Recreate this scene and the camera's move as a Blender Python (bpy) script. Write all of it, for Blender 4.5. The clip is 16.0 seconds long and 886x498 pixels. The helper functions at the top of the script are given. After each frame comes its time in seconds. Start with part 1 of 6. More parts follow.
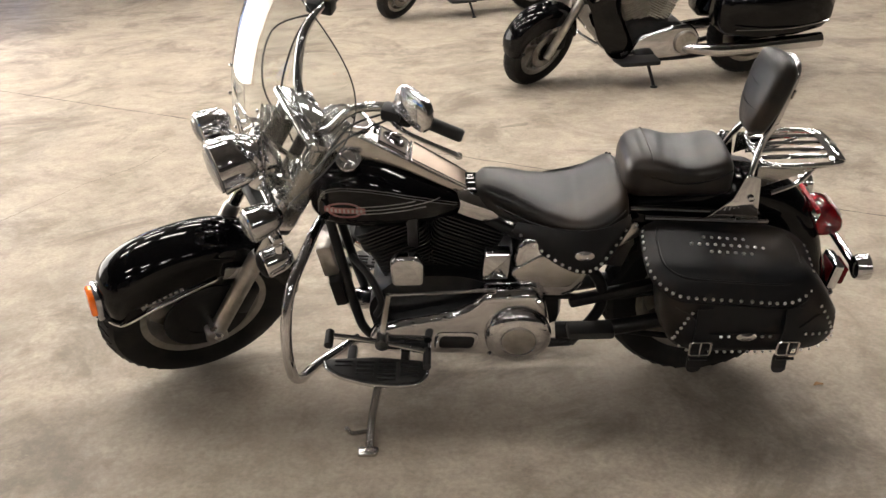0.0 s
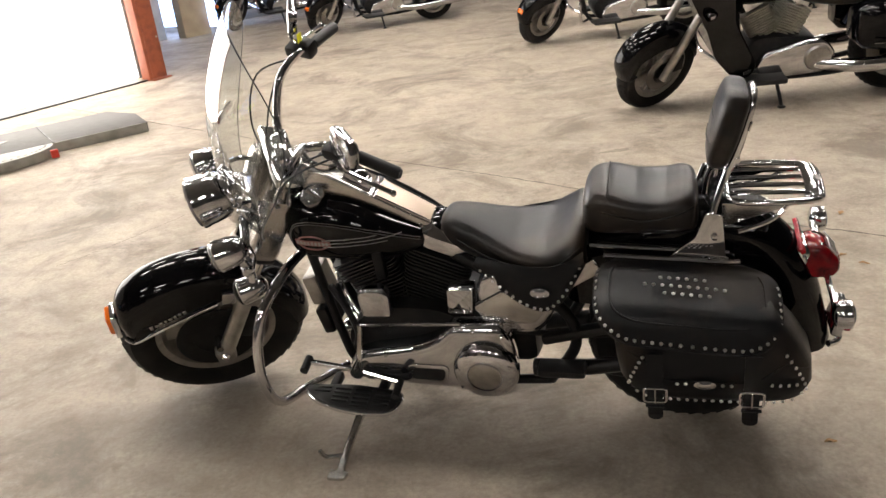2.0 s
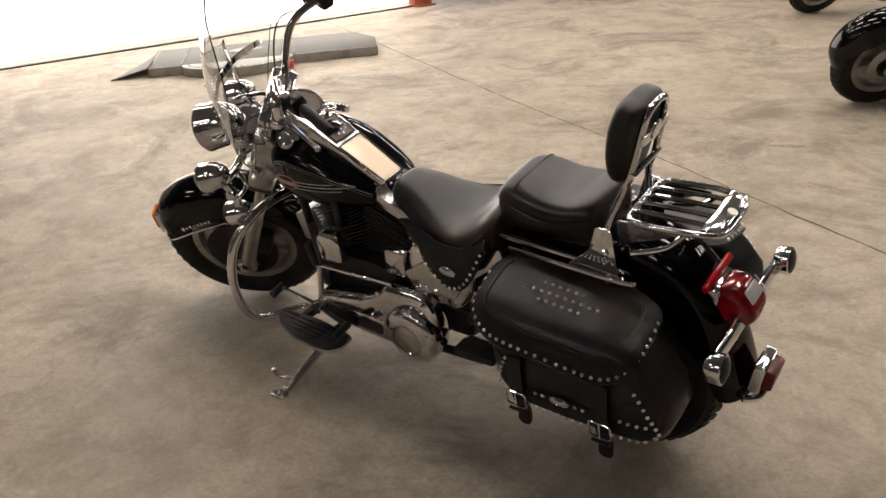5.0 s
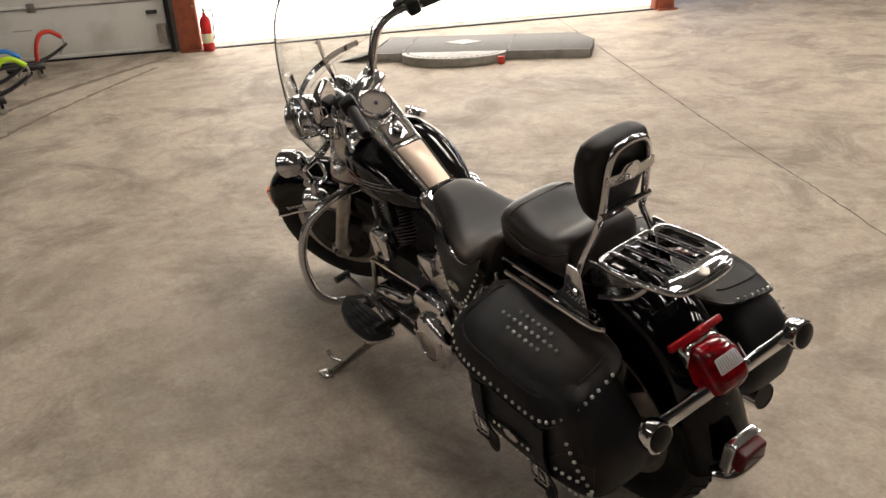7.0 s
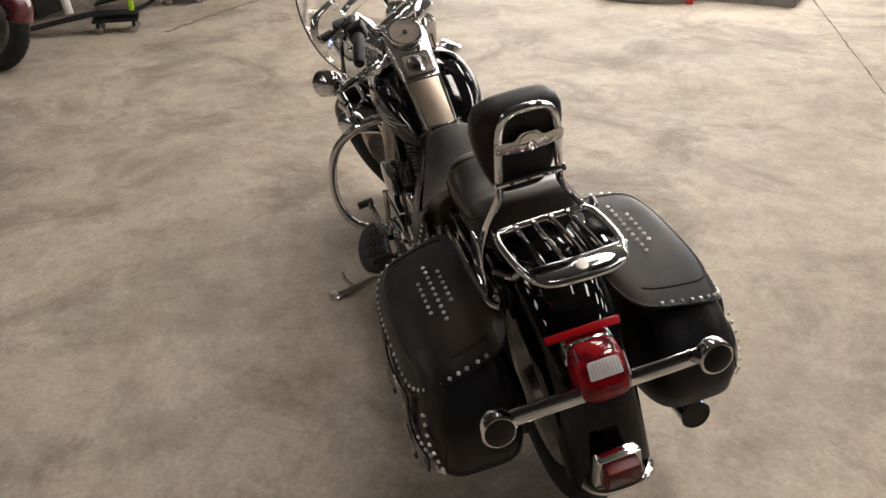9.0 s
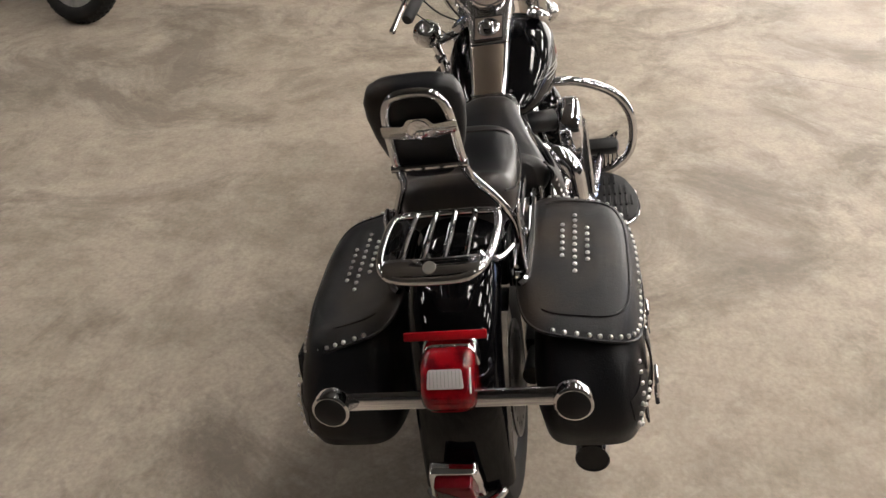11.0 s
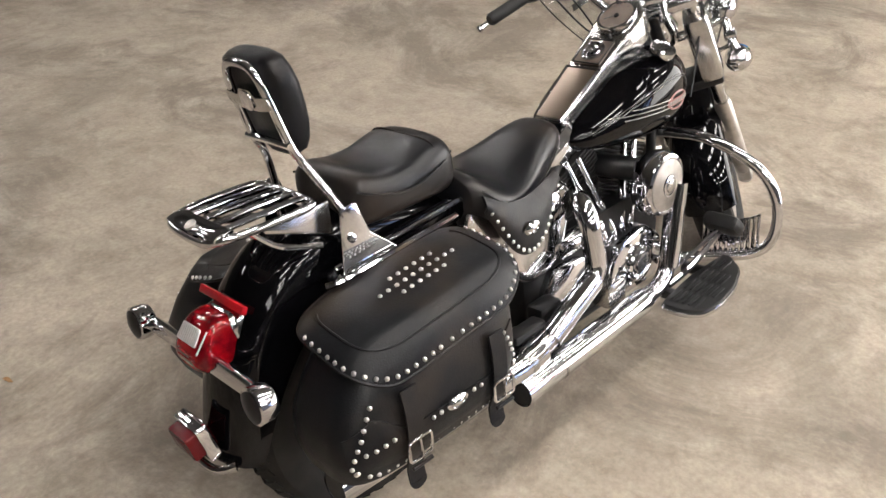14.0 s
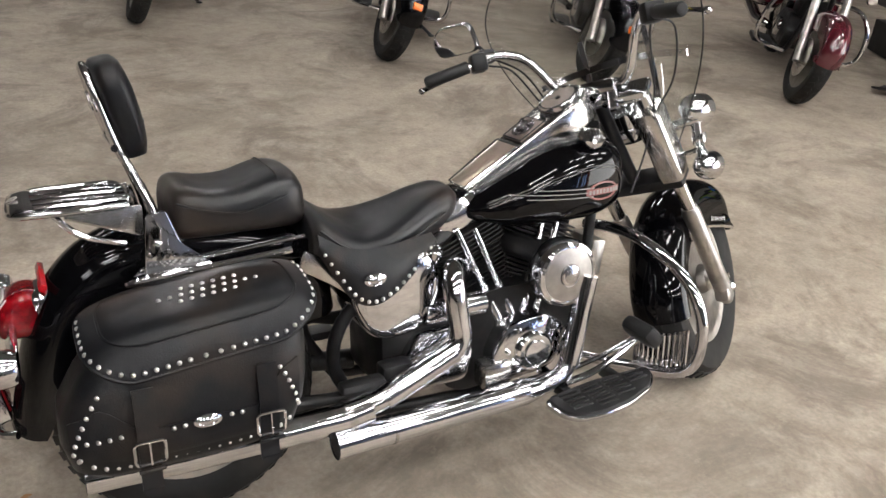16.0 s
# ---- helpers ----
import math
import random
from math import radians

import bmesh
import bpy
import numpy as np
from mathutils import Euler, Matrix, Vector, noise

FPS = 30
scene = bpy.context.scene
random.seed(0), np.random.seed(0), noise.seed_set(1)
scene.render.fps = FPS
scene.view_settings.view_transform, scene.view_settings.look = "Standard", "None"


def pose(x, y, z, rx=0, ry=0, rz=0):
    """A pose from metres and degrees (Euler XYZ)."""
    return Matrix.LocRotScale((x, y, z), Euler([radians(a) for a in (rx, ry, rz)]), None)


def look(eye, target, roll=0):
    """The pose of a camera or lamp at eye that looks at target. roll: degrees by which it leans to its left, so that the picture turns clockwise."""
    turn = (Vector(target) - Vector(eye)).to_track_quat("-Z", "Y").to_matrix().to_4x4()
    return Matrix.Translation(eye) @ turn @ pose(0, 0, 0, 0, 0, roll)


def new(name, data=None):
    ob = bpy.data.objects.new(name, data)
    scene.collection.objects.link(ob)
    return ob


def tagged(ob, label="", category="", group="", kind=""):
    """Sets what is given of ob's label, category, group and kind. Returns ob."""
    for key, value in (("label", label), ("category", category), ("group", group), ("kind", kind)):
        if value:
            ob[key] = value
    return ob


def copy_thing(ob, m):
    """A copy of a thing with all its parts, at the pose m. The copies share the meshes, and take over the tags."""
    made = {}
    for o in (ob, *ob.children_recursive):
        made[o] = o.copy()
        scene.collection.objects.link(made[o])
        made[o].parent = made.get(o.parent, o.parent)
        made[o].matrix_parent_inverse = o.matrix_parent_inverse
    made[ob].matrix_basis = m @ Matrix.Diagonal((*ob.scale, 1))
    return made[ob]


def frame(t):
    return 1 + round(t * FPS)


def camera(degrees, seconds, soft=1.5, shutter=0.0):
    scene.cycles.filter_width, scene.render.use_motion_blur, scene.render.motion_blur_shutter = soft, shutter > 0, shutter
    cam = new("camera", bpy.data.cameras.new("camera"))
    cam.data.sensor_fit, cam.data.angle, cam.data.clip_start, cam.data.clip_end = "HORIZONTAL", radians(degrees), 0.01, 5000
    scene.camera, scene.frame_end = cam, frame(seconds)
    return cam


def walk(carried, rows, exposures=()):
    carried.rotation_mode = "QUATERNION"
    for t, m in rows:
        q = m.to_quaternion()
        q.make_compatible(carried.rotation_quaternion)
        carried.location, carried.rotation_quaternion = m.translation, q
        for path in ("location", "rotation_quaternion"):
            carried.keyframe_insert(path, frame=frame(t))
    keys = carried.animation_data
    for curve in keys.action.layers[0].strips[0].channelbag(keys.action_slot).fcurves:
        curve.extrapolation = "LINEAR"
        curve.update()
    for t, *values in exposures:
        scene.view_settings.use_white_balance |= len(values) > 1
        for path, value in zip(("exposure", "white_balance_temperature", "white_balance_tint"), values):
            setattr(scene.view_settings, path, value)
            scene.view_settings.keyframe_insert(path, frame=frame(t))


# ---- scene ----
# camera: seconds, eye, target, roll
cam = camera(56.1, 16.0)
PATH = [
    (0, (-0.815, -2.538, 1.645), (-0.86, -0.726, 0.799), -1.7),
    (0.5, (-0.634, -2.493, 1.649), (-0.737, -0.684, 0.804), -1.2),
    (1, (-0.44, -2.469, 1.656), (-0.676, -0.666, 0.823), -3.7),
    (1.5, (-0.218, -2.49, 1.655), (-0.642, -0.696, 0.881), -5.9),
    (2, (-0.094, -2.465, 1.653), (-0.617, -0.695, 0.882), -6.7),
    (2.5, (0.046, -2.395, 1.635), (-0.516, -0.637, 0.864), -4.7),
    (3, (0.208, -2.312, 1.641), (-0.455, -0.599, 0.85), -3.6),
    (3.2, (0.278, -2.286, 1.646), (-0.426, -0.599, 0.833), -4.0),
    (5.3, (1.015, -1.953, 1.657), (-0.202, -0.613, 0.807), -3.8),
    (5.5, (1.088, -1.915, 1.66), (-0.174, -0.625, 0.798), -3.7),
    (6, (1.262, -1.814, 1.666), (-0.109, -0.65, 0.791), -4.0),
    (6.5, (1.335, -1.686, 1.66), (-0.133, -0.627, 0.807), -5.0),
    (7, (1.387, -1.484, 1.67), (-0.169, -0.527, 0.854), -3.5),
    (7.5, (1.445, -1.29, 1.675), (-0.18, -0.463, 0.854), -3.4),
    (8, (1.556, -1.085, 1.674), (-0.107, -0.406, 0.794), -2.9),
    (8.5, (1.591, -0.94, 1.659), (-0.088, -0.378, 0.73), -2.8),
    (8.7, (1.594, -0.875, 1.658), (-0.093, -0.354, 0.719), -2.1),
    (10.8, (1.583, -0.022, 1.713), (-0.099, -0.204, 0.647), -0.2),
    (11, (1.565, 0.055, 1.706), (-0.109, -0.177, 0.636), 0.2),
    (11.5, (1.489, 0.258, 1.724), (-0.143, -0.109, 0.628), 1.3),
    (12, (1.422, 0.512, 1.733), (-0.134, -0.082, 0.626), 0.1),
    (12.5, (1.351, 0.758, 1.747), (-0.123, 0.007, 0.623), 0.9),
    (13, (1.246, 0.897, 1.729), (-0.147, 0.017, 0.596), 1.6),
    (13.5, (1.077, 1.04, 1.711), (-0.25, 0.022, 0.615), 2.7),
    (14, (0.932, 1.167, 1.712), (-0.265, -0.005, 0.619), 2.0),
    (14.5, (0.793, 1.358, 1.71), (-0.28, 0.063, 0.629), 2.2),
    (15, (0.652, 1.468, 1.694), (-0.355, 0.096, 0.643), 2.5),
    (15.5, (0.467, 1.555, 1.658), (-0.488, 0.103, 0.668), 4.8),
    (16, (0.27, 1.703, 1.664), (-0.605, 0.161, 0.739), 5.3),
]
walk(cam, [(t, look(eye, target, roll)) for t, eye, target, roll in PATH], exposures=[(0.0, 0.18, 6550, 10), (3.0, -0.08, 6650, 11), (5.5, -0.36, 6850, 12), (7.0, -0.38, 6800, 12), (8.5, -0.25, 6600, 11), (10.8, -0.13, 6500, 11), (12.0, -0.1, 6500, 11), (13.0, 0.18, 6400, 10), (14.5, 0.28, 6300, 11), (16.0, 0.15, 6150, 10)])

# ---- world and light ----
LEAN = 9.90          # degrees the parked machine leans on its side stand
CEIL = 5.2
world = bpy.data.worlds.new("world")
scene.world = world
world.use_nodes = True
wn = world.node_tree.nodes
sky = wn.new("ShaderNodeTexSky")
sky.sky_type = "NISHITA"
sky.sun_disc = False
sky.sun_elevation = radians(35)
world.node_tree.links.new(sky.outputs[0], wn["Background"].inputs[0])
wn["Background"].inputs[1].default_value = 0.10
scene.view_settings.exposure = 0.0


# ---- materials ----
def mat(name, base, rough=0.5, metal=0.0, coat=0.0, noise=None, bump=None, trans=0.0, ior=1.45, spec=0.5, emit=None, sheen=0.0, rnoise=0.0):
    """noise: (scale, second colour, contrast low, high); bump: (scale, strength, distance)."""
    m = bpy.data.materials.new(name)
    m.use_nodes = True
    n, l = m.node_tree.nodes, m.node_tree.links
    b = n["Principled BSDF"]
    b.inputs["Base Color"].default_value = (*base, 1)
    b.inputs["Roughness"].default_value = rough
    b.inputs["Metallic"].default_value = metal
    b.inputs["Coat Weight"].default_value = coat
    b.inputs["Coat Roughness"].default_value = 0.04
    b.inputs["Transmission Weight"].default_value = trans
    b.inputs["IOR"].default_value = ior
    b.inputs["Specular IOR Level"].default_value = spec
    if sheen:
        b.inputs["Sheen Weight"].default_value = sheen
    tc = n.new("ShaderNodeTexCoord")
    if noise:
        scale, second, lo, hi = noise
        t1 = n.new("ShaderNodeTexNoise")
        t1.inputs["Scale"].default_value = scale
        t1.inputs["Detail"].default_value = 8
        l.new(tc.outputs["Object"], t1.inputs["Vector"])
        r = n.new("ShaderNodeMapRange")
        r.inputs["From Min"].default_value, r.inputs["From Max"].default_value = lo, hi
        l.new(t1.outputs[0], r.inputs[0])
        mx = n.new("ShaderNodeMix")
        mx.data_type = "RGBA"
        mx.inputs[6].default_value, mx.inputs[7].default_value = (*base, 1), (*second, 1)
        l.new(r.outputs[0], mx.inputs[0])
        l.new(mx.outputs[2], b.inputs["Base Color"])
    if rnoise:
        t3 = n.new("ShaderNodeTexNoise")
        t3.inputs["Scale"].default_value = 14
        t3.inputs["Detail"].default_value = 6
        l.new(tc.outputs["Object"], t3.inputs["Vector"])
        r3 = n.new("ShaderNodeMapRange")
        r3.inputs["From Min"].default_value, r3.inputs["From Max"].default_value = 0.3, 0.7
        r3.inputs["To Min"].default_value, r3.inputs["To Max"].default_value = max(rough - rnoise, 0.02), rough + rnoise
        l.new(t3.outputs[0], r3.inputs[0])
        l.new(r3.outputs[0], b.inputs["Roughness"])
    if bump:
        scale, strength, dist = bump
        t2 = n.new("ShaderNodeTexNoise")
        t2.inputs["Scale"].default_value = scale
        t2.inputs["Detail"].default_value = 5
        l.new(tc.outputs["Object"], t2.inputs["Vector"])
        bp = n.new("ShaderNodeBump")
        bp.inputs["Strength"].default_value, bp.inputs["Distance"].default_value = strength, dist
        l.new(t2.outputs[0], bp.inputs["Height"])
        l.new(bp.outputs[0], b.inputs["Normal"])
    if emit:
        b.inputs["Emission Color"].default_value = (*emit[0], 1)
        b.inputs["Emission Strength"].default_value = emit[1]
    return m


def concrete():
    """Old ground concrete: broad tonal patches, dark stains, scuffs and fine grit."""
    m = bpy.data.materials.new("worn_concrete")
    m.use_nodes = True
    n, l = m.node_tree.nodes, m.node_tree.links
    b = n["Principled BSDF"]
    tc = n.new("ShaderNodeTexCoord")

    def tex(scale, detail=6, rough=0.6, warp=0.0):
        t = n.new("ShaderNodeTexNoise")
        t.inputs["Scale"].default_value, t.inputs["Detail"].default_value = scale, detail
        t.inputs["Roughness"].default_value, t.inputs["Distortion"].default_value = rough, warp
        l.new(tc.outputs["Object"], t.inputs["Vector"])
        return t.outputs[0]

    def span(src, lo, hi, a=0.0, z=1.0):
        r = n.new("ShaderNodeMapRange")
        for key, v in (("From Min", lo), ("From Max", hi), ("To Min", a), ("To Max", z)):
            r.inputs[key].default_value = v
        l.new(src, r.inputs[0])
        return r.outputs[0]

    def mix(fac, one, two, mode="MIX"):
        x = n.new("ShaderNodeMix")
        x.data_type, x.blend_type = "RGBA", mode
        for k, v in ((0, fac), (6, one), (7, two)):
            if isinstance(v, (tuple, float)):
                x.inputs[k].default_value = v
            else:
                l.new(v, x.inputs[k])
        return x.outputs[2]

    base = mix(span(tex(0.5, 5), 0.35, 0.65), (0.37, 0.31, 0.245, 1), (0.50, 0.43, 0.35, 1))
    base = mix(span(tex(2.3, 8, 0.65, 0.4), 0.44, 0.66, 0.0, 0.62), base, (0.20, 0.165, 0.125, 1))
    base = mix(span(tex(6.0, 9, 0.7, 0.3), 0.46, 0.66, 0.0, 0.34), base, (0.58, 0.525, 0.425, 1))
    base = mix(span(tex(1.1, 10, 0.72, 0.8), 0.50, 0.62, 0.0, 0.70), base, (0.15, 0.122, 0.095, 1))
    base = mix(span(tex(13.0, 10, 0.75, 0.6), 0.48, 0.66, 0.0, 0.34), base, (0.165, 0.135, 0.105, 1))
    base = mix(span(tex(27.0, 8, 0.75, 0.5), 0.52, 0.70, 0.0, 0.22), base, (0.50, 0.44, 0.35, 1))
    base = mix(span(tex(0.35, 9, 0.7, 1.2), 0.55, 0.70, 0.0, 0.5), base, (0.19, 0.165, 0.135, 1))
    base = mix(span(tex(60.0, 4, 0.6), 0.38, 0.66, 0.0, 0.30), base, (0.17, 0.15, 0.13, 1))
    base = mix(span(tex(4.2, 13, 0.78, 0.15), 0.57, 0.65, 0.0, 0.28), base, (0.15, 0.125, 0.10, 1))
    base = mix(span(tex(9.0, 12, 0.8, 0.1), 0.58, 0.66, 0.0, 0.20), base, (0.62, 0.55, 0.45, 1))
    l.new(base, b.inputs["Base Color"])
    l.new(span(tex(3.0, 8, 0.7), 0.3, 0.7, 0.52, 0.75), b.inputs["Roughness"])
    b.inputs["Specular IOR Level"].default_value = 0.22
    bp = n.new("ShaderNodeBump")
    bp.inputs["Strength"].default_value, bp.inputs["Distance"].default_value = 0.25, 0.004
    l.new(tex(45.0, 6), bp.inputs["Height"])
    l.new(bp.outputs[0], b.inputs["Normal"])
    return m


M_CONCRETE = concrete()
M_PAINT = mat("black_paint", (0.0022, 0.0022, 0.0028), 0.3, coat=0.68, spec=0.0)
M_CHROME = mat("chrome", (0.68, 0.68, 0.70), 0.07, 1.0, rnoise=0.035)
M_STUD = mat("nickel_stud", (0.82, 0.81, 0.79), 0.30, 1.0)
M_DULLCHROME = mat("dull_chrome", (0.55, 0.54, 0.53), 0.2, 1.0, rnoise=0.06, noise=(30, (0.5, 0.48, 0.45), 0.45, 0.7))
M_ALU = mat("brushed_aluminium", (0.50, 0.48, 0.45), 0.36, 1.0, rnoise=0.08, noise=(24, (0.36, 0.34, 0.31), 0.4, 0.7))
M_BLACKMETAL = mat("black_metal", (0.007, 0.007, 0.0075), 0.38, 0.0, rnoise=0.1, noise=(18, (0.018, 0.017, 0.016), 0.5, 0.75), spec=0.35)
M_FIN = mat("fin_edge", (0.03, 0.029, 0.028), 0.42, 0.5, rnoise=0.1, spec=0.4)
# brown patches: worn leather, and a soft sheen put into the base colour
M_LEATHER = mat("black_leather", (0.0060, 0.0064, 0.0078), 0.42, noise=(5, (0.030, 0.022, 0.016), 0.48, 0.68), bump=(260, 0.25, 0.002), rnoise=0.07, spec=0.34)
# the brown mottle paints the seats' warm sheen into the colour, besides wear
M_VINYL = mat("seat_vinyl", (0.0065, 0.0070, 0.0085), 0.36, noise=(4.5, (0.034, 0.024, 0.017), 0.45, 0.68), bump=(420, 0.06, 0.001), rnoise=0.05, spec=0.46)
M_RUBBER = mat("tyre_rubber", (0.009, 0.0088, 0.0085), 0.62, noise=(12, (0.022, 0.02, 0.017), 0.45, 0.75), bump=(90, 0.2, 0.001), spec=0.3)
M_GRIP = mat("grip_rubber", (0.012, 0.012, 0.012), 0.5, bump=(150, 0.2, 0.001))
M_RED = mat("red_lens", (0.26, 0.003, 0.007), 0.10, coat=0.9, spec=0.1, noise=(26, (0.10, 0.001, 0.004), 0.42, 0.62), bump=(45, 0.25, 0.004))
M_REDDARK = mat("red_reflector", (0.42, 0.008, 0.014), 0.25, bump=(700, 0.35, 0.001))
M_CLEARLENS = mat("clear_lens", (0.75, 0.72, 0.72), 0.12, coat=0.5)
M_AMBER = mat("amber_lens", (0.85, 0.16, 0.01), 0.15, coat=0.6)
M_GLASS = mat("clear_acrylic", (0.93, 0.95, 0.94), 0.015, trans=1.0, ior=1.40)
M_LAMPGLASS = mat("lamp_glass", (0.30, 0.30, 0.30), 0.12, 0.6, coat=0.6, bump=(60, 0.4, 0.004))
M_MIRROR = mat("mirror_glass", (0.85, 0.85, 0.85), 0.01, 1.0)
M_EMBLEM = mat("emblem_enamel", (0.27, 0.11, 0.10), 0.3, coat=0.4)
M_SILVER = mat("silver_stripe", (0.34, 0.32, 0.30), 0.3, 0.4)
M_GREYSTRIPE = mat("grey_pinstripe", (0.13, 0.125, 0.12), 0.3)
# brown here is a reflection on the dark dial, set as base colour
M_DIAL = mat("dial_face", (0.17, 0.135, 0.11), 0.4)
M_SMOKED = mat("smoked_lens", (0.012, 0.011, 0.011), 0.35, spec=0.25)
M_TIPLENS = mat("tip_lens_red", (0.10, 0.002, 0.005), 0.25, bump=(700, 0.35, 0.001))
M_SATIN = mat("brushed_bronze_panel", (0.44, 0.36, 0.29), 0.33, 1.0, rnoise=0.015)
M_WHITE = mat("white_paint", (0.74, 0.72, 0.67), 0.5, noise=(3.5, (0.60, 0.57, 0.51), 0.5, 0.75), bump=(40, 0.08, 0.002))
M_GREYDOOR = mat("door_paint", (0.66, 0.65, 0.61), 0.5, noise=(2.2, (0.50, 0.48, 0.43), 0.5, 0.75), bump=(30, 0.1, 0.002))
M_REDSTEEL = mat("red_oxide_steel", (0.32, 0.085, 0.04), 0.55, noise=(9, (0.20, 0.055, 0.03), 0.45, 0.7), bump=(60, 0.15, 0.002))
M_TREAD = mat("galvanised_deck", (0.115, 0.112, 0.105), 0.68, 0.1, noise=(16, (0.10, 0.095, 0.088), 0.4, 0.7), bump=(180, 0.3, 0.002))
M_LIFTSIDE = mat("bare_steel", (0.27, 0.26, 0.235), 0.45, 0.4, noise=(10, (0.19, 0.18, 0.16), 0.4, 0.7))
M_WALL = mat("painted_block", (0.17, 0.165, 0.155), 0.7, noise=(2.5, (0.13, 0.125, 0.115), 0.4, 0.7), bump=(25, 0.15, 0.003))
M_CEIL = mat("ceiling_deck", (0.13, 0.125, 0.115), 0.7, noise=(2, (0.09, 0.087, 0.08), 0.4, 0.7))
M_TUBE = mat("lit_tube", (1, 1, 1), 0.5, emit=((1.0, 0.945, 0.90), 29.0))
M_DAY = mat("daylight_outside", (1, 1, 1), 1.0, emit=((1.0, 0.96, 0.90), 5.2))
M_DAYBLUE = mat("blue_daylight", (1, 1, 1), 1.0, emit=((0.42, 0.58, 1.0), 5.0))
M_CRACK = mat("crack_dirt", (0.10, 0.085, 0.07), 0.9)
M_CRACKSOFT = mat("hairline_dirt", (0.17, 0.145, 0.115), 0.9)
M_STAIN = mat("spill_mark", (0.21, 0.18, 0.14), 0.7, noise=(30, (0.29, 0.25, 0.2), 0.4, 0.65))
M_LEAF = mat("dry_leaf", (0.34, 0.19, 0.08), 0.7)
M_FIRERED = mat("extinguisher_red", (0.5, 0.02, 0.02), 0.25, coat=0.5)
M_CREAM = mat("label_paper", (0.75, 0.68, 0.45), 0.6)
M_MAROON = mat("maroon_paint", (0.07, 0.008, 0.014), 0.14, coat=1.0)
M_LIME = mat("lime_plastic", (0.45, 0.75, 0.02), 0.4)
M_BLUE = mat("blue_plastic", (0.02, 0.20, 0.62), 0.35)
M_REDPLASTIC = mat("red_plastic", (0.62, 0.05, 0.03), 0.4)
M_YELLOW = mat("yellow_tag", (0.85, 0.75, 0.02), 0.5)
M_DARKPLASTIC = mat("dark_plastic", (0.014, 0.014, 0.015), 0.45, bump=(120, 0.1, 0.001))
M_TAN = mat("tan_paint", (0.42, 0.35, 0.25), 0.6, noise=(4, (0.34, 0.28, 0.2), 0.4, 0.7))
M_PALE = mat("pale_paint", (0.62, 0.66, 0.74), 0.6, noise=(6, (0.5, 0.54, 0.62), 0.4, 0.7))


# ---- mesh helpers ----
def finish(name, bm, material, angle=35):
    me = bpy.data.meshes.new(name)
    bm.normal_update()
    bm.to_mesh(me)
    bm.free()
    for m in material if isinstance(material, (list, tuple)) else [material]:
        me.materials.append(m)
    me.shade_smooth()
    me.set_sharp_from_angle(angle=radians(angle))
    return me


def part(name, bm, material, parent, label="", m=None, angle=35):
    """One mesh object under a thing or a part, in the thing's own coordinates."""
    if m is not None:
        bm.transform(m)
    ob = new(name, finish(name, bm, material, angle))
    ob.parent = parent
    return tagged(ob, label)


def shared(name, me, parent, m):
    ob = new(name, me)
    ob.parent = parent
    ob.matrix_basis = m
    return ob


def thing(name, m, label, category, group="", kind=""):
    ob = new(name)
    ob.empty_display_size = 0.1
    ob.matrix_basis = m
    return tagged(ob, label, category, group, kind)


def join(*bms):
    out = bmesh.new()
    for b in bms:
        me = bpy.data.meshes.new("tmp")
        b.to_mesh(me)
        b.free()
        out.from_mesh(me)
        bpy.data.meshes.remove(me)
    return out


def catmull(pts, n):
    pts = [Vector(p) for p in pts]
    out = []
    for i in range(len(pts) - 1):
        p0, p1, p2, p3 = pts[max(i - 1, 0)], pts[i], pts[i + 1], pts[min(i + 2, len(pts) - 1)]
        for k in range(n):
            t = k / n
            out.append(0.5 * (2 * p1 + (p2 - p0) * t + (2 * p0 - 5 * p1 + 4 * p2 - p3) * t * t + (3 * p1 - p0 - 3 * p2 + p3) * t ** 3))
    return out + [pts[-1]]


def loft(rings, cap=True, close=False):
    """Skin over rings with the same number of points."""
    bm = bmesh.new()
    rows = [[bm.verts.new(p) for p in ring] for ring in rings]
    n = len(rows[0])
    for a, b in zip(rows, rows[1:] + rows[:1] if close else rows[1:]):
        for i in range(n):
            bm.faces.new((a[i], a[(i + 1) % n], b[(i + 1) % n], b[i]))
    if cap and not close:
        bm.faces.new(rows[0][::-1])
        bm.faces.new(rows[-1])
    bmesh.ops.recalc_face_normals(bm, faces=bm.faces)
    return bm


def strip(rows):
    """Open skin over rows of points, not joined round."""
    bm = bmesh.new()
    vs = [[bm.verts.new(p) for p in r] for r in rows]
    for a, b in zip(vs, vs[1:]):
        for i in range(len(a) - 1):
            bm.faces.new((a[i], a[i + 1], b[i + 1], b[i]))
    bmesh.ops.recalc_face_normals(bm, faces=bm.faces)
    return bm


def thick(bm, t):
    bmesh.ops.solidify(bm, geom=bm.faces[:], thickness=t)
    return bm


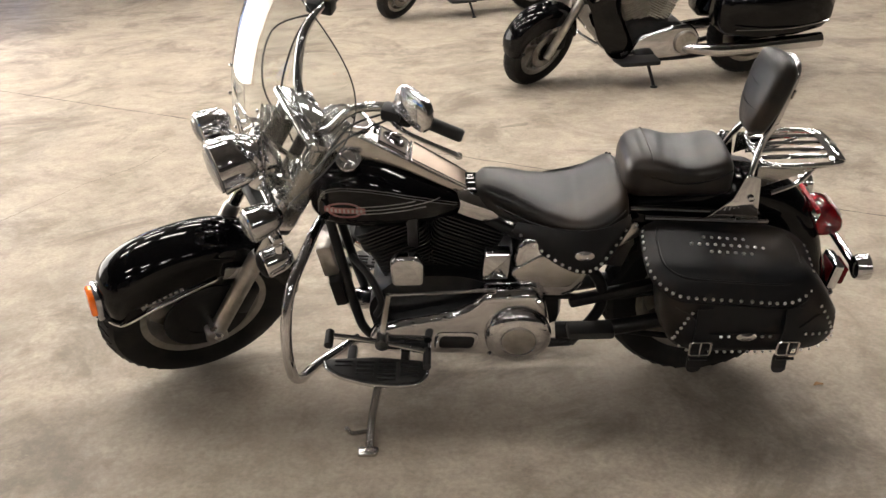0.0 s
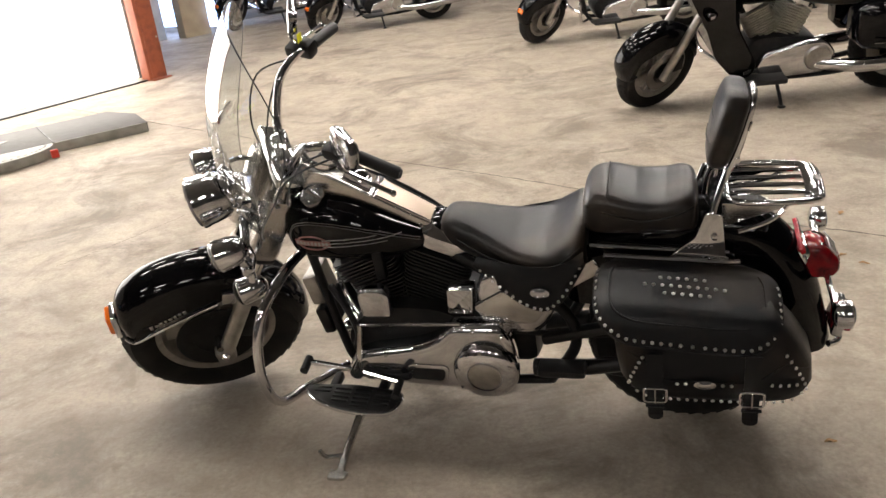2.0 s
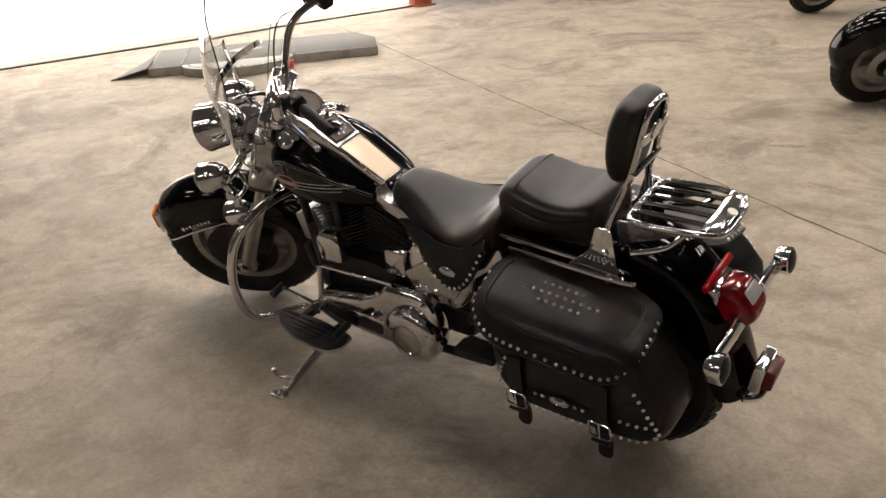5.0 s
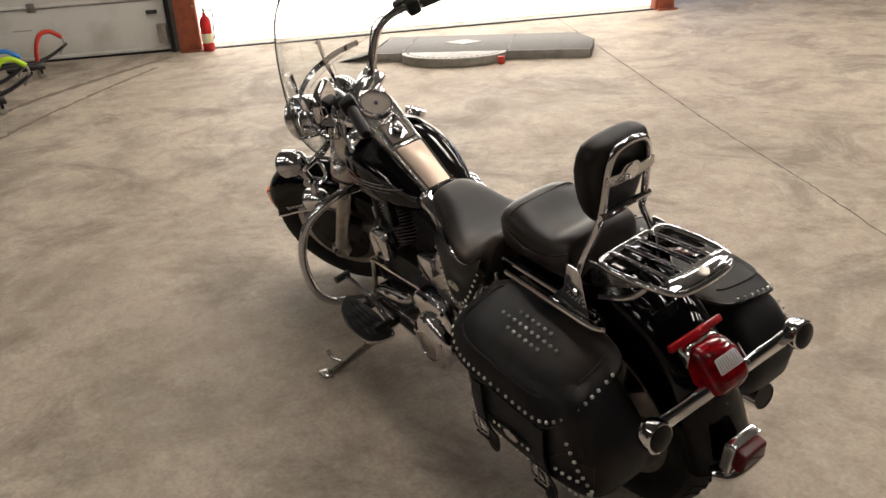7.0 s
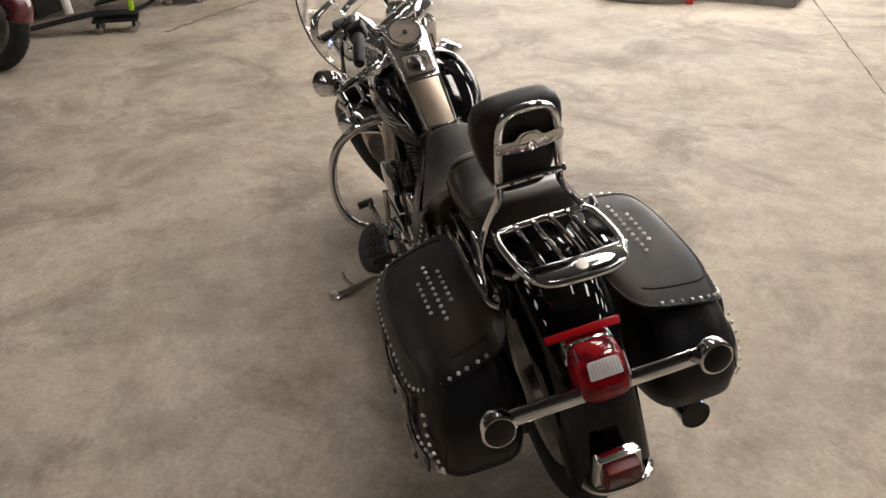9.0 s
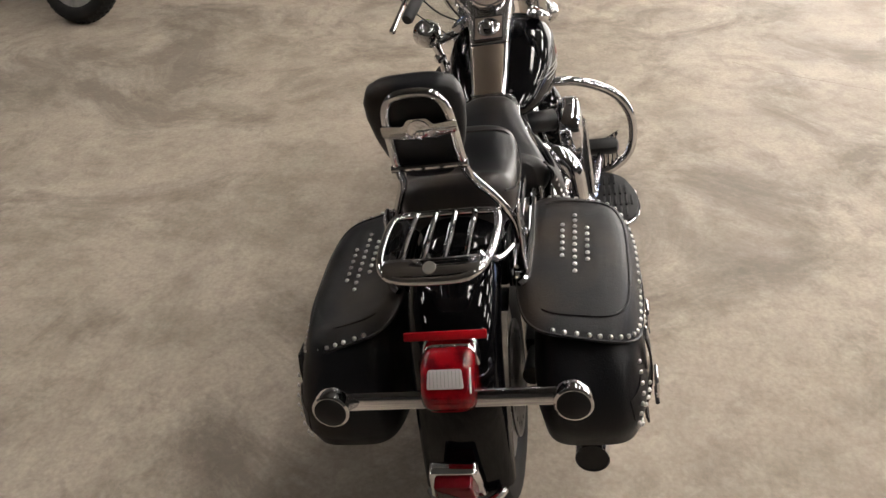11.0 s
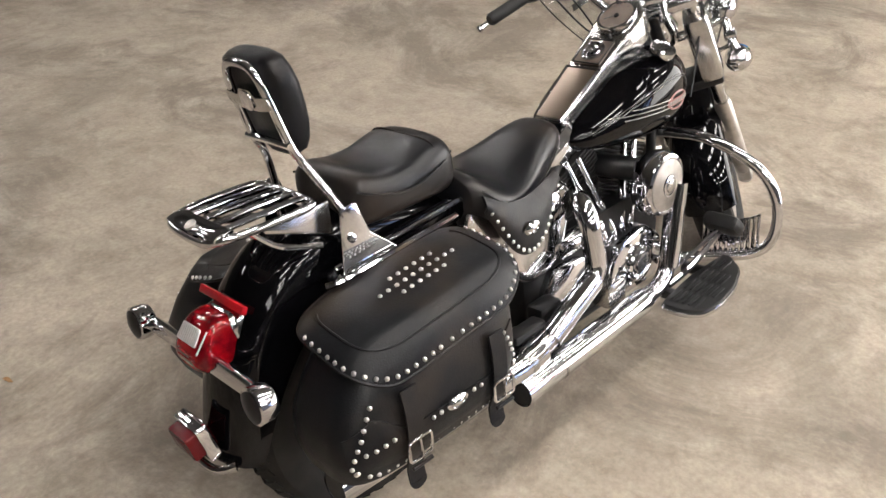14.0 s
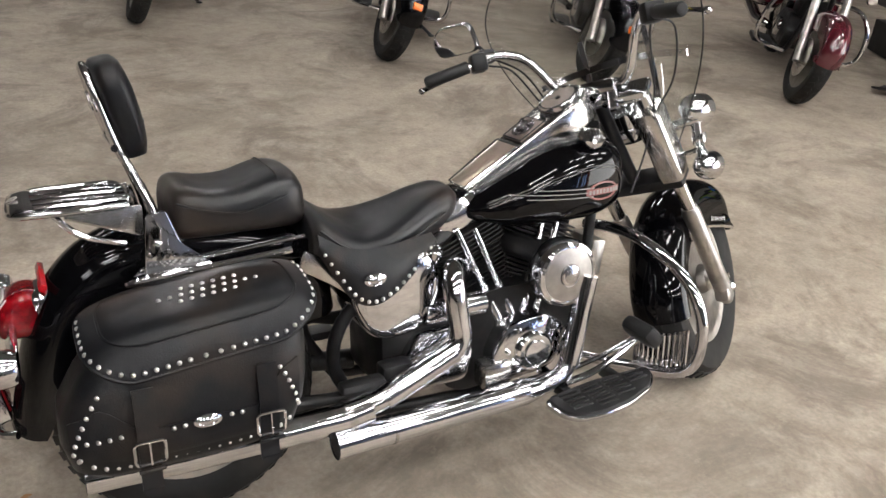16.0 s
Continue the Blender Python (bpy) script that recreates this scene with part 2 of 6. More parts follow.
def tube(pts, r, seg=12, n=6, cap=True, smooth=True, closed=False):
    """A round bar along points; r is one radius or one for each point."""
    src = list(pts) + ([pts[0]] if closed else [])
    line = catmull(src, n) if smooth else [Vector(p) for p in src]
    if closed:
        line = line[:-1]
    count = len(pts)
    radii = [r] * len(line) if isinstance(r, (int, float)) else [float(np.interp(i / max(len(line) - 1, 1) * (count - 1), range(count), r)) for i in range(len(line))]
    rings, side = [], None
    for i, p in enumerate(line):
        a, b = (line[i - 1], line[(i + 1) % len(line)]) if closed else (line[max(i - 1, 0)], line[min(i + 1, len(line) - 1)])
        d = (b - a).normalized()
        if side is None:
            side = d.orthogonal().normalized()
        side = (side - d * side.dot(d)).normalized()
        up = d.cross(side)
        rings.append([p + radii[i] * (math.cos(2 * math.pi * k / seg) * side + math.sin(2 * math.pi * k / seg) * up) for k in range(seg)])
    return loft(rings, cap, closed)


def lathe(profile, seg=32, m=None):
    """Profile of (radius, height) turned round the local z axis."""
    rings = [[(max(r, 1e-4) * math.cos(2 * math.pi * k / seg), max(r, 1e-4) * math.sin(2 * math.pi * k / seg), h) for k in range(seg)] for r, h in profile]
    bm = loft(rings)
    if m is not None:
        bm.transform(m)
    return bm


def aim(at, way):
    """Pose at a point whose z axis runs along way."""
    return Matrix.Translation(at) @ Vector(way).to_track_quat("Z", "Y").to_matrix().to_4x4()


def rbox(at, size, bevel=0.004, m=None, seg=2):
    bm = bmesh.new()
    bmesh.ops.create_cube(bm, size=1.0, matrix=Matrix.Diagonal((*size, 1)))
    if bevel:
        bmesh.ops.bevel(bm, geom=bm.edges[:], offset=bevel, segments=seg, profile=0.5, affect="EDGES")
    bm.transform(Matrix.Translation(at) @ (m if m is not None else Matrix()))
    return bm


def prism(outline, depth, m, bevel=0.003, seg=2):
    """A flat outline (x, y) given depth along z, centred, with rounded edges."""
    bm = bmesh.new()
    f = bm.faces.new([bm.verts.new((x, y, -depth / 2)) for x, y in outline])
    top = bmesh.ops.extrude_face_region(bm, geom=[f])
    bmesh.ops.translate(bm, verts=[v for v in top["geom"] if isinstance(v, bmesh.types.BMVert)], vec=(0, 0, depth))
    bmesh.ops.recalc_face_normals(bm, faces=bm.faces)
    if bevel:
        rim = [e for e in bm.edges if len(e.link_faces) == 2 and e.calc_face_angle(0) > 0.9]
        bmesh.ops.bevel(bm, geom=rim, offset=bevel, segments=seg, profile=0.5, affect="EDGES")
    bm.transform(m)
    return bm


def rounded(pts, r, n=5):
    """Round the corners of a polygon."""
    out = []
    for i, p in enumerate(pts):
        p, a, b = Vector(p), Vector(pts[i - 1]), Vector(pts[(i + 1) % len(pts)])
        k = min(r, (a - p).length * 0.45, (b - p).length * 0.45)
        s, e = p + (a - p).normalized() * k, p + (b - p).normalized() * k
        for j in range(n + 1):
            t = j / n
            q = s * (1 - t) ** 2 + p * 2 * t * (1 - t) + e * t * t
            out.append((q.x, q.y))
    return out


def oval(cx, cy, a, b, z, e=2.6, n=40):
    """A superellipse ring at height z."""
    out = []
    for k in range(n):
        w = 2 * math.pi * k / n
        c, s = math.cos(w), math.sin(w)
        out.append(Vector((cx + a * math.copysign(abs(c) ** (2 / e), c), cy + b * math.copysign(abs(s) ** (2 / e), s), z)))
    return out


def side(w):
    """Pose that lays a flat outline (x, y) into the x-z plane at the given y."""
    return Matrix(((1, 0, 0, 0), (0, 0, -1, w), (0, 1, 0, 0), (0, 0, 0, 1)))


def ball(at, r, scale=(1, 1, 1), seg=20):
    bm = bmesh.new()
    bmesh.ops.create_uvsphere(bm, u_segments=seg, v_segments=seg // 2 + 2, radius=r)
    bm.transform(Matrix.Translation(at) @ Matrix.Diagonal((*scale, 1)))
    return bm


# ---- the hall ----
ALONG = Vector((0.380, 0.925, 0))         # along the wall with the overhead doors
POST = Vector((-8.40, 1.343, 0))            # red post between the two doors
INTO = Vector((0.925, -0.380, 0))          # from that wall into the hall
WALL_TURN = Matrix(((ALONG.x, INTO.x, 0, 0), (ALONG.y, INTO.y, 0, 0), (0, 0, 1, 0), (0, 0, 0, 1)))


def wall_pose(s, d=0.0, z=0.0):
    """A place s metres along the door wall from the post and d metres out of it; x runs along the wall, y into the hall."""
    p = POST + ALONG * s + INTO * d
    return Matrix.Translation((p.x, p.y, z)) @ WALL_TURN


def flip(bm):
    bmesh.ops.recalc_face_normals(bm, faces=bm.faces)
    return bm


def setting(name, bm, material, label, category, m=None):
    if m is not None:
        bm.transform(m)
        flip(bm)
    return tagged(new(name, finish(name, bm, material, 30)), label, category, kind="structure")


setting("floor", rbox((2, -1, -0.1), (34, 34, 0.2), 0), M_CONCRETE, "stained tan concrete warehouse floor", "floor")
setting("ceiling", rbox((2, -1, CEIL + 0.1), (34, 34, 0.2), 0), M_CEIL, "grey metal deck ceiling with strip lights", "ceiling")

# door wall: pieces beside and above the two openings, 4.7 and 5.6 m wide and 3.6 m high
setting("wall_doors", join(
    rbox((-0.10, -0.15, CEIL / 2), (0.30, 0.30, CEIL), 0),
    rbox((2.875, -0.15, 4.4), (5.61, 0.28, 1.6), 0),
    rbox((-2.65, -0.15, 4.4), (4.76, 0.28, 1.6), 0),
    rbox((-7.75, -0.15, CEIL / 2), (5.4, 0.30, CEIL), 0)), M_WALL, "painted block wall above the overhead doors", "wall", wall_pose(0))
setting("wall_far_end", join(rbox((5.86, -2.4, CEIL / 2), (0.26, 4.2, CEIL), 0)), M_WALL, "painted block return wall of the next bay", "wall", wall_pose(0))
setting("wall_north", rbox((2, 15.9, CEIL / 2), (34, 0.2, CEIL), 0), M_WALL, "plain painted wall closing the hall", "wall")
setting("wall_east", rbox((18.9, -1, CEIL / 2), (0.2, 34, CEIL), 0), M_WALL, "plain painted wall closing the hall", "wall")
setting("wall_south", rbox((2, -17.9, CEIL / 2), (34, 0.2, CEIL), 0), M_WALL, "plain painted wall closing the hall", "wall")
setting("wall_west", rbox((-14.9, -1, CEIL / 2), (0.2, 34, CEIL), 0), M_WALL, "plain painted wall closing the hall", "wall")


def door_frame(name, s, side_label):
    t = thing(name, wall_pose(s), side_label, "door post", kind="structure")
    part("column", rbox((-0.02, 0.0, 1.75), (0.24, 0.16, 3.5), 0.006), M_REDSTEEL, t)
    part("flange", rbox((0.0, 0.088, 1.75), (0.20, 0.014, 3.5), 0.003), M_REDSTEEL, t)
    part("base_plate", rbox((0, 0.02, 0.01), (0.26, 0.26, 0.02), 0.003), M_REDSTEEL, t)
    for z in (0.5, 1.2, 1.9, 2.6):
        part("bolt", lathe([(0.012, 0), (0.012, 0.01), (0.006, 0.014)], 8, aim((0.07, 0.094, z), (0, 1, 0))), M_ALU, t)
    return t


door_frame("door_1", -0.02, "red oxide steel post between two overhead doors")
door_frame("door_2", 5.75, "red oxide steel post at the edge of the bright opening")
setting("trim", rbox((2.87, -0.02, 0.008), (5.56, 0.10, 0.016), 0.003), M_BLACKMETAL, "dark sill strip across the bright doorway", "sill", wall_pose(0))

# plain bright outdoors beyond the open doorway
setting("backdrop", rbox((2.87, -0.36, 1.76), (5.9, 0.05, 3.5), 0), M_DAY, "blown-out daylight outside the open doorway", "daylight", wall_pose(0))
setting("backdrop_bay", rbox((8.9, -4.6, 1.6), (0.05, 4.0, 3.0), 0), M_DAYBLUE, "cool daylight beyond the next bay", "daylight", wall_pose(0))


def overhead_door():
    t = thing("overhead_door", wall_pose(-2.44), "closed off-white sectional overhead door, scuffed panels", "garage door")
    for k in range(6):
        p = part("panel", rbox((0, -0.10, 0.02 + 0.28 + k * 0.565), (4.56, 0.05, 0.555), 0.006), M_GREYDOOR, t)
        part("rail", rbox((0, -0.066, 0.02 + 0.28 + k * 0.565 - 0.255), (4.50, 0.02, 0.03), 0.004), M_GREYDOOR, p)
    part("rubber_seal", rbox((0, -0.09, 0.011), (4.56, 0.07, 0.022), 0.005), M_RUBBER, t)
    for x in (-0.6, 0.75):
        part("hinge", rbox((x, -0.058, 0.60), (0.09, 0.012, 0.10), 0.003), M_ALU, t)
    part("track", rbox((2.20, 0.0, 1.7), (0.05, 0.06, 3.4), 0.004), M_BLACKMETAL, t)
    part("latch", rbox((2.02, -0.045, 0.46), (0.12, 0.03, 0.04), 0.004), M_DARKPLASTIC, t)
    part("cable_box", rbox((2.10, -0.02, 0.22), (0.10, 0.06, 0.22), 0.01), M_ALU, t)
    for k in range(3):
        part("scuff_mark", rbox((-1.2 + 0.9 * k, -0.073, 0.36 + 0.12 * (k % 2)), (0.34 - 0.07 * k, 0.004, 0.012), 0), M_SILVER, t)


overhead_door()


def extinguisher():
    t = thing("fire_extinguisher", wall_pose(0.17, 0.16), "red fire extinguisher standing by the red post", "extinguisher")
    part("cylinder", lathe([(0.03, 0), (0.062, 0.012), (0.065, 0.03), (0.065, 0.32), (0.055, 0.37), (0.022, 0.40), (0.02, 0.43)], 24), M_FIRERED, t)
    part("label", lathe([(0.0655, 0.10), (0.0665, 0.102), (0.0665, 0.20), (0.0655, 0.202)], 24), M_CREAM, t, "yellowish paper label")
    part("valve", rbox((0, 0, 0.455), (0.03, 0.03, 0.05), 0.006), M_ALU, t)
    part("handle", rbox((0.03, 0.0, 0.49), (0.11, 0.02, 0.012), 0.004), M_BLACKMETAL, t)
    part("hose", tube([(0.02, 0, 0.455), (0.09, 0.0, 0.43), (0.085, 0.02, 0.28), (0.075, 0.03, 0.13)], 0.009, 8), M_RUBBER, t)


extinguisher()


def lamp_row():
    """Strip lights under the ceiling."""
    first = thing("strip_light", pose(0, 0, CEIL - 0.025), "lit white four-tube strip light under the ceiling", "strip light", "ceiling strip lights")
    part("housing", rbox((0, 0, 0.0), (1.3, 0.46, 0.05), 0.006), M_WHITE, first)
    for y in (-0.165, -0.055, 0.055, 0.165):
        part("tube", tube([(-0.61, y, -0.055), (0.61, y, -0.055)], 0.028, 10, 1), M_TUBE, first)
    for x in (-0.635, 0.635):
        part("end_cap", rbox((x, 0, -0.045), (0.03, 0.44, 0.06), 0.004), M_WHITE, first)
    spots = [(x, y) for y in (0.9, 3.1) for x in (-6.6, -4.6, -2.6, -0.6, 1.4)] + [(x, y) for y in (5.6, 8.0, 10.6) for x in (-6.0, -3.4, -0.8, 1.8, 4.4)] + [(-5.4, -5.4), (-2.6, -6.6), (0.8, -8.6)] + [(x, -10.4) for x in (-6.2, -2.6, 1.0, 4.6)]
    first.matrix_basis = pose(*spots[0], CEIL - 0.025)
    for x, y in spots[1:]:
        copy_thing(first, pose(x, y, CEIL - 0.025))


lamp_row()


def ribbon(points, width, z=0.004, jitter=0.006, seed=3):
    """A thin wandering line on the floor."""
    rnd = random.Random(seed)
    line = catmull([(x, y, z) for x, y in points], 14)
    rows = []
    for i, p in enumerate(line):
        d = (line[min(i + 1, len(line) - 1)] - line[max(i - 1, 0)]).normalized()
        s = Vector((-d.y, d.x, 0))
        p = p + s * rnd.uniform(-jitter, jitter)
        w = width * rnd.uniform(0.5, 1.3) / 2
        rows.append([p - s * w, p + s * w])
    return strip(rows)


setting("floor_crack", ribbon([(-7.0, 5.5), (-4.9, 4.40), (-3.99, 3.92), (-2.77, 3.28), (-2.12, 2.95), (-1.44, 2.63), (-0.94, 2.38), (0.5, 1.61), (0.82, 1.48), (2.2, 0.8)], 0.011), M_CRACK, "long dark crack across the concrete floor", "crack")
setting("hairline_crack", ribbon([(-3.4, 1.1), (-3.24, 1.38), (-3.0, 1.94), (-2.79, 2.26), (-2.7, 2.6)], 0.005, seed=5), M_CRACKSOFT, "thin side crack in the concrete floor", "crack")
setting("tyre_marks", join(ribbon([(-8.19, 1.0), (-7.7, 0.26), (-7.24, -0.36), (-6.6, -1.1)], 0.09, 0.003, 0.012, 8), ribbon([(-7.7, 0.7), (-7.0, 0.0), (-6.26, -0.68), (-5.6, -1.2)], 0.05, 0.0035, 0.01, 9)), M_CRACKSOFT, "dark tyre marks on the concrete floor", "stain")


def stain(x, y, a, b, turn, seed):
    """An irregular dark spill on the floor."""
    rnd = random.Random(seed)
    ph = [rnd.uniform(0, 6.3) for _ in range(4)]
    bm = bmesh.new()
    ring = []
    for k in range(36):
        w = 2 * math.pi * k / 36
        f = 1 + 0.22 * math.sin(2 * w + ph[0]) + 0.16 * math.sin(3 * w + ph[1]) + 0.12 * math.sin(5 * w + ph[2]) + 0.08 * math.sin(9 * w + ph[3])
        ring.append(bm.verts.new((a * f * math.cos(w), b * f * math.sin(w), 0)))
    bm.faces.new(ring)
    bm.transform(pose(x, y, 0.003, 0, 0, turn))
    setting("floor_stain", bm, M_STAIN, "small dark spill mark on the concrete floor", "stain")


for k, (x, y, a, b, turn) in enumerate(((-0.42, 2.95, 0.10, 0.035, 30), (-0.26, 3.05, 0.05, 0.025, 10), (-2.3, 3.55, 0.05, 0.015, 60), (-1.9, 3.1, 0.07, 0.012, 40), (0.35, -2.1, 0.05, 0.03, 0), (-2.6, -1.9, 0.06, 0.03, 50), (1.5, 1.1, 0.05, 0.02, 20))):
    stain(x, y, a, b, turn, 40 + k)


def leaf(name, x, y, a, s=1.0):
    rows = []
    for i in range(7):
        t = i / 6
        w = 0.009 * math.sin(math.pi * min(max(t, 0.04), 0.96)) ** 0.7 * s
        rows.append([(-0.02 * s + 0.04 * s * t, -w, 0.005 + 0.004 * math.sin(t * 5)), (-0.02 * s + 0.04 * s * t, 0, 0.003 + 0.004 * math.sin(t * 5)), (-0.02 * s + 0.04 * s * t, w, 0.006 + 0.004 * math.sin(t * 5))])
    ob = new(name, finish(name, thick(strip(rows), 0.0012), M_LEAF))
    ob.matrix_basis = pose(x, y, 0.001, 0, 0, a)
    return tagged(ob, "dry brown leaf scrap on the concrete floor", "leaf", "leaf scraps on the floor")


for lx, ly, la, ls in ((0.385, -0.165, 20, 1.0), (0.74, 1.76, 70, 1.5), (0.54, 1.29, 10, 1.2), (0.66, 1.24, 40, 1.1), (0.73, 1.15, 0, 1.1), (0.52, -1.02, 120, 0.8)):
    leaf("leaf_scrap", lx, ly, la, ls)


def lift():
    """The flush platform with a round turntable deck near the doorway."""
    ax = Vector((1.72, 1.89, 0)).normalized()
    ang = math.degrees(math.atan2(ax.y, ax.x))
    t = thing("service_lift", pose(-6.12, 2.44, 0, 0, 0, ang), "low grey steel service platform with a rounded deck", "lift platform")
    L = 2.14
    body = part("deck", prism([(0.0, 0.01), (L + 0.03, 0.01), (L + 0.06, 0.52), (L - 0.12, 0.92), (0.0, 0.92)], 0.085, Matrix.Translation((0, 0, 0.046)), 0.006), M_TREAD, t, "dark grey gritty deck")
    for sgn, x0 in ((-1, -0.01),):
        rows = []
        for i in range(6):
            f = i / 5
            rows.append([(x0 + sgn * 0.36 * f, 0.01 + 0.03 * f, 0.088 * (1 - f) + 0.006), (x0 + sgn * 0.36 * f - sgn * 0.26 * f, 0.92, 0.088 * (1 - f) + 0.006)])
        part("ramp", thick(strip(rows), 0.006), M_TREAD, t)
    part("front_skirt", rbox((1.08, 0.004, 0.045), (2.16, 0.012, 0.086), 0.002), M_LIFTSIDE, t)
    arc = [(0.83 - 0.52 * math.cos(math.pi * i / 24), -0.34 * math.sin(math.pi * i / 24)) for i in range(25)]
    part("turntable", prism(arc, 0.085, Matrix.Translation((0, 0, 0.048)), 0.004), M_LIFTSIDE, t, "pale perforated curved steel step")
    for k in range(22):
        a = math.pi * (k + 1) / 23
        part("slot", rbox((0.83 - 0.46 * math.cos(a), -0.29 * math.sin(a), 0.0915), (0.022, 0.012, 0.004), 0), M_BLACKMETAL, t)
    for x in (0.30, 1.36):
        part("joint", rbox((x, 0.46, 0.092), (0.012, 0.88, 0.006), 0), M_BLACKMETAL, t)
    part("pad", prism([(0.66, 0.50), (0.86, 0.36), (1.06, 0.50), (0.86, 0.64)], 0.004, Matrix.Translation((0, 0, 0.0925)), 0), M_LIFTSIDE, t, "pale diamond plate")
    part("pedal", rbox((1.32, -0.20, 0.04), (0.06, 0.04, 0.07), 0.006), M_REDPLASTIC, t, "small red pedal")


lift()


# ---- the parked cruiser ----
# its own coordinates: x to the rear, y to its right, z up in its midplane, origin on the floor below the rear axle
bike = thing("motorcycle", pose(0, 0, 0, LEAN) @ Matrix.Translation((-0.012, 0.002, 0.001)) @ Matrix.Diagonal((1.0, 0.985, 1.012, 1)), "black and chrome touring cruiser motorcycle leaning on its side stand", "motorcycle")
RAKE, STEER = radians(32), radians(33.5)
HEAD = Vector((-1.665, 0.012, 0.29))
M_STEER = Matrix.Translation((-0.018, 0, -0.012)) @ Matrix.Translation(HEAD) @ Matrix.Rotation(STEER, 4, Vector((math.sin(RAKE), 0, math.cos(RAKE)))) @ Matrix.Translation(-HEAD) @ Matrix.Translation((0, 0.012, 0))
M_MUDGUARD = Matrix.Translation((-0.004, 0.016, -0.036)) @ M_STEER
M_LAMPS = Matrix.Translation((-0.008, -0.036, -0.004)) @ M_STEER
M_BARS = Matrix.Translation((0.010, 0.012, -0.042)) @ M_STEER
AXLE_F, AXLE_R = Vector((-1.68, 0, 0.340)), Vector((-0.015, 0, 0.315))


def P(name, bm, material, label="", parent=None, angle=35):
    return part(name, bm, material, parent or bike, label, None, angle)


def F(name, bm, material, label="", parent=None, angle=35, m=None):
    """A part of the steered front end."""
    return part(name, bm, material, parent or bike, label, M_STEER if m is None else m, angle)


def FM(name, bm, material, label="", parent=None):
    return F(name, bm, material, label, parent, 35, M_MUDGUARD)


def FL(name, bm, material, label="", parent=None):
    return F(name, bm, material, label, parent, 35, M_LAMPS)


def FB(name, bm, material, label="", parent=None):
    return F(name, bm, material, label, parent, 35, M_BARS)


def nudge(ob, move=(0, 0, 0), size=(1, 1, 1)):
    """Move a part with what it carries, and resize it about its own middle."""
    co = np.array([v.co for v in ob.data.vertices])
    c = Vector((co.min(0) + co.max(0)) / 2)
    t = Matrix.Translation(c + Vector(move)) @ Matrix.Diagonal((*size, 1)) @ Matrix.Translation(-c)
    todo = [ob]
    while todo:
        o = todo.pop()
        todo += o.children
        if o.data.users > 1:
            o.matrix_basis = t @ o.matrix_basis
        else:
            o.data.transform(t)
    return ob


def tyre_bm(c, r, half, rim):
    prof = [(rim, -half * 0.72), (rim + 0.012, -half * 0.86), (r - 0.055, -half * 1.0), (r - 0.028, -half * 0.93), (r - 0.012, -half * 0.68), (r - 0.003, -half * 0.34), (r, 0.0)]
    prof = prof + [(a, -b) for a, b in prof[-2::-1]]
    bm = bmesh.new()
    seg = 64
    rings = [[(a * math.cos(2 * math.pi * k / seg), b, a * math.sin(2 * math.pi * k / seg)) for a, b in prof] for k in range(seg)]
    bm = loft(rings, False, True)
    bm.transform(Matrix.Translation(c))
    return bm


def tread_bm(c, r, half):
    """Raised tread blocks round the tyre."""
    bms = []
    n = 44
    for k in range(n):
        for s in (-1, 1):
            a = 2 * math.pi * (k + (0.25 if s > 0 else 0)) / n
            m = Matrix.Translation(c) @ Matrix.Rotation(-a, 4, "Y") @ Matrix.Translation((r - 0.0075, s * half * 0.42, 0)) @ pose(0, 0, 0, s * 24, 0, s * 22)
            bms.append(rbox((0, 0, 0), (0.010, half * 0.62, 0.024), 0, m))
    return join(*bms)


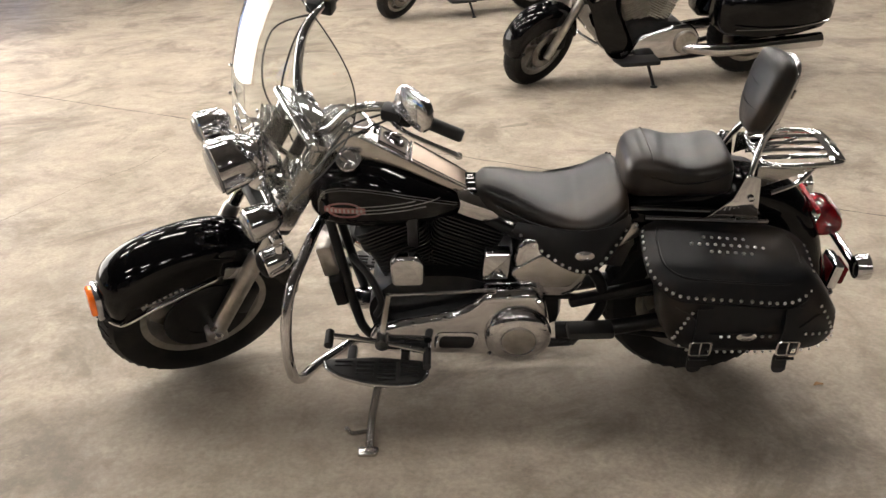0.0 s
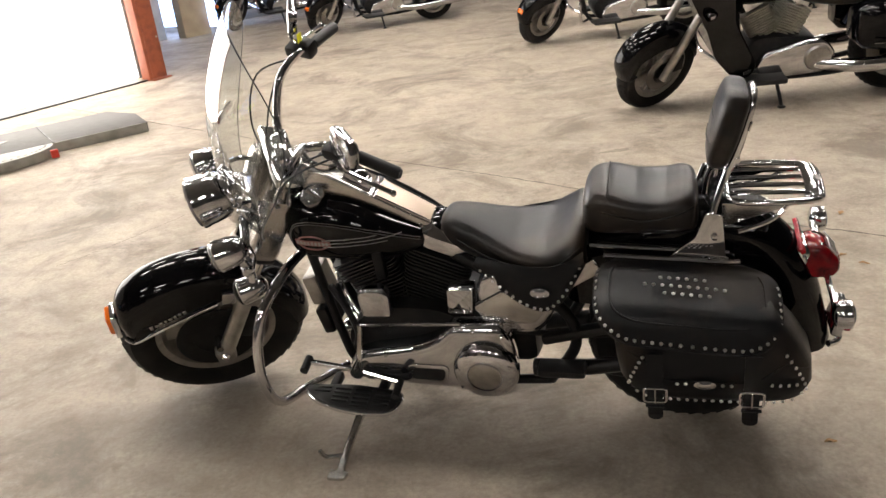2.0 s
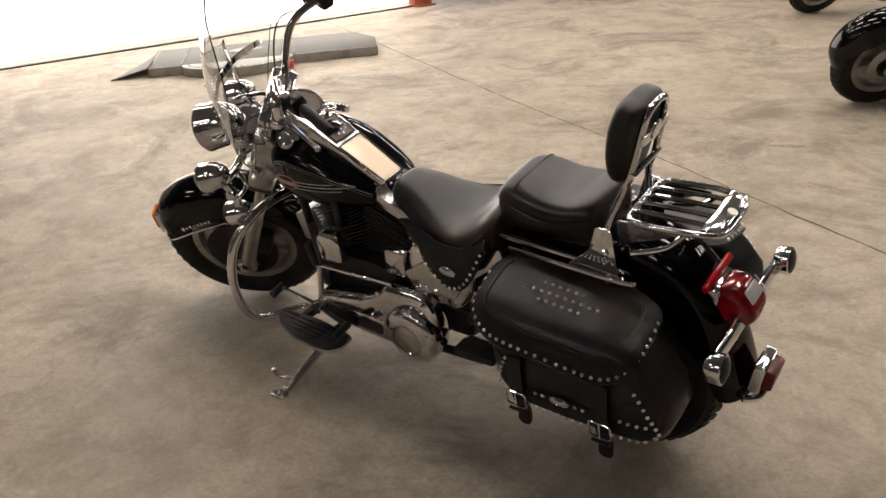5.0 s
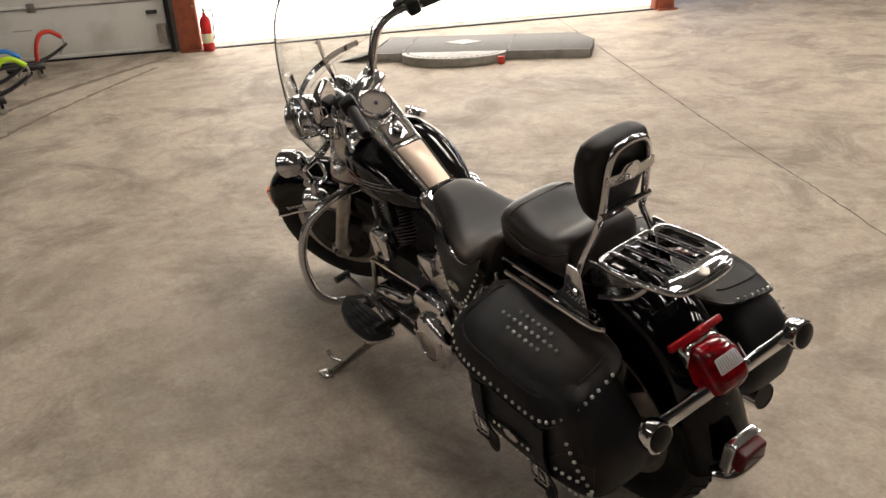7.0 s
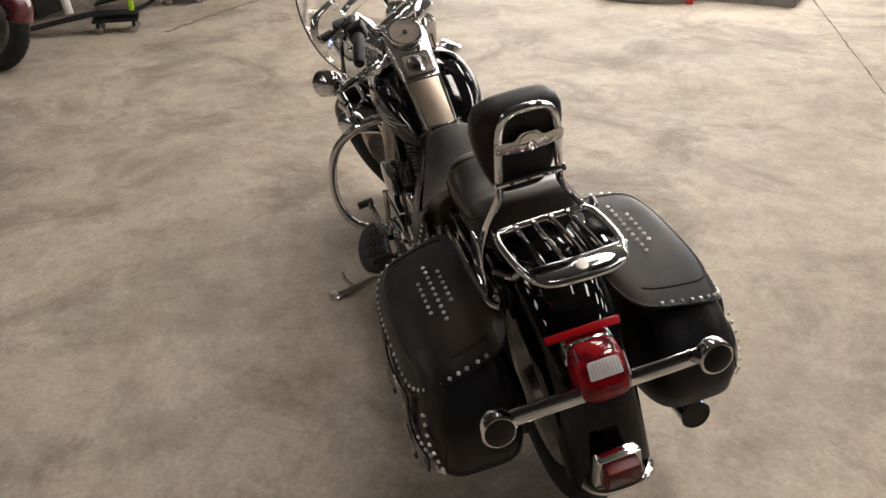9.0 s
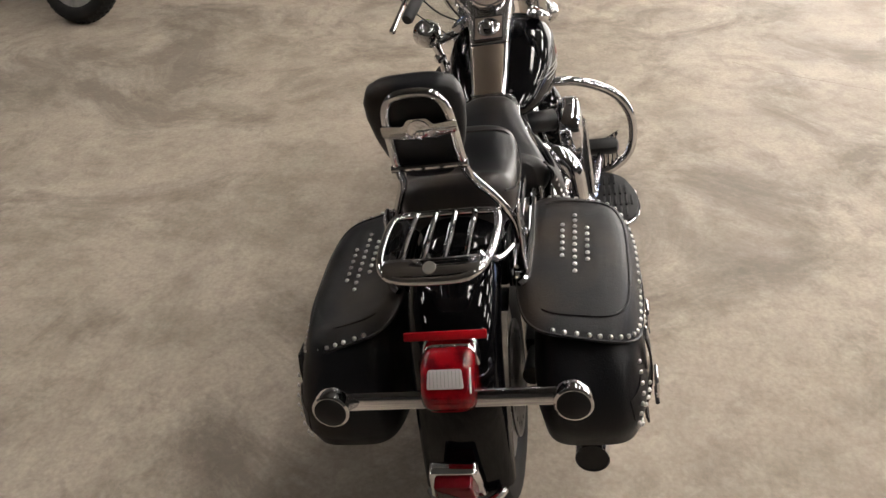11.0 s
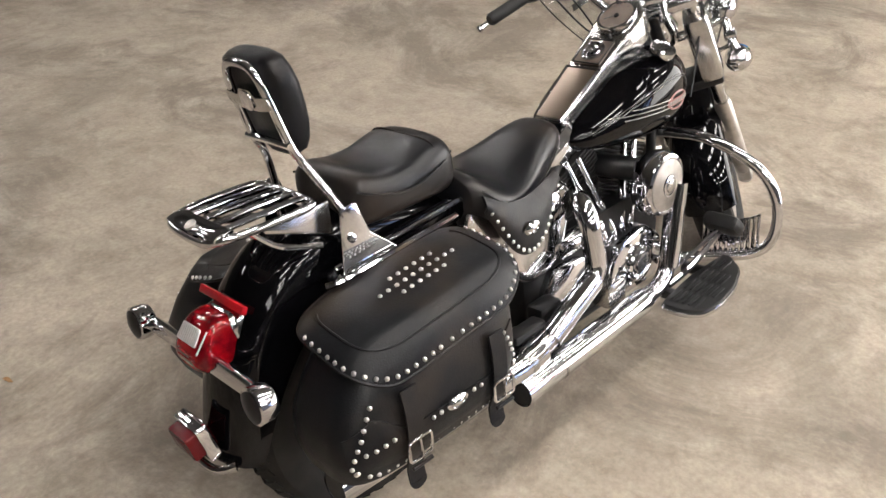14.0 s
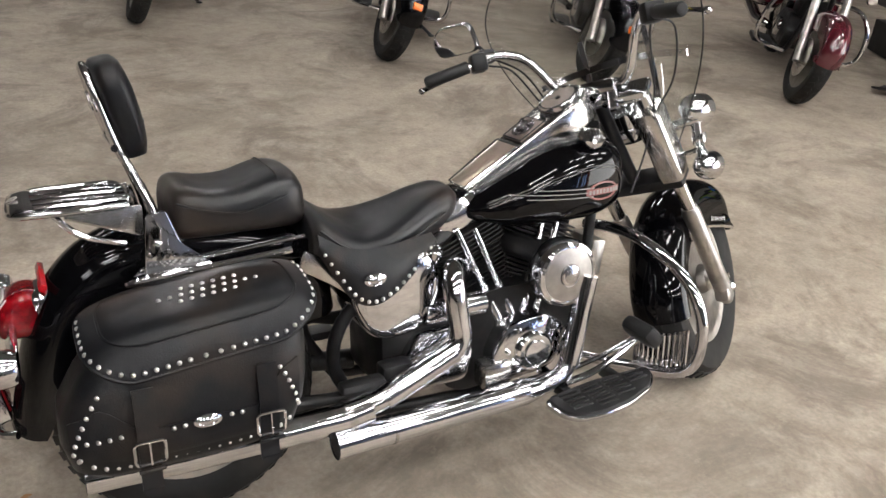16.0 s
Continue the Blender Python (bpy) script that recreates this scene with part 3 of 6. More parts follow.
def wheel(putter, c, r, half, rim, disc_sides, label):
    w = putter("wheel", lathe([(rim - 0.022, -half * 0.66), (rim + 0.004, -half * 0.74), (rim + 0.010, -half * 0.66), (rim - 0.006, -half * 0.55), (rim - 0.02, -half * 0.2), (rim - 0.02, half * 0.2), (rim - 0.006, half * 0.55), (rim + 0.010, half * 0.66), (rim + 0.004, half * 0.74), (rim - 0.022, half * 0.66), (rim - 0.034, half * 0.3), (rim - 0.034, -half * 0.3), (rim - 0.022, -half * 0.66)], 56, Matrix.Translation(c) @ pose(0, 0, 0, 90)), M_ALU, label)
    putter("tyre", tyre_bm(c, r, half, rim), M_RUBBER, "black rubber tyre", w)
    putter("tread", tread_bm(c, r, half), M_RUBBER, "", w)
    for k in range(5):
        a0 = 2 * math.pi * k / 5 + 0.3
        pts = [(0.045 * math.cos(a0 - 0.6), 0.045 * math.sin(a0 - 0.6)), ((rim - 0.025) * math.cos(a0 - 0.33), (rim - 0.025) * math.sin(a0 - 0.33)), ((rim - 0.025) * math.cos(a0 + 0.33), (rim - 0.025) * math.sin(a0 + 0.33)), (0.045 * math.cos(a0 + 0.6), 0.045 * math.sin(a0 + 0.6))]
        putter("spoke", prism(rounded(pts, 0.012, 3), 0.042, Matrix.Translation(c) @ side(0), 0.008), M_ALU, "", w)
    putter("hub", lathe([(0.02, -0.075), (0.042, -0.072), (0.05, -0.05), (0.052, 0.05), (0.042, 0.072), (0.02, 0.075)], 28, Matrix.Translation(c) @ pose(0, 0, 0, 90)), M_ALU, "", w)
    for s in disc_sides:
        putter("brake_disc", lathe([(0.085, -0.0025), (0.145, -0.0025), (0.145, 0.0025), (0.085, 0.0025), (0.085, -0.0025)], 48, Matrix.Translation(c + Vector((0, s * 0.078, 0))) @ pose(0, 0, 0, 90)), M_BLACKMETAL, "", w)
        for k in range(18):
            a = 2 * math.pi * k / 18
            putter("vent_hole", lathe([(0.006, -0.0035), (0.006, 0.0035)], 8, Matrix.Translation(c + Vector((0.115 * math.cos(a), s * 0.078, 0.115 * math.sin(a)))) @ pose(0, 0, 0, 90)), M_BLACKMETAL, "", w)
        putter("disc_carrier", lathe([(0.03, -0.006), (0.092, -0.004), (0.092, 0.004), (0.03, 0.006)], 28, Matrix.Translation(c + Vector((0, s * 0.074, 0))) @ pose(0, 0, 0, 90)), M_BLACKMETAL, "", w)
    return w


wheel(F, AXLE_F, 0.327, 0.068, 0.213, (-1,), "cast aluminium front wheel with slotted spokes")
wheel(P, AXLE_R, 0.318, 0.070, 0.213, (1,), "cast aluminium rear wheel")


def fender_bm(line, half, depth, t=0.004, crown=0.04):
    """A mudguard: an arched section swept along a side outline; depth gives each point's skirt."""
    n = len(line)
    rows = []
    for i in range(n):
        p = Vector(line[i])
        d = (Vector(line[min(i + 1, n - 1)]) - Vector(line[max(i - 1, 0)])).normalized()
        inw = Vector((-d.y, d.x))
        dep = depth[i]
        sec = []
        for k in range(21):
            u = -1 + 2 * k / 20
            w = abs(u)
            if w < 0.6:
                a = w / 0.6 * math.pi / 2
                y, q = half * math.sin(a), crown * (1 - math.cos(a))
            else:
                y, q = half, crown + (dep - crown) * (w - 0.6) / 0.4
            sec.append(Vector((p.x + inw.x * q, math.copysign(y, u), p.y + inw.y * q)))
        rows.append(sec)
    return thick(strip(rows), t)


def resample(pts, n):
    return [(v.x, v.y) for v in [q for q in catmull([(a, b, 0) for a, b in pts], n)]]


# front mudguard
ff = resample([(-1.975, 0.505), (-1.970, 0.588), (-1.925, 0.660), (-1.82, 0.706), (-1.69, 0.715), (-1.56, 0.69), (-1.445, 0.615), (-1.37, 0.51), (-1.335, 0.40), (-1.34, 0.31)], 4)
fd = [float(np.interp(i / (len(ff) - 1), [0, 0.12, 0.3, 0.45, 0.55, 0.7, 1.0], [0.03, 0.10, 0.16, 0.16, 0.14, 0.10, 0.06])) for i in range(len(ff))]
ff = [(x, z) for x, z in ff][::-1]
fd = fd[::-1]
front_fender = FM("front_fender", fender_bm(ff, 0.092, fd, 0.004, 0.06), M_PAINT, "glossy black valanced front mudguard")
for s in (-1, 1):
    FM("fender_trim", tube([(-1.968, s * 0.06, 0.500), (-1.93, s * 0.094, 0.504), (-1.82, s * 0.097, 0.530), (-1.62, s * 0.097, 0.562)], 0.006, 8), M_CHROME, "chrome edge strip", front_fender)
    for k, (w, h) in enumerate(((0.012, 0.02), (0.01, 0.012), (0.012, 0.014), (0.008, 0.012), (0.012, 0.012), (0.01, 0.016), (0.012, 0.012), (0.012, 0.018))):
        FM("script_bar", rbox((-1.86 + 0.018 * k, s * 0.0935, 0.549 + 0.003 * k), (w, 0.003, h), 0.001), M_CHROME, "", front_fender)
FM("fender_tip", prism(rounded([(-0.05, -0.055), (0.05, -0.055), (0.042, 0.05), (-0.042, 0.05)], 0.015), 0.022, Matrix.Translation((-1.978, 0, 0.550)) @ pose(0, 0, 0, 82, 0, -90), 0.006), M_CHROME, "chrome lamp surround", front_fender)
FM("marker_lens", prism(rounded([(-0.04, -0.04), (0.04, -0.04), (0.034, 0.042), (-0.034, 0.042)], 0.014), 0.03, Matrix.Translation((-1.990, 0, 0.555)) @ pose(0, 0, 0, 82, 0, -90), 0.008), M_AMBER, "orange marker lens", front_fender)

# fork
FD = Vector((math.sin(RAKE), 0, math.cos(RAKE)))


def on_fork(y, h):
    """A point on a fork leg, h metres up from the axle."""
    return Vector((-1.668, y, 0.30)) + FD * h


for s in (-1, 1):
    leg = F("fork_leg", tube([on_fork(s * 0.118, -0.05), on_fork(s * 0.118, 0.0), on_fork(s * 0.118, 0.34), on_fork(s * 0.118, 0.36)], [0.020, 0.029, 0.029, 0.024], 20, 3, smooth=False), M_ALU, "satin aluminium fork slider")
    F("fork_tube", tube([on_fork(s * 0.118, 0.34), on_fork(s * 0.118, 0.80)], 0.021, 16, 1), M_DULLCHROME, "", leg)
    shroud_m = Matrix.Translation(on_fork(s * 0.118, 0.0)) @ Matrix.Rotation(RAKE, 4, "Y")
    F("fork_shroud", loft([[shroud_m @ v for v in oval(0, 0, a, b, z, 4.5, 32)] for a, b, z in ((0.038, 0.028, 0.485), (0.047, 0.036, 0.495), (0.050, 0.039, 0.52), (0.050, 0.039, 0.715), (0.044, 0.033, 0.735))]), M_DULLCHROME, "broad chrome upper fork cover", leg)
    F("axle_nut", lathe([(0.016, 0), (0.016, 0.012), (0.009, 0.02)], 6, aim((-1.672, s * 0.14, 0.305), (0, s, 0))), M_CHROME, "", leg)
    F("axle_clamp", rbox(on_fork(s * 0.118, -0.01), (0.07, 0.05, 0.06), 0.012), M_ALU, "", leg)
F("axle", tube([AXLE_F + Vector((0, -0.14, 0)), AXLE_F + Vector((0, 0.14, 0))], 0.012, 12, 1), M_DULLCHROME)
F("brake_caliper", rbox((-1.56, -0.10, 0.40), (0.085, 0.05, 0.12), 0.014, pose(0, 0, 0, 0, 30)), M_BLACKMETAL, "black front brake caliper")
F("fender_bracket", rbox((-1.55, 0.098, 0.53), (0.10, 0.012, 0.05), 0.004, pose(0, 0, 0, 0, 20)), M_CHROME)
F("fender_bracket", rbox((-1.55, -0.098, 0.53), (0.10, 0.012, 0.05), 0.004, pose(0, 0, 0, 0, 20)), M_CHROME)
F("lower_clamp", rbox(on_fork(0, 0.485), (0.09, 0.30, 0.04), 0.012, pose(0, 0, 0, 0, 32)), M_BLACKMETAL)
F("upper_clamp", rbox(on_fork(0, 0.80), (0.09, 0.29, 0.03), 0.012, pose(0, 0, 0, 0, 32)), M_CHROME)
F("steering_stem", tube([on_fork(0, 0.50) + Vector((0.035, 0, 0)), on_fork(0, 0.78) + Vector((0.035, 0, 0))], 0.02, 16, 1), M_BLACKMETAL)

# lamps
FWD = Vector((-1, 0, -0.08)).normalized()


def bullet(name, c, r, length, label, lens, parent=None):
    prof = [(0.004, length), (r * 0.34, length * 0.96), (r * 0.62, length * 0.84), (r * 0.84, length * 0.62), (r * 0.96, length * 0.36), (r, length * 0.12), (r, 0.0), (r * 1.04, -0.012), (r * 1.04, -0.022), (r * 0.95, -0.026)]
    ob = FL(name, lathe(prof[::-1], 36, aim(c, -FWD)), M_CHROME, label, parent)
    FL("lens", lathe([(r * 0.94, 0.0), (r * 0.93, 0.008), (r * 0.6, 0.017), (0.002, 0.021)], 32, aim(Vector(c) + FWD * 0.024, FWD)), lens, "clear glass lens" if lens is M_LAMPGLASS else "smoked lens", ob)
    return ob


bullet("headlamp", (-1.488, -0.012, 0.934), 0.080, 0.132, "large chrome headlamp", M_LAMPGLASS)
for s in (-1, 1):
    bullet("spot_lamp", (-1.468, s * 0.215, 0.886), 0.049, 0.076, "chrome passing lamp beside the headlamp", M_LAMPGLASS)
    sig = bullet("turn_signal", (-1.45, s * 0.228, 0.716), 0.042, 0.066, "small chrome turn signal below the passing lamp", M_SMOKED)
    FL("stalk", tube([(-1.425, s * 0.226, 0.745), (-1.420, s * 0.220, 0.79), (-1.432, s * 0.215, 0.850)], [0.020, 0.013, 0.017], 14), M_CHROME, "", sig)
    FL("knuckle", lathe([(0.004, -0.022), (0.017, -0.018), (0.020, 0.0), (0.017, 0.018), (0.004, 0.022)], 18, aim((-1.425, s * 0.222, 0.800), (0, 1, 0))), M_CHROME, "", sig)
    FL("clamp_loop", tube([(-1.405, s * 0.150, 0.850), (-1.400, s * 0.155, 0.775), (-1.415, s * 0.205, 0.768), (-1.428, s * 0.218, 0.792)], 0.007, 10), M_CHROME, "", sig)
FL("lamp_bar", tube([(-1.43, -0.235, 0.862), (-1.40, -0.14, 0.85), (-1.395, 0, 0.845), (-1.40, 0.14, 0.85), (-1.43, 0.235, 0.862)], 0.015, 12), M_CHROME, "chrome passing lamp bracket")
FL("nacelle", loft([oval(0, 0, 0.040, 0.070, 0.0, 3), oval(0, 0, 0.050, 0.080, 0.05, 3), oval(0, 0, 0.040, 0.066, 0.10, 3)]), M_CHROME, "chrome fork nacelle panel").data.transform(M_LAMPS @ Matrix.Translation((-1.405, 0, 0.845)) @ pose(0, 0, 0, 0, 32) @ M_LAMPS.inverted())

# handlebar, controls, mirrors
bar = FB("handlebar", tube([(-0.955, -0.375, 1.165), (-1.04, -0.285, 1.185), (-1.10, -0.235, 1.205), (-1.175, -0.175, 1.175), (-1.225, -0.115, 1.075), (-1.235, -0.06, 1.045), (-1.235, 0, 1.04), (-1.235, 0.06, 1.045), (-1.225, 0.115, 1.075), (-1.175, 0.175, 1.175), (-1.10, 0.235, 1.205), (-1.04, 0.285, 1.185), (-0.955, 0.375, 1.165)], 0.0135, 14, 5), M_CHROME, "chrome pulled-back handlebar")
for s in (-1, 1):
    g = FB("grip", tube([(-1.035, s * 0.29, 1.186), (-0.95, s * 0.38, 1.164), (-0.945, s * 0.385, 1.163)], [0.018, 0.0185, 0.014], 16, 1, smooth=False), M_GRIP, "black rubber grip", bar)
    FB("switch_housing", rbox((-1.06, s * 0.268, 1.192), (0.05, 0.055, 0.055), 0.012, pose(0, 0, 0, 0, 0, s * 45)), M_BLACKMETAL, "black switch housing", bar)
    FB("reservoir", rbox((-1.098, s * 0.262, 1.208), (0.055, 0.045, 0.04), 0.010, pose(0, 0, 0, 0, 0, s * 45)), M_DARKPLASTIC, "black master cylinder", bar)
    FB("lever", tube([(-1.105, s * 0.275, 1.195), (-1.09, s * 0.32, 1.185), (-1.03, s * 0.385, 1.165), (-0.985, s * 0.43, 1.150)], [0.008, 0.007, 0.006, 0.008], 10), M_CHROME, "chrome hand lever", bar)
    FB("lever_tip", ball((-0.983, s * 0.432, 1.149), 0.010), M_CHROME, "", bar)
    mir = FB("mirror", tube([(-1.09, s * 0.262, 1.225), (-1.098, s * 0.285, 1.245), (-1.075, s * 0.325, 1.265)], 0.006, 10), M_CHROME, "chrome mirror on a short stem")
    un_steer = M_STEER.to_3x3().inverted()
    g, nz = un_steer @ Vector((0.62, -0.70, -0.25)).normalized(), un_steer @ Vector((0.75, 0.5, -0.12))
    g, nz = Vector((g.x, -s * g.y, g.z)), Vector((nz.x, -s * nz.y, nz.z))
    nz = (nz - g * nz.dot(g)).normalized()
    sx = g.cross(nz)
    mm = Matrix(((sx.x, g.x, nz.x, -1.060), (sx.y, g.y, nz.y, s * 0.335), (sx.z, g.z, nz.z, 1.272), (0, 0, 0, 1)))
    shell = rounded([(-0.046, -0.070), (0.044, -0.060), (0.046, 0.050), (0.0, 0.078), (-0.044, 0.060)], 0.028)
    FB("shell", prism(shell, 0.026, mm @ Matrix.Translation((0, 0, -0.014)), 0.010), M_CHROME, "", mir)
    FB("glass", prism([(a * 0.88, b * 0.88) for a, b in shell], 0.004, mm @ Matrix.Translation((0, 0, 0.0005)), 0), M_MIRROR, "mirror glass", mir)
    FB("riser", tube([(-1.225, s * 0.05, 0.985), (-1.235, s * 0.05, 1.045)], 0.018, 12, 1), M_CHROME, "", bar)
    FB("cable", tube([(-1.11, s * 0.25, 1.20), (-1.20, s * 0.20, 1.14), (-1.27, s * 0.16, 1.0), (-1.27, s * 0.11, 0.86), (-1.22, s * 0.06, 0.74)], 0.003, 8), M_DARKPLASTIC, "black control cable", bar)
    FB("cable", tube([(-1.10, s * 0.255, 1.18), (-1.24, s * 0.26, 1.16), (-1.31, s * 0.20, 1.02), (-1.28, s * 0.08, 0.90)], 0.003, 8), M_DARKPLASTIC, "black control cable", bar)
FB("bar_clamp", rbox((-1.235, 0, 1.052), (0.055, 0.14, 0.04), 0.010), M_CHROME, "chrome handlebar clamp", bar)
FB("tag", rbox((-1.075, 0.268, 1.225), (0.03, 0.004, 0.05), 0.001, pose(0, 0, 0, 0, 20, 60)), M_YELLOW, "small yellow paper tag", bar)


# windscreen
def shield_at(y, z):
    """A point of the bowed screen, y across from its middle, z the height."""
    h = z - 1.1
    return Vector((-1.428 + 0.185 * h + 0.80 * h * h + 1.5 * y * y, y, z))


def shield_point(u, z):
    """u runs -1..1 across, z is the height."""
    low = 0.150 + 0.182 * math.sin(min(max((z - 0.79) / 0.43, 0), 1) * math.pi / 2) ** 1.15
    half = low if z < 1.22 else 0.332 * math.sqrt(max(1 - ((z - 1.22) / 0.2435) ** 2.1, 0.004))
    return shield_at(u * half, z)


def flat_strap(name, line, wide, label):
    """A thin flat metal strap along a line; wide is its half width as a vector."""
    w = Vector(wide)
    return F(name, thick(strip([[p - w, p + w] for p in catmull(line, 4)]), 0.004), M_CHROME, label, shield)


rows = []
for i in range(30):
    z = 1.045 + (1.463 - 1.045) * (1 - (1 - i / 29) ** 1.5)
    rows.append([shield_point(-1 + k / 14, z) for k in range(29)])
shield = F("windscreen", thick(strip(rows), 0.0035), M_GLASS, "clear acrylic windscreen with chrome mounts", angle=60)
shield.visible_shadow = False
for s in (-1, 1):
    rows = []
    for i in range(8):
        z = 0.79 + (1.045 - 0.79) * i / 7
        rows.append([shield_point(s * (0.58 - 0.12 * i / 7 + (0.42 + 0.12 * i / 7) * k / 8), z) for k in range(9)])
    wing = F("lower_wing", thick(strip(rows), 0.0035), M_GLASS, "clear lower wing", shield)
    wing.visible_shadow = False
    edge = [shield_point(s, 0.80 + 0.662 * i / 24) + Vector((0.001, 0, 0)) for i in range(25)]
    F("edge_bead", tube(edge, 0.0019, 8, 2), M_DARKPLASTIC, "dark edge bead", shield)
    flat_strap("mount_strap", [shield_at(s * 0.105, z) + Vector((0.008, 0, 0)) for z in (0.90, 0.97, 1.04, 1.11, 1.17)], (0, 0.009, 0), "chrome mounting strap")
    F("side_brace", tube([shield_at(s * 0.115, 0.93) + Vector((0.012, 0, 0)), (-1.36, s * 0.135, 0.91), (-1.30, s * 0.135, 0.86)], 0.008, 10), M_CHROME, "chrome brace", shield)
    for z in (0.93, 1.06, 1.155):
        F("screw", lathe([(0.006, 0), (0.006, 0.003), (0.003, 0.006)], 10, aim(shield_at(s * 0.105, z) + Vector((-0.002, 0, 0)), (-1, 0, 0.3))), M_CHROME, "", shield)
flat_strap("cross_strap", [shield_at(y, 1.085 - 0.55 * y * y) + Vector((0.010, 0, 0)) for y in np.linspace(-0.24, 0.24, 9)], (0, 0, 0.010), "flat metal cross strap")

# frame
for s in (-1, 1):
    P("frame_downtube", tube([(-1.235, s * 0.030, 0.80), (-1.22, s * 0.050, 0.72), (-1.16, s * 0.085, 0.36), (-1.12, s * 0.10, 0.24), (-1.02, s * 0.11, 0.195), (-0.75, s * 0.12, 0.19), (-0.45, s * 0.13, 0.21)], 0.016, 14), M_BLACKMETAL, "black frame tube")
    P("swingarm", tube([(-0.50, s * 0.12, 0.25), (-0.30, s * 0.13, 0.27), (-0.015, s * 0.115, 0.315)], [0.030, 0.026, 0.024], 12), M_BLACKMETAL, "black swingarm")
    P("upper_frame", tube([(-0.78, s * 0.05, 0.68), (-0.58, s * 0.12, 0.60), (-0.40, s * 0.13, 0.50), (-0.36, s * 0.13, 0.36), (-0.45, s * 0.13, 0.21)], 0.018, 12), M_BLACKMETAL)
P("backbone", tube([(-1.24, 0, 0.86), (-1.0, 0, 0.74), (-0.75, 0, 0.70), (-0.60, 0, 0.66)], 0.028, 12), M_BLACKMETAL)
P("neck", tube([(-1.225, 0, 0.885), (-1.285, 0, 0.775)], 0.032, 20, 1), M_BLACKMETAL)
P("oil_cooler", rbox((-1.205, -0.02, 0.40), (0.04, 0.16, 0.10), 0.008, pose(0, 0, 0, 0, -10)), M_BLACKMETAL)
P("regulator", rbox((-1.235, 0.0, 0.50), (0.05, 0.13, 0.11), 0.008, pose(0, 0, 0, 0, -10)), M_ALU, "finned regulator box")

# engine
CRANK = Vector((-0.90, 0, 0.33))
P("crankcase", loft([[Vector((x, y, z)) for x, z in rounded([(-1.08, 0.24), (-0.70, 0.215), (-0.62, 0.30), (-0.66, 0.44), (-0.80, 0.50), (-1.0, 0.50), (-1.11, 0.40)], 0.05)] for y in (-0.15, -0.10, 0.10, 0.15)]), M_BLACKMETAL, "black engine crankcase")
for sgn, nm in ((-1, "front"), (1, "rear")):
    ax = Vector((sgn * math.sin(radians(22.5)), 0, math.cos(radians(22.5))))
    cyl = P("cylinder", lathe([(0.060, 0.12), (0.060, 0.345)], 24, aim(CRANK, ax)), M_BLACKMETAL, "black finned engine cylinder")
    turn = aim(CRANK, ax)
    for k in range(17):
        h = 0.150 + 0.0125 * k
        w = 0.085 if k < 11 else 0.094
        out = rounded([(-w * 1.05, -w * 1.18), (w * 1.05, -w * 1.18), (w * 1.05, w * 1.18), (-w * 1.05, w * 1.18)], 0.035, 4)
        P("fin", prism(out, 0.0045, turn @ Matrix.Translation((0, 0, h)), 0), M_FIN, "", cyl)
    rb = P("rocker_box", loft([oval(0, 0, 0.088, 0.098, 0.362, 4), oval(0, 0, 0.092, 0.102, 0.375, 4), oval(0, 0, 0.088, 0.098, 0.41, 4), oval(0, 0, 0.066, 0.076, 0.432, 4)]), M_CHROME, "chrome rocker box")
    rb.data.transform(turn)
    for y in (-0.085, 0.085):
        for x in (-0.06, 0.06):
            P("bolt", lathe([(0.008, 0), (0.008, 0.008), (0.004, 0.011)], 6, turn @ Matrix.Translation((x, y, 0.415))), M_CHROME, "", rb)
    for q in (-0.020, 0.024):
        foot = CRANK + Vector((sgn * 0.035 + q, 0.150, 0.075))
        head = CRANK + ax * 0.36 + Vector((q * 1.2, 0.094, 0))
        P("pushrod_tube", tube([foot, foot.lerp(head, 0.4), foot.lerp(head, 0.42), head], [0.013, 0.013, 0.010, 0.010], 12, 1, smooth=False), M_CHROME, "chrome pushrod tube")
    P("tappet_block", rbox(CRANK + Vector((sgn * 0.04, 0.150, 0.065)), (0.07, 0.035, 0.04), 0.008), M_CHROME)

# right-hand engine side
aim_r = lambda x, z, y: aim((x, y, z), (0, 1, 0))
P("cam_cover", prism(rounded([(-1.03, 0.24), (-0.83, 0.235), (-0.78, 0.31), (-0.83, 0.41), (-0.96, 0.43), (-1.05, 0.36)], 0.04), 0.07, side(0.175), 0.012), M_CHROME, "chrome cam cover")
P("ignition_cover", lathe([(0.056, 0), (0.056, 0.014), (0.05, 0.02), (0.036, 0.020), (0.034, 0.026), (0.0, 0.028)], 32, aim_r(-0.915, 0.325, 0.208)), M_CHROME, "round chrome ignition cover")
for k in range(7):
    a = 2 * math.pi * k / 7
    P("cover_bolt", lathe([(0.007, 0), (0.007, 0.008), (0.003, 0.01)], 6, aim_r(-0.92 + 0.088 * math.cos(a), 0.335 + 0.078 * math.sin(a), 0.212)), M_CHROME)
P("oil_pump", rbox((-0.80, 0.19, 0.275), (0.09, 0.07, 0.08), 0.014), M_DULLCHROME)
P("oil_filter", lathe([(0.030, 0), (0.038, 0.01), (0.038, 0.09), (0.028, 0.10)], 24, aim((-1.10, 0.03, 0.29), (-1, 0, -0.15))), M_CHROME, "chrome oil filter")
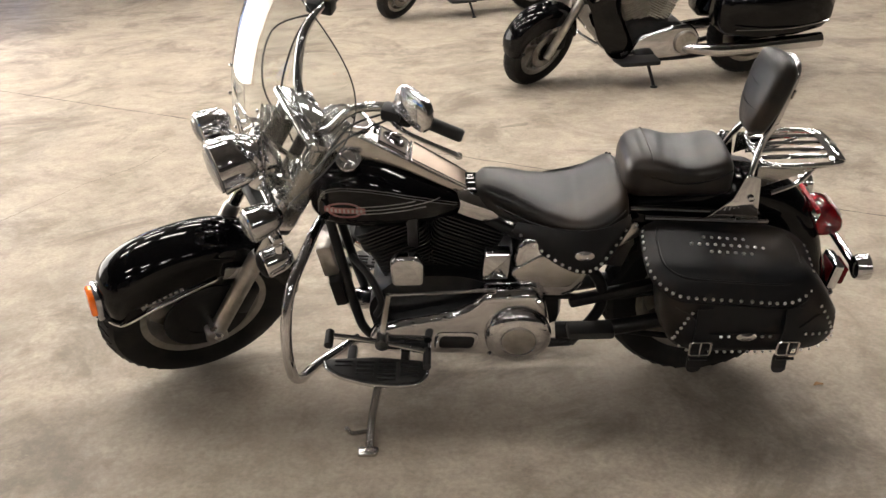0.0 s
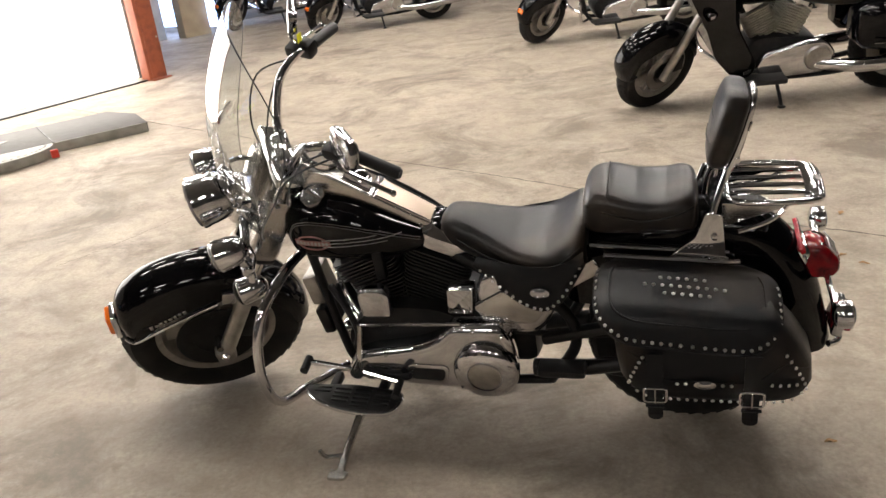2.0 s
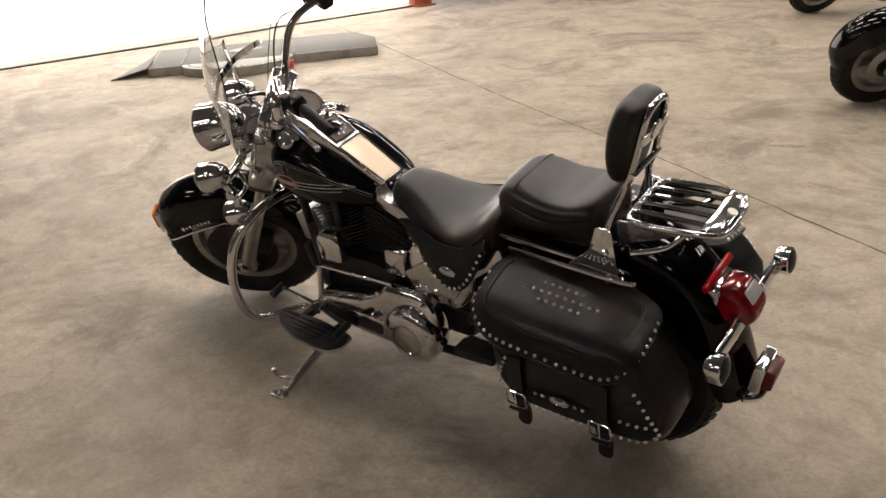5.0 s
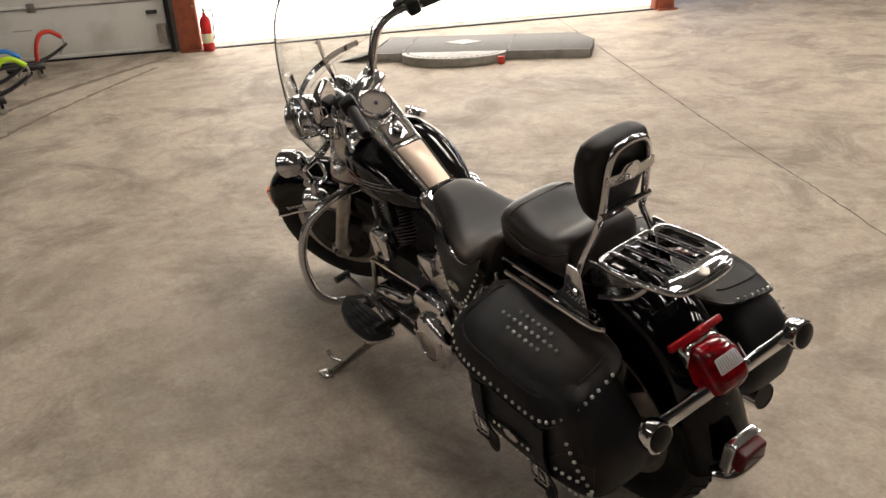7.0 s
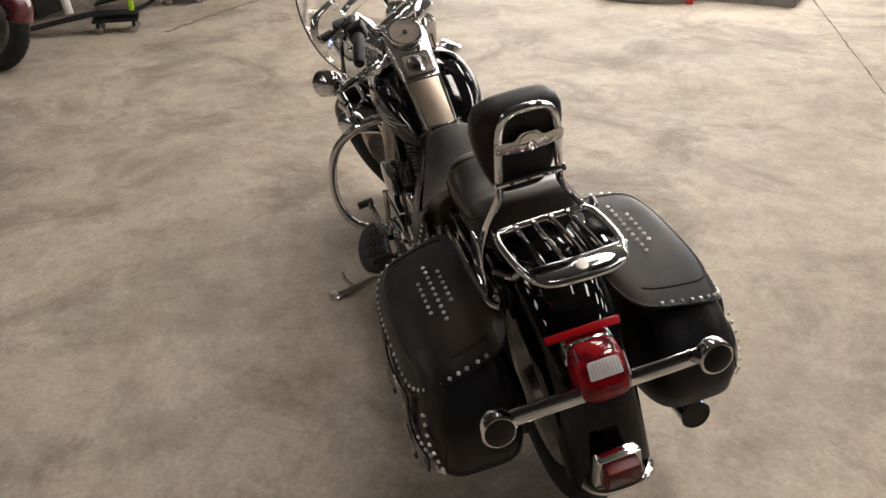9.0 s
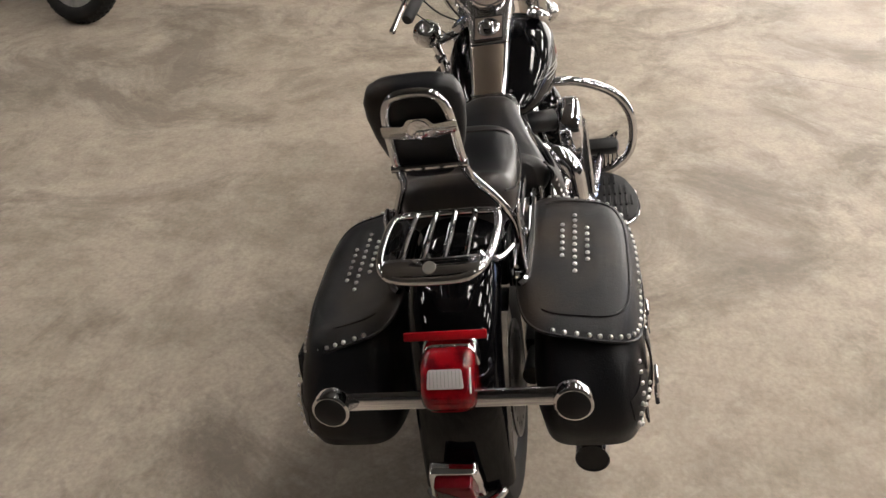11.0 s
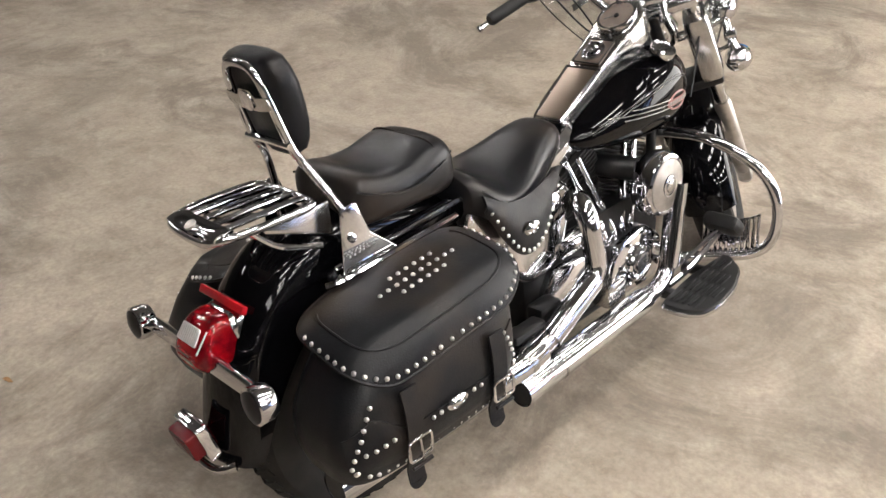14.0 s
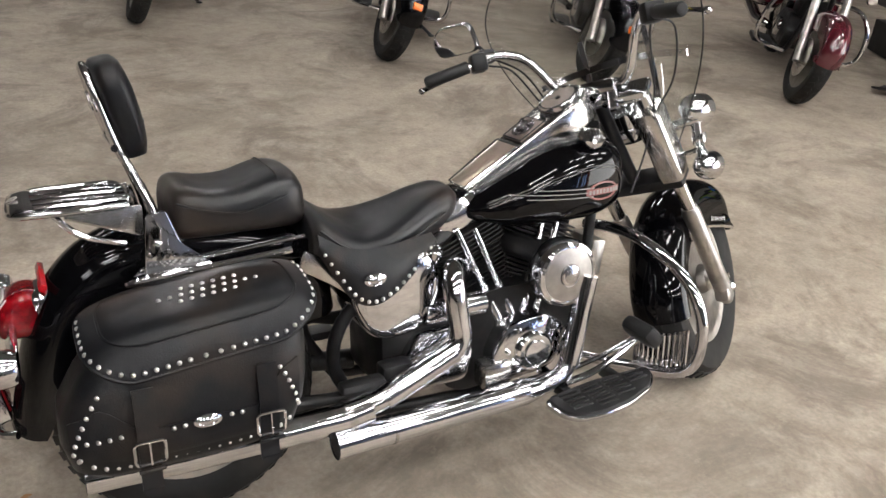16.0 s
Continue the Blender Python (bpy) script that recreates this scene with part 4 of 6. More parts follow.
air = P("air_cleaner", lathe([(0.085, 0), (0.100, 0.004), (0.104, 0.022), (0.104, 0.05), (0.097, 0.064), (0.088, 0.068), (0.086, 0.064), (0.034, 0.070), (0.032, 0.076), (0.026, 0.078), (0.0, 0.078)], 56, aim_r(-0.965, 0.576, 0.172)), M_CHROME, "round chrome air cleaner cover")
P("cover_insert", lathe([(0.082, 0.0), (0.082, 0.004), (0.036, 0.010), (0.036, 0.006)], 48, aim_r(-0.965, 0.576, 0.236)), M_ALU, "satin cover insert", air)
P("emblem", lathe([(0.022, 0), (0.022, 0.004), (0.014, 0.006), (0.0, 0.006)], 24, aim_r(-0.965, 0.576, 0.250)), M_DULLCHROME, "round emblem", air)
nudge(air, (-0.030, 0.016, -0.030), (0.92, 1, 0.92))
P("intake", tube([(-0.90, 0.0, 0.60), (-0.92, 0.10, 0.60), (-0.955, 0.17, 0.59)], 0.035, 14), M_BLACKMETAL)
P("gearbox", rbox((-0.62, 0.02, 0.36), (0.28, 0.26, 0.22), 0.04), M_BLACKMETAL, "black gearbox")
P("gearbox_cover", prism(rounded([(-0.72, 0.27), (-0.55, 0.27), (-0.53, 0.36), (-0.58, 0.43), (-0.70, 0.43), (-0.74, 0.36)], 0.03), 0.05, side(0.165), 0.012), M_CHROME, "chrome gearbox side cover")
P("oil_tank", prism(rounded([(-0.60, 0.43), (-0.46, 0.42), (-0.40, 0.52), (-0.40, 0.66), (-0.62, 0.66), (-0.66, 0.55)], 0.06), 0.36, side(0.0), 0.03, 3), M_CHROME, "chrome wrap-round oil tank")
P("oil_cap", lathe([(0.022, 0), (0.024, 0.012), (0.018, 0.03), (0.004, 0.034)], 20, aim((-0.635, 0.145, 0.62), (-0.2, 0.5, 0.8))), M_CHROME, "chrome oil filler cap")
P("starter", tube([(-0.78, 0.16, 0.475), (-0.60, 0.16, 0.475)], 0.032, 18, 1), M_CHROME, "chrome starter motor")
P("rear_caliper", rbox((-0.19, 0.115, 0.30), (0.10, 0.05, 0.07), 0.014), M_BLACKMETAL)
P("rear_cylinder", rbox((-0.50, 0.20, 0.335), (0.09, 0.06, 0.09), 0.014), M_BLACKMETAL, "black rear brake cylinder")

# left-hand engine side
prim = [(-1.105, 0.300), (-1.075, 0.352), (-1.02, 0.372), (-0.84, 0.405), (-0.77, 0.440), (-0.735, 0.480), (-0.575, 0.485), (-0.545, 0.43), (-0.53, 0.345), (-0.55, 0.262), (-0.62, 0.228), (-0.76, 0.232), (-1.03, 0.248), (-1.09, 0.262)]
pc = P("primary_cover", prism(rounded(prim, 0.035), 0.085, side(-0.185), 0.028, 5), M_CHROME, "polished chrome primary cover")
P("derby_cover", lathe([(0.104, -0.02), (0.105, 0.002), (0.102, 0.015), (0.092, 0.026), (0.074, 0.034), (0.056, 0.037), (0.053, 0.033), (0.0, 0.034)], 48, aim((-0.632, -0.232, 0.328), (0, -1, 0))), M_CHROME, "round polished clutch cover", pc)
P("cover_center", lathe([(0.051, 0.0), (0.051, 0.004), (0.046, 0.006), (0.0, 0.006)], 40, aim((-0.632, -0.264, 0.328), (0, -1, 0))), M_ALU, "satin center disc", pc)
for k in range(5):
    a = 2 * math.pi * k / 5 + 0.4
    P("cover_bolt", lathe([(0.006, 0), (0.006, 0.006), (0.002, 0.008)], 8, aim((-0.632 + 0.086 * math.cos(a), -0.256, 0.328 + 0.086 * math.sin(a)), (0, -1, 0))), M_CHROME, "", pc)
P("inspection_cover", prism(rounded([(-0.90, 0.268), (-0.765, 0.262), (-0.752, 0.335), (-0.89, 0.340)], 0.025), 0.012, side(-0.226), 0.004), M_CHROME, "oval inspection cover", pc)
P("inspection_recess", prism(rounded([(-0.885, 0.280), (-0.775, 0.275), (-0.765, 0.322), (-0.875, 0.327)], 0.018), 0.006, side(-0.2315), 0.002), M_BLACKMETAL, "dark inset plate", pc)
for x, z in ((-1.06, 0.335), (-0.96, 0.372), (-0.86, 0.392), (-0.76, 0.452), (-0.66, 0.472), (-0.57, 0.452), (-0.56, 0.28), (-0.72, 0.245), (-0.96, 0.265)):
    P("cover_bolt", lathe([(0.0075, 0), (0.0075, 0.008), (0.003, 0.011)], 6, aim((x, -0.222, z), (0, -1, 0))), M_CHROME, "", pc)
horn = P("horn_cover", prism(rounded([(-0.055, -0.055), (0.055, -0.055), (0.060, 0.035), (0.035, 0.065), (-0.035, 0.065), (-0.060, 0.035)], 0.022), 0.05, Matrix.Translation((-0.955, -0.165, 0.560)) @ side(0), 0.014, 3), M_CHROME, "chrome horn cover")
nudge(horn, (-0.014, -0.016, -0.013), (0.90, 1, 0.92))
P("horn_bracket", rbox((-0.95, -0.13, 0.655), (0.035, 0.03, 0.10), 0.008), M_BLACKMETAL)
coil = P("coil_cover", prism(rounded([(-0.06, -0.05), (0.035, -0.05), (0.045, 0.055), (-0.05, 0.055)], 0.012), 0.06, Matrix.Translation((-0.715, -0.17, 0.575)) @ side(0), 0.01), M_CHROME, "chrome coil cover")
nudge(coil, (0.024, 0.020, -0.030), (0.88, 1, 0.88))
P("battery_cover", prism(rounded([(-0.66, 0.535), (-0.56, 0.60), (-0.43, 0.535), (-0.47, 0.475), (-0.62, 0.475)], 0.02), 0.05, side(-0.165), 0.01), M_DULLCHROME, "chrome battery side cover")
P("shift_rod", tube([(-1.03, -0.21, 0.475), (-0.70, -0.21, 0.488)], 0.006, 8, 1), M_CHROME, "chrome shift rod")
lev = P("shift_lever", tube([(-1.216, -0.262, 0.362), (-1.15, -0.252, 0.342), (-1.06, -0.245, 0.316), (-0.92, -0.262, 0.290)], 0.009, 10), M_CHROME, "chrome heel and toe shifter")
P("shift_peg", tube([(-1.218, -0.245, 0.364), (-1.218, -0.305, 0.358)], 0.014, 12, 1), M_GRIP, "black rubber toe peg", lev)
P("shift_peg", tube([(-0.918, -0.25, 0.288), (-0.918, -0.325, 0.280)], 0.013, 12, 1), M_GRIP, "black rubber heel peg", lev)
P("pivot", tube([(-1.06, -0.19, 0.318), (-1.06, -0.26, 0.314)], 0.022, 14, 1), M_DULLCHROME, "", lev)
P("shift_arm", tube([(-1.06, -0.225, 0.32), (-1.045, -0.215, 0.40), (-1.03, -0.21, 0.478)], 0.010, 8), M_DULLCHROME, "", lev)
P("wiring_loom", tube([(-1.15, -0.10, 0.55), (-1.09, -0.15, 0.50), (-1.06, -0.17, 0.42), (-1.08, -0.16, 0.36)], 0.012, 8), M_DARKPLASTIC, "black wiring loom")
P("passenger_peg", rbox((-0.40, -0.20, 0.315), (0.15, 0.07, 0.03), 0.012), M_GRIP, "black folding passenger peg")
P("passenger_peg", rbox((-0.40, 0.22, 0.345), (0.12, 0.05, 0.03), 0.012), M_GRIP, "black folding passenger peg")
P("belt_guard", rbox((-0.30, -0.135, 0.42), (0.34, 0.04, 0.035), 0.012, pose(0, 0, 0, 0, -14)), M_BLACKMETAL)
P("drive_belt", tube([(-0.55, -0.125, 0.40), (-0.30, -0.125, 0.39), (-0.02, -0.115, 0.42), (0.09, -0.115, 0.34), (-0.01, -0.115, 0.21), (-0.40, -0.125, 0.27)], 0.010, 8), M_RUBBER)


def floorboard(s):
    y0 = s * 0.245
    wide = 0.72 if s < 0 else 0.88
    out = [(-1.255, 0.01), (-1.245, 0.055 * wide), (-1.20, 0.115 * wide), (-1.10, 0.158 * wide), (-1.0, 0.168 * wide), (-0.93, 0.15 * wide), (-0.90, 0.10 * wide), (-0.895, 0.0), (-1.07, -0.012)]
    out = [(x, s * v + y0) for x, v in rounded(out, 0.03)]
    tilt = Matrix.Translation((-1.07, 0, 0.228)) @ Matrix.Rotation(radians(4), 4, "Y") @ Matrix.Translation((1.07, 0, 0))
    b = P("floorboard", prism(out, 0.014, tilt, 0.004), M_CHROME, "chrome-edged rider floorboard")
    inner = [(-1.075 + (x + 1.075) * 0.95, y0 + s * 0.075 * wide + (v - y0 - s * 0.075 * wide) * 0.92) for x, v in out]
    P("rubber_pad", prism(inner, 0.012, tilt @ Matrix.Translation((0, 0, 0.010)), 0.003), M_GRIP, "ribbed black rubber pad", b)
    for i in range(4):
        for k in range(6):
            x, v = -1.18 + 0.072 * i, 0.022 + 0.019 * k
            if v > 0.148 * wide - 3.0 * (x + 1.04) ** 2:
                continue
            P("rib", rbox((0, 0, 0), (0.058, 0.008, 0.006), 0.0015, tilt @ Matrix.Translation((x, y0 + s * v, 0.0185))), M_GRIP, "", b)
    for x in (-1.16, -0.98):
        P("hinge", rbox((x, s * 0.21, 0.222), (0.03, 0.09, 0.03), 0.006), M_BLACKMETAL, "", b)
    return b


nudge(floorboard(-1), (-0.008, 0, 0.008), (0.96, 0.97, 1))
nudge(floorboard(1), (-0.006, 0.046, -0.015))
ped = P("brake_pedal", tube([(-0.985, 0.255, 0.255), (-1.08, 0.275, 0.285), (-1.20, 0.30, 0.365)], [0.011, 0.010, 0.009], 10), M_CHROME, "chrome brake pedal arm")
P("pedal_arm", tube([(-0.99, 0.245, 0.285), (-1.09, 0.262, 0.315), (-1.19, 0.295, 0.37)], 0.007, 8), M_CHROME, "", ped)
P("pedal_pad", rbox((-1.205, 0.305, 0.385), (0.075, 0.120, 0.050), 0.020, pose(0, 0, 0, 0, -45)), M_GRIP, "black rubber pedal pad", ped)
nudge(ped, (-0.010, 0.012, -0.026))
for s in (-1, 1):
    k, q = (0.905, 0.0) if s < 0 else (1.06, -0.050)
    P("engine_guard", tube([(-1.235, 0.0, 0.64 + q), (-1.245, s * 0.10 * k, 0.655 + q), (-1.262, s * 0.22 * k, 0.648 + q), (-1.305, s * 0.345 * k, 0.575 + q), (-1.325, s * 0.405 * k, 0.45 + q * 0.6), (-1.33, s * 0.40 * k, 0.31 + q * 0.3), (-1.32, s * 0.345 * k, 0.230), (-1.275, s * 0.24 * k, 0.208), (-1.155, s * 0.11 * k, 0.215)], 0.0165, 16), M_CHROME, "chrome engine guard loop")

stand = P("side_stand", tube([(-1.075, -0.17, 0.165), (-1.085, -0.25, 0.135), (-1.10, -0.37, 0.098), (-1.100, -0.470, 0.083)], [0.016, 0.015, 0.013, 0.014], 12), M_DULLCHROME, "worn chrome side stand")
P("foot_plate", prism(rounded([(-0.03, -0.02), (0.03, -0.018), (0.035, 0.02), (-0.03, 0.022)], 0.012), 0.012, Matrix.Translation((-1.104, -0.490, 0.0855)) @ pose(0, 0, 0, -LEAN), 0.003), M_DULLCHROME, "", stand)
P("stand_tab", tube([(-1.11, -0.41, 0.095), (-1.155, -0.43, 0.105), (-1.17, -0.435, 0.135)], 0.008, 10), M_DULLCHROME, "", stand)

# exhaust
def bent(pts, r=0.03, n=6):
    """Straight runs joined by short bends."""
    pts = [Vector(p) for p in pts]
    out = [pts[0]]
    for p, q, w in zip(pts, pts[1:], pts[2:]):
        k = min(r, (p - q).length * 0.45, (w - q).length * 0.45)
        s0, e0 = q + (p - q).normalized() * k, q + (w - q).normalized() * k
        out += [s0 * (1 - t) ** 2 + q * 2 * t * (1 - t) + e0 * t * t for t in [j / n for j in range(n + 1)]]
    return out + [pts[-1]]


def pipe(name, pts, r, label, bend=0.03, seg=24):
    return P(name, tube(bent(pts, bend), r, seg, 1, cap=False, smooth=False), M_CHROME, label)


pipe("exhaust_pipe", [(-1.045, 0.09, 0.535), (-1.085, 0.200, 0.575), (-1.060, 0.240, 0.50), (-1.008, 0.250, 0.262), (-0.95, 0.258, 0.236), (-0.80, 0.264, 0.232)], 0.026, "chrome front exhaust pipe")
P("heat_shield", tube([(-1.066, 0.246, 0.53), (-1.012, 0.258, 0.285)], 0.0285, 20, 1, smooth=False), M_CHROME, "chrome heat shield")
mf = pipe("muffler", [(-0.86, 0.262, 0.233), (-0.80, 0.265, 0.233), (-0.30, 0.283, 0.236)], 0.037, "lower chrome muffler", 0.01, 28)
P("muffler_collar", lathe([(0.026, -0.05), (0.037, 0.0)], 28, aim((-0.86, 0.262, 0.233), (1, 0.03, 0))), M_CHROME, "", mf)
P("muffler_bore", tube([(-0.42, 0.279, 0.2355), (-0.303, 0.283, 0.236)], 0.0345, 24, 1), M_BLACKMETAL, "dark muffler opening", mf)
P("muffler_band", tube([(-0.455, 0.2775, 0.235), (-0.448, 0.278, 0.235)], 0.0385, 28, 1), M_DULLCHROME, "", mf)
pipe("exhaust_pipe", [(-0.745, 0.10, 0.555), (-0.675, 0.19, 0.60), (-0.652, 0.235, 0.56), (-0.672, 0.248, 0.405), (-0.425, 0.262, 0.312), (-0.25, 0.266, 0.288)], 0.030, "chrome rear exhaust pipe", 0.045)
P("heat_shield", tube([(-0.640, 0.254, 0.395), (-0.44, 0.266, 0.320)], 0.0325, 20, 1, smooth=False), M_CHROME, "chrome heat shield")
mf = pipe("muffler", [(-0.40, 0.263, 0.305), (-0.33, 0.265, 0.294), (0.05, 0.265, 0.298), (0.255, 0.262, 0.304)], 0.038, "upper chrome muffler under the saddlebag", 0.02, 28)
P("muffler_bore", tube([(0.10, 0.265, 0.300), (0.253, 0.262, 0.304)], 0.0355, 24, 1), M_BLACKMETAL, "dark muffler opening", mf)
P("clamp", tube([(-0.355, 0.264, 0.298), (-0.335, 0.265, 0.295)], 0.0395, 24, 1), M_DULLCHROME)
# ribbed cover across the lower bend of the right-hand guard
rows = [[Vector((-1.315 + 0.02 * math.cos(3 * u), 0.21 + 0.17 * u, z + 0.05 * u * u)) for z in np.linspace(0.205, 0.315, 6)] for u in np.linspace(0, 1, 9)]
rc = P("ribbed_cover", thick(strip(rows), 0.006), M_CHROME, "ribbed chrome guard cover")
for u in np.linspace(0.04, 0.96, 11):
    P("rib", tube([(-1.302 + 0.02 * math.cos(3 * u), 0.21 + 0.17 * u, z + 0.05 * u * u) for z in (0.21, 0.31)], 0.005, 8, 1), M_CHROME, "", rc)
P("exhaust_bracket", rbox((-0.42, 0.20, 0.27), (0.10, 0.08, 0.02), 0.005), M_BLACKMETAL)

# fuel tank
stations = [(-1.240, 0.070, 0.745, 0.840), (-1.230, 0.115, 0.714, 0.874), (-1.20, 0.148, 0.690, 0.902), (-1.15, 0.166, 0.676, 0.915), (-1.09, 0.173, 0.671, 0.914), (-1.02, 0.174, 0.671, 0.896), (-0.95, 0.166, 0.675, 0.864), (-0.88, 0.148, 0.683, 0.826), (-0.81, 0.118, 0.697, 0.788), (-0.76, 0.085, 0.712, 0.760), (-0.738, 0.045, 0.725, 0.748)]


def tank_ring(x, w, zb, zt):
    out = []
    for k in range(48):
        a = 2 * math.pi * k / 48
        c, s = math.cos(a), math.sin(a)
        y = w * math.copysign(abs(c) ** 0.75, c)
        z = (zt + zb) / 2 + (zt - zb) / 2 * math.copysign(abs(s) ** (0.66 if s > 0 else 0.62), s)
        out.append(Vector((x, y, z)))
    return out


def tank_side(x, z, proud=0.002):
    """Half width of the tank at a place on its flank."""
    w = float(np.interp(x, [q[0] for q in stations], [q[1] for q in stations]))
    zb = float(np.interp(x, [q[0] for q in stations], [q[2] for q in stations]))
    zt = float(np.interp(x, [q[0] for q in stations], [q[3] for q in stations]))
    s = max(-0.999, min(0.999, (z - (zt + zb) / 2) / ((zt - zb) / 2)))
    s = math.copysign(abs(s) ** (1 / (0.66 if s > 0 else 0.62)), s)
    return w * math.sqrt(1 - s * s) ** 0.75 + proud


tank = P("fuel_tank", loft([tank_ring(*q) for q in stations]), M_PAINT, "glossy black teardrop fuel tank", angle=60)
for s in (-1, 1):
    cap = P("filler_cap", lathe([(0.036, -0.012), (0.038, 0.0), (0.036, 0.008), (0.026, 0.011), (0.024, 0.009), (0.0, 0.010)], 32, aim((-1.105, s * 0.128, 0.917), (0.06, s * 0.55, 1))), M_CHROME, "round chrome filler cap", tank)
    for k in range(3):
        z0 = 0.774 + 0.012 * (k - 1)
        L = (0.20, 0.24, 0.17)[k]
        pts = [(x, s * tank_side(x, z0 + 0.05 * (x + 1.08)), z0 + 0.05 * (x + 1.08)) for x in np.linspace(-1.09, -1.09 + L, 12)]
        P("stripe", tube(pts, 0.0014, 6, 1, smooth=False), M_SILVER, "thin silver speed line", tank)
    ring = []
    for k in range(32):
        a = 2 * math.pi * k / 32
        x, z = -1.125 + 0.052 * math.cos(a), 0.774 + 0.024 * math.sin(a)
        ring.append((x, s * tank_side(x, z, 0.001), z))
    P("badge_ring", tube(ring, 0.0028, 6, 1, smooth=False, closed=True), M_EMBLEM, "dull red oval badge outline", tank)
    rows = []
    for x in np.linspace(-1.185, -1.065, 14):
        rows.append([(x, s * tank_side(x, z, 0.003), z) for z in (0.765, 0.774, 0.783)])
    P("badge_bar", thick(strip(rows), 0.0015), M_EMBLEM, "dull red band", tank)
    for k in range(9):
        x = -1.176 + 0.0125 * k
        P("badge_mark", rbox((x, s * tank_side(x, 0.774, 0.0042), 0.774), (0.0065, 0.002, 0.011), 0), M_SILVER, "", tank)
    line = [(-0.80, 0.758), (-0.90, 0.798), (-1.02, 0.835), (-1.12, 0.846), (-1.175, 0.834), (-1.20, 0.80), (-1.205, 0.76)]
    for off in (0.0, 0.007):
        pts = [(x, s * tank_side(x, z - off, 0.0008), z - off) for x, z in resample(line, 5)]
        P("pinstripe", tube(pts, 0.0011, 5, 1, smooth=False), M_GREYSTRIPE, "thin grey pinstripe", tank)
    P("tank_seam", tube([(x, s * (tank_side(x, zb + 0.004, 0.0)), zb + 0.003) for x, w, zb, zt in stations[2:-1]], 0.004, 6, 3), M_PAINT, "", tank)
nudge(tank, (-0.018, 0.018, -0.028), (1.02, 1.0, 1.0))

# console along the top of the tank
CDIR = Vector((0.37, 0, -0.230)).normalized()
CUP = Vector((0.230, 0, 0.37)).normalized()
C0 = Vector((-1.118, -0.006, 0.968))
M_CON = Matrix(((CDIR.x, 0, CUP.x, C0.x), (0, 1, 0, C0.y), (CDIR.z, 0, CUP.z, C0.z), (0, 0, 0, 1)))


def con(d, y, h):
    """Console coordinates: d metres back from the speedometer, y across, h above its face."""
    return M_CON @ Vector((d, y, h))


shape = [(-0.085, 0.0), (-0.075, 0.035), (-0.045, 0.064), (0.0, 0.076), (0.06, 0.070), (0.20, 0.061), (0.33, 0.056), (0.395, 0.050)]
outline = [(d, y) for d, y in shape] + [(d, -y) for d, y in shape[:0:-1]]
console = P("tank_console", prism(outline, 0.080, M_CON @ Matrix.Translation((0, 0, -0.0425)), 0.008, 3), M_DULLCHROME, "chrome tank console with speedometer")
sp = P("speedometer", lathe([(0.060, -0.03), (0.061, 0.008), (0.058, 0.013), (0.052, 0.013), (0.050, 0.008)], 48, M_CON), M_CHROME, "round speedometer with chrome bezel", console)
P("dial", lathe([(0.051, 0.006), (0.051, 0.009), (0.0, 0.009)], 40, M_CON), M_DIAL, "plain dial coloured with a brown reflection", sp)
for k in range(13):
    a = radians(-40 + k * 260 / 12)
    P("tick", rbox((0, 0, 0), (0.007, 0.0018, 0.001), 0, M_CON @ Matrix.Rotation(a, 4, "Z") @ Matrix.Translation((0.042, 0, 0.0095))), M_GREYSTRIPE, "", sp)
P("needle", rbox((0, 0, 0), (0.040, 0.0024, 0.0015), 0, M_CON @ Matrix.Rotation(radians(-60), 4, "Z") @ Matrix.Translation((0.018, 0, 0.0112))), M_GREYSTRIPE, "", sp)
P("needle_hub", lathe([(0.008, 0.009), (0.007, 0.013), (0.0, 0.013)], 16, M_CON), M_SMOKED, "", sp)
ig = P("ignition_plate", prism(rounded([(0.092, -0.046), (0.182, -0.046), (0.182, 0.046), (0.092, 0.046)], 0.004), 0.006, M_CON @ Matrix.Translation((0, 0, -0.0005)), 0.001), M_DIAL, "square ignition plate", console)
frame_line = [M_CON @ Vector((d, y, 0.003)) for d, y in ((0.092, -0.046), (0.182, -0.046), (0.182, 0.046), (0.092, 0.046))]
P("plate_edge", tube(frame_line, 0.0025, 6, 1, smooth=False, closed=True), M_DARKPLASTIC, "", ig)
P("ignition_knob", lathe([(0.036, 0.002), (0.036, 0.007), (0.030, 0.009), (0.028, 0.004), (0.019, 0.004), (0.019, 0.018), (0.013, 0.023), (0.0, 0.023)], 32, M_CON @ Matrix.Translation((0.137, 0, 0))), M_CHROME, "chrome ignition knob", ig)
P("knob_tab", rbox((0, 0, 0), (0.034, 0.008, 0.010), 0.002, M_CON @ Matrix.Translation((0.137, 0, 0.024)) @ Matrix.Rotation(0.5, 4, "Z")), M_CHROME, "", ig)
P("console_gap", rbox((0, 0, 0), (0.005, 0.124, 0.004), 0, M_CON @ Matrix.Translation((0.198, 0, -0.0025))), M_BLACKMETAL, "", console)
P("console_insert", prism(rounded([(0.204, -0.049), (0.204, 0.049), (0.388, 0.042), (0.388, -0.042)], 0.004), 0.006, M_CON @ Matrix.Translation((0, 0, -0.0015)), 0.001), M_SATIN, "brushed bronze rear panel", console)
for s in (-1, 1):
    P("console_rail", tube([con(0.204, s * 0.055, 0.0), con(0.30, s * 0.051, 0.0), con(0.392, s * 0.046, -0.001)], 0.005, 8, 2), M_CHROME, "chrome edge rail", console)
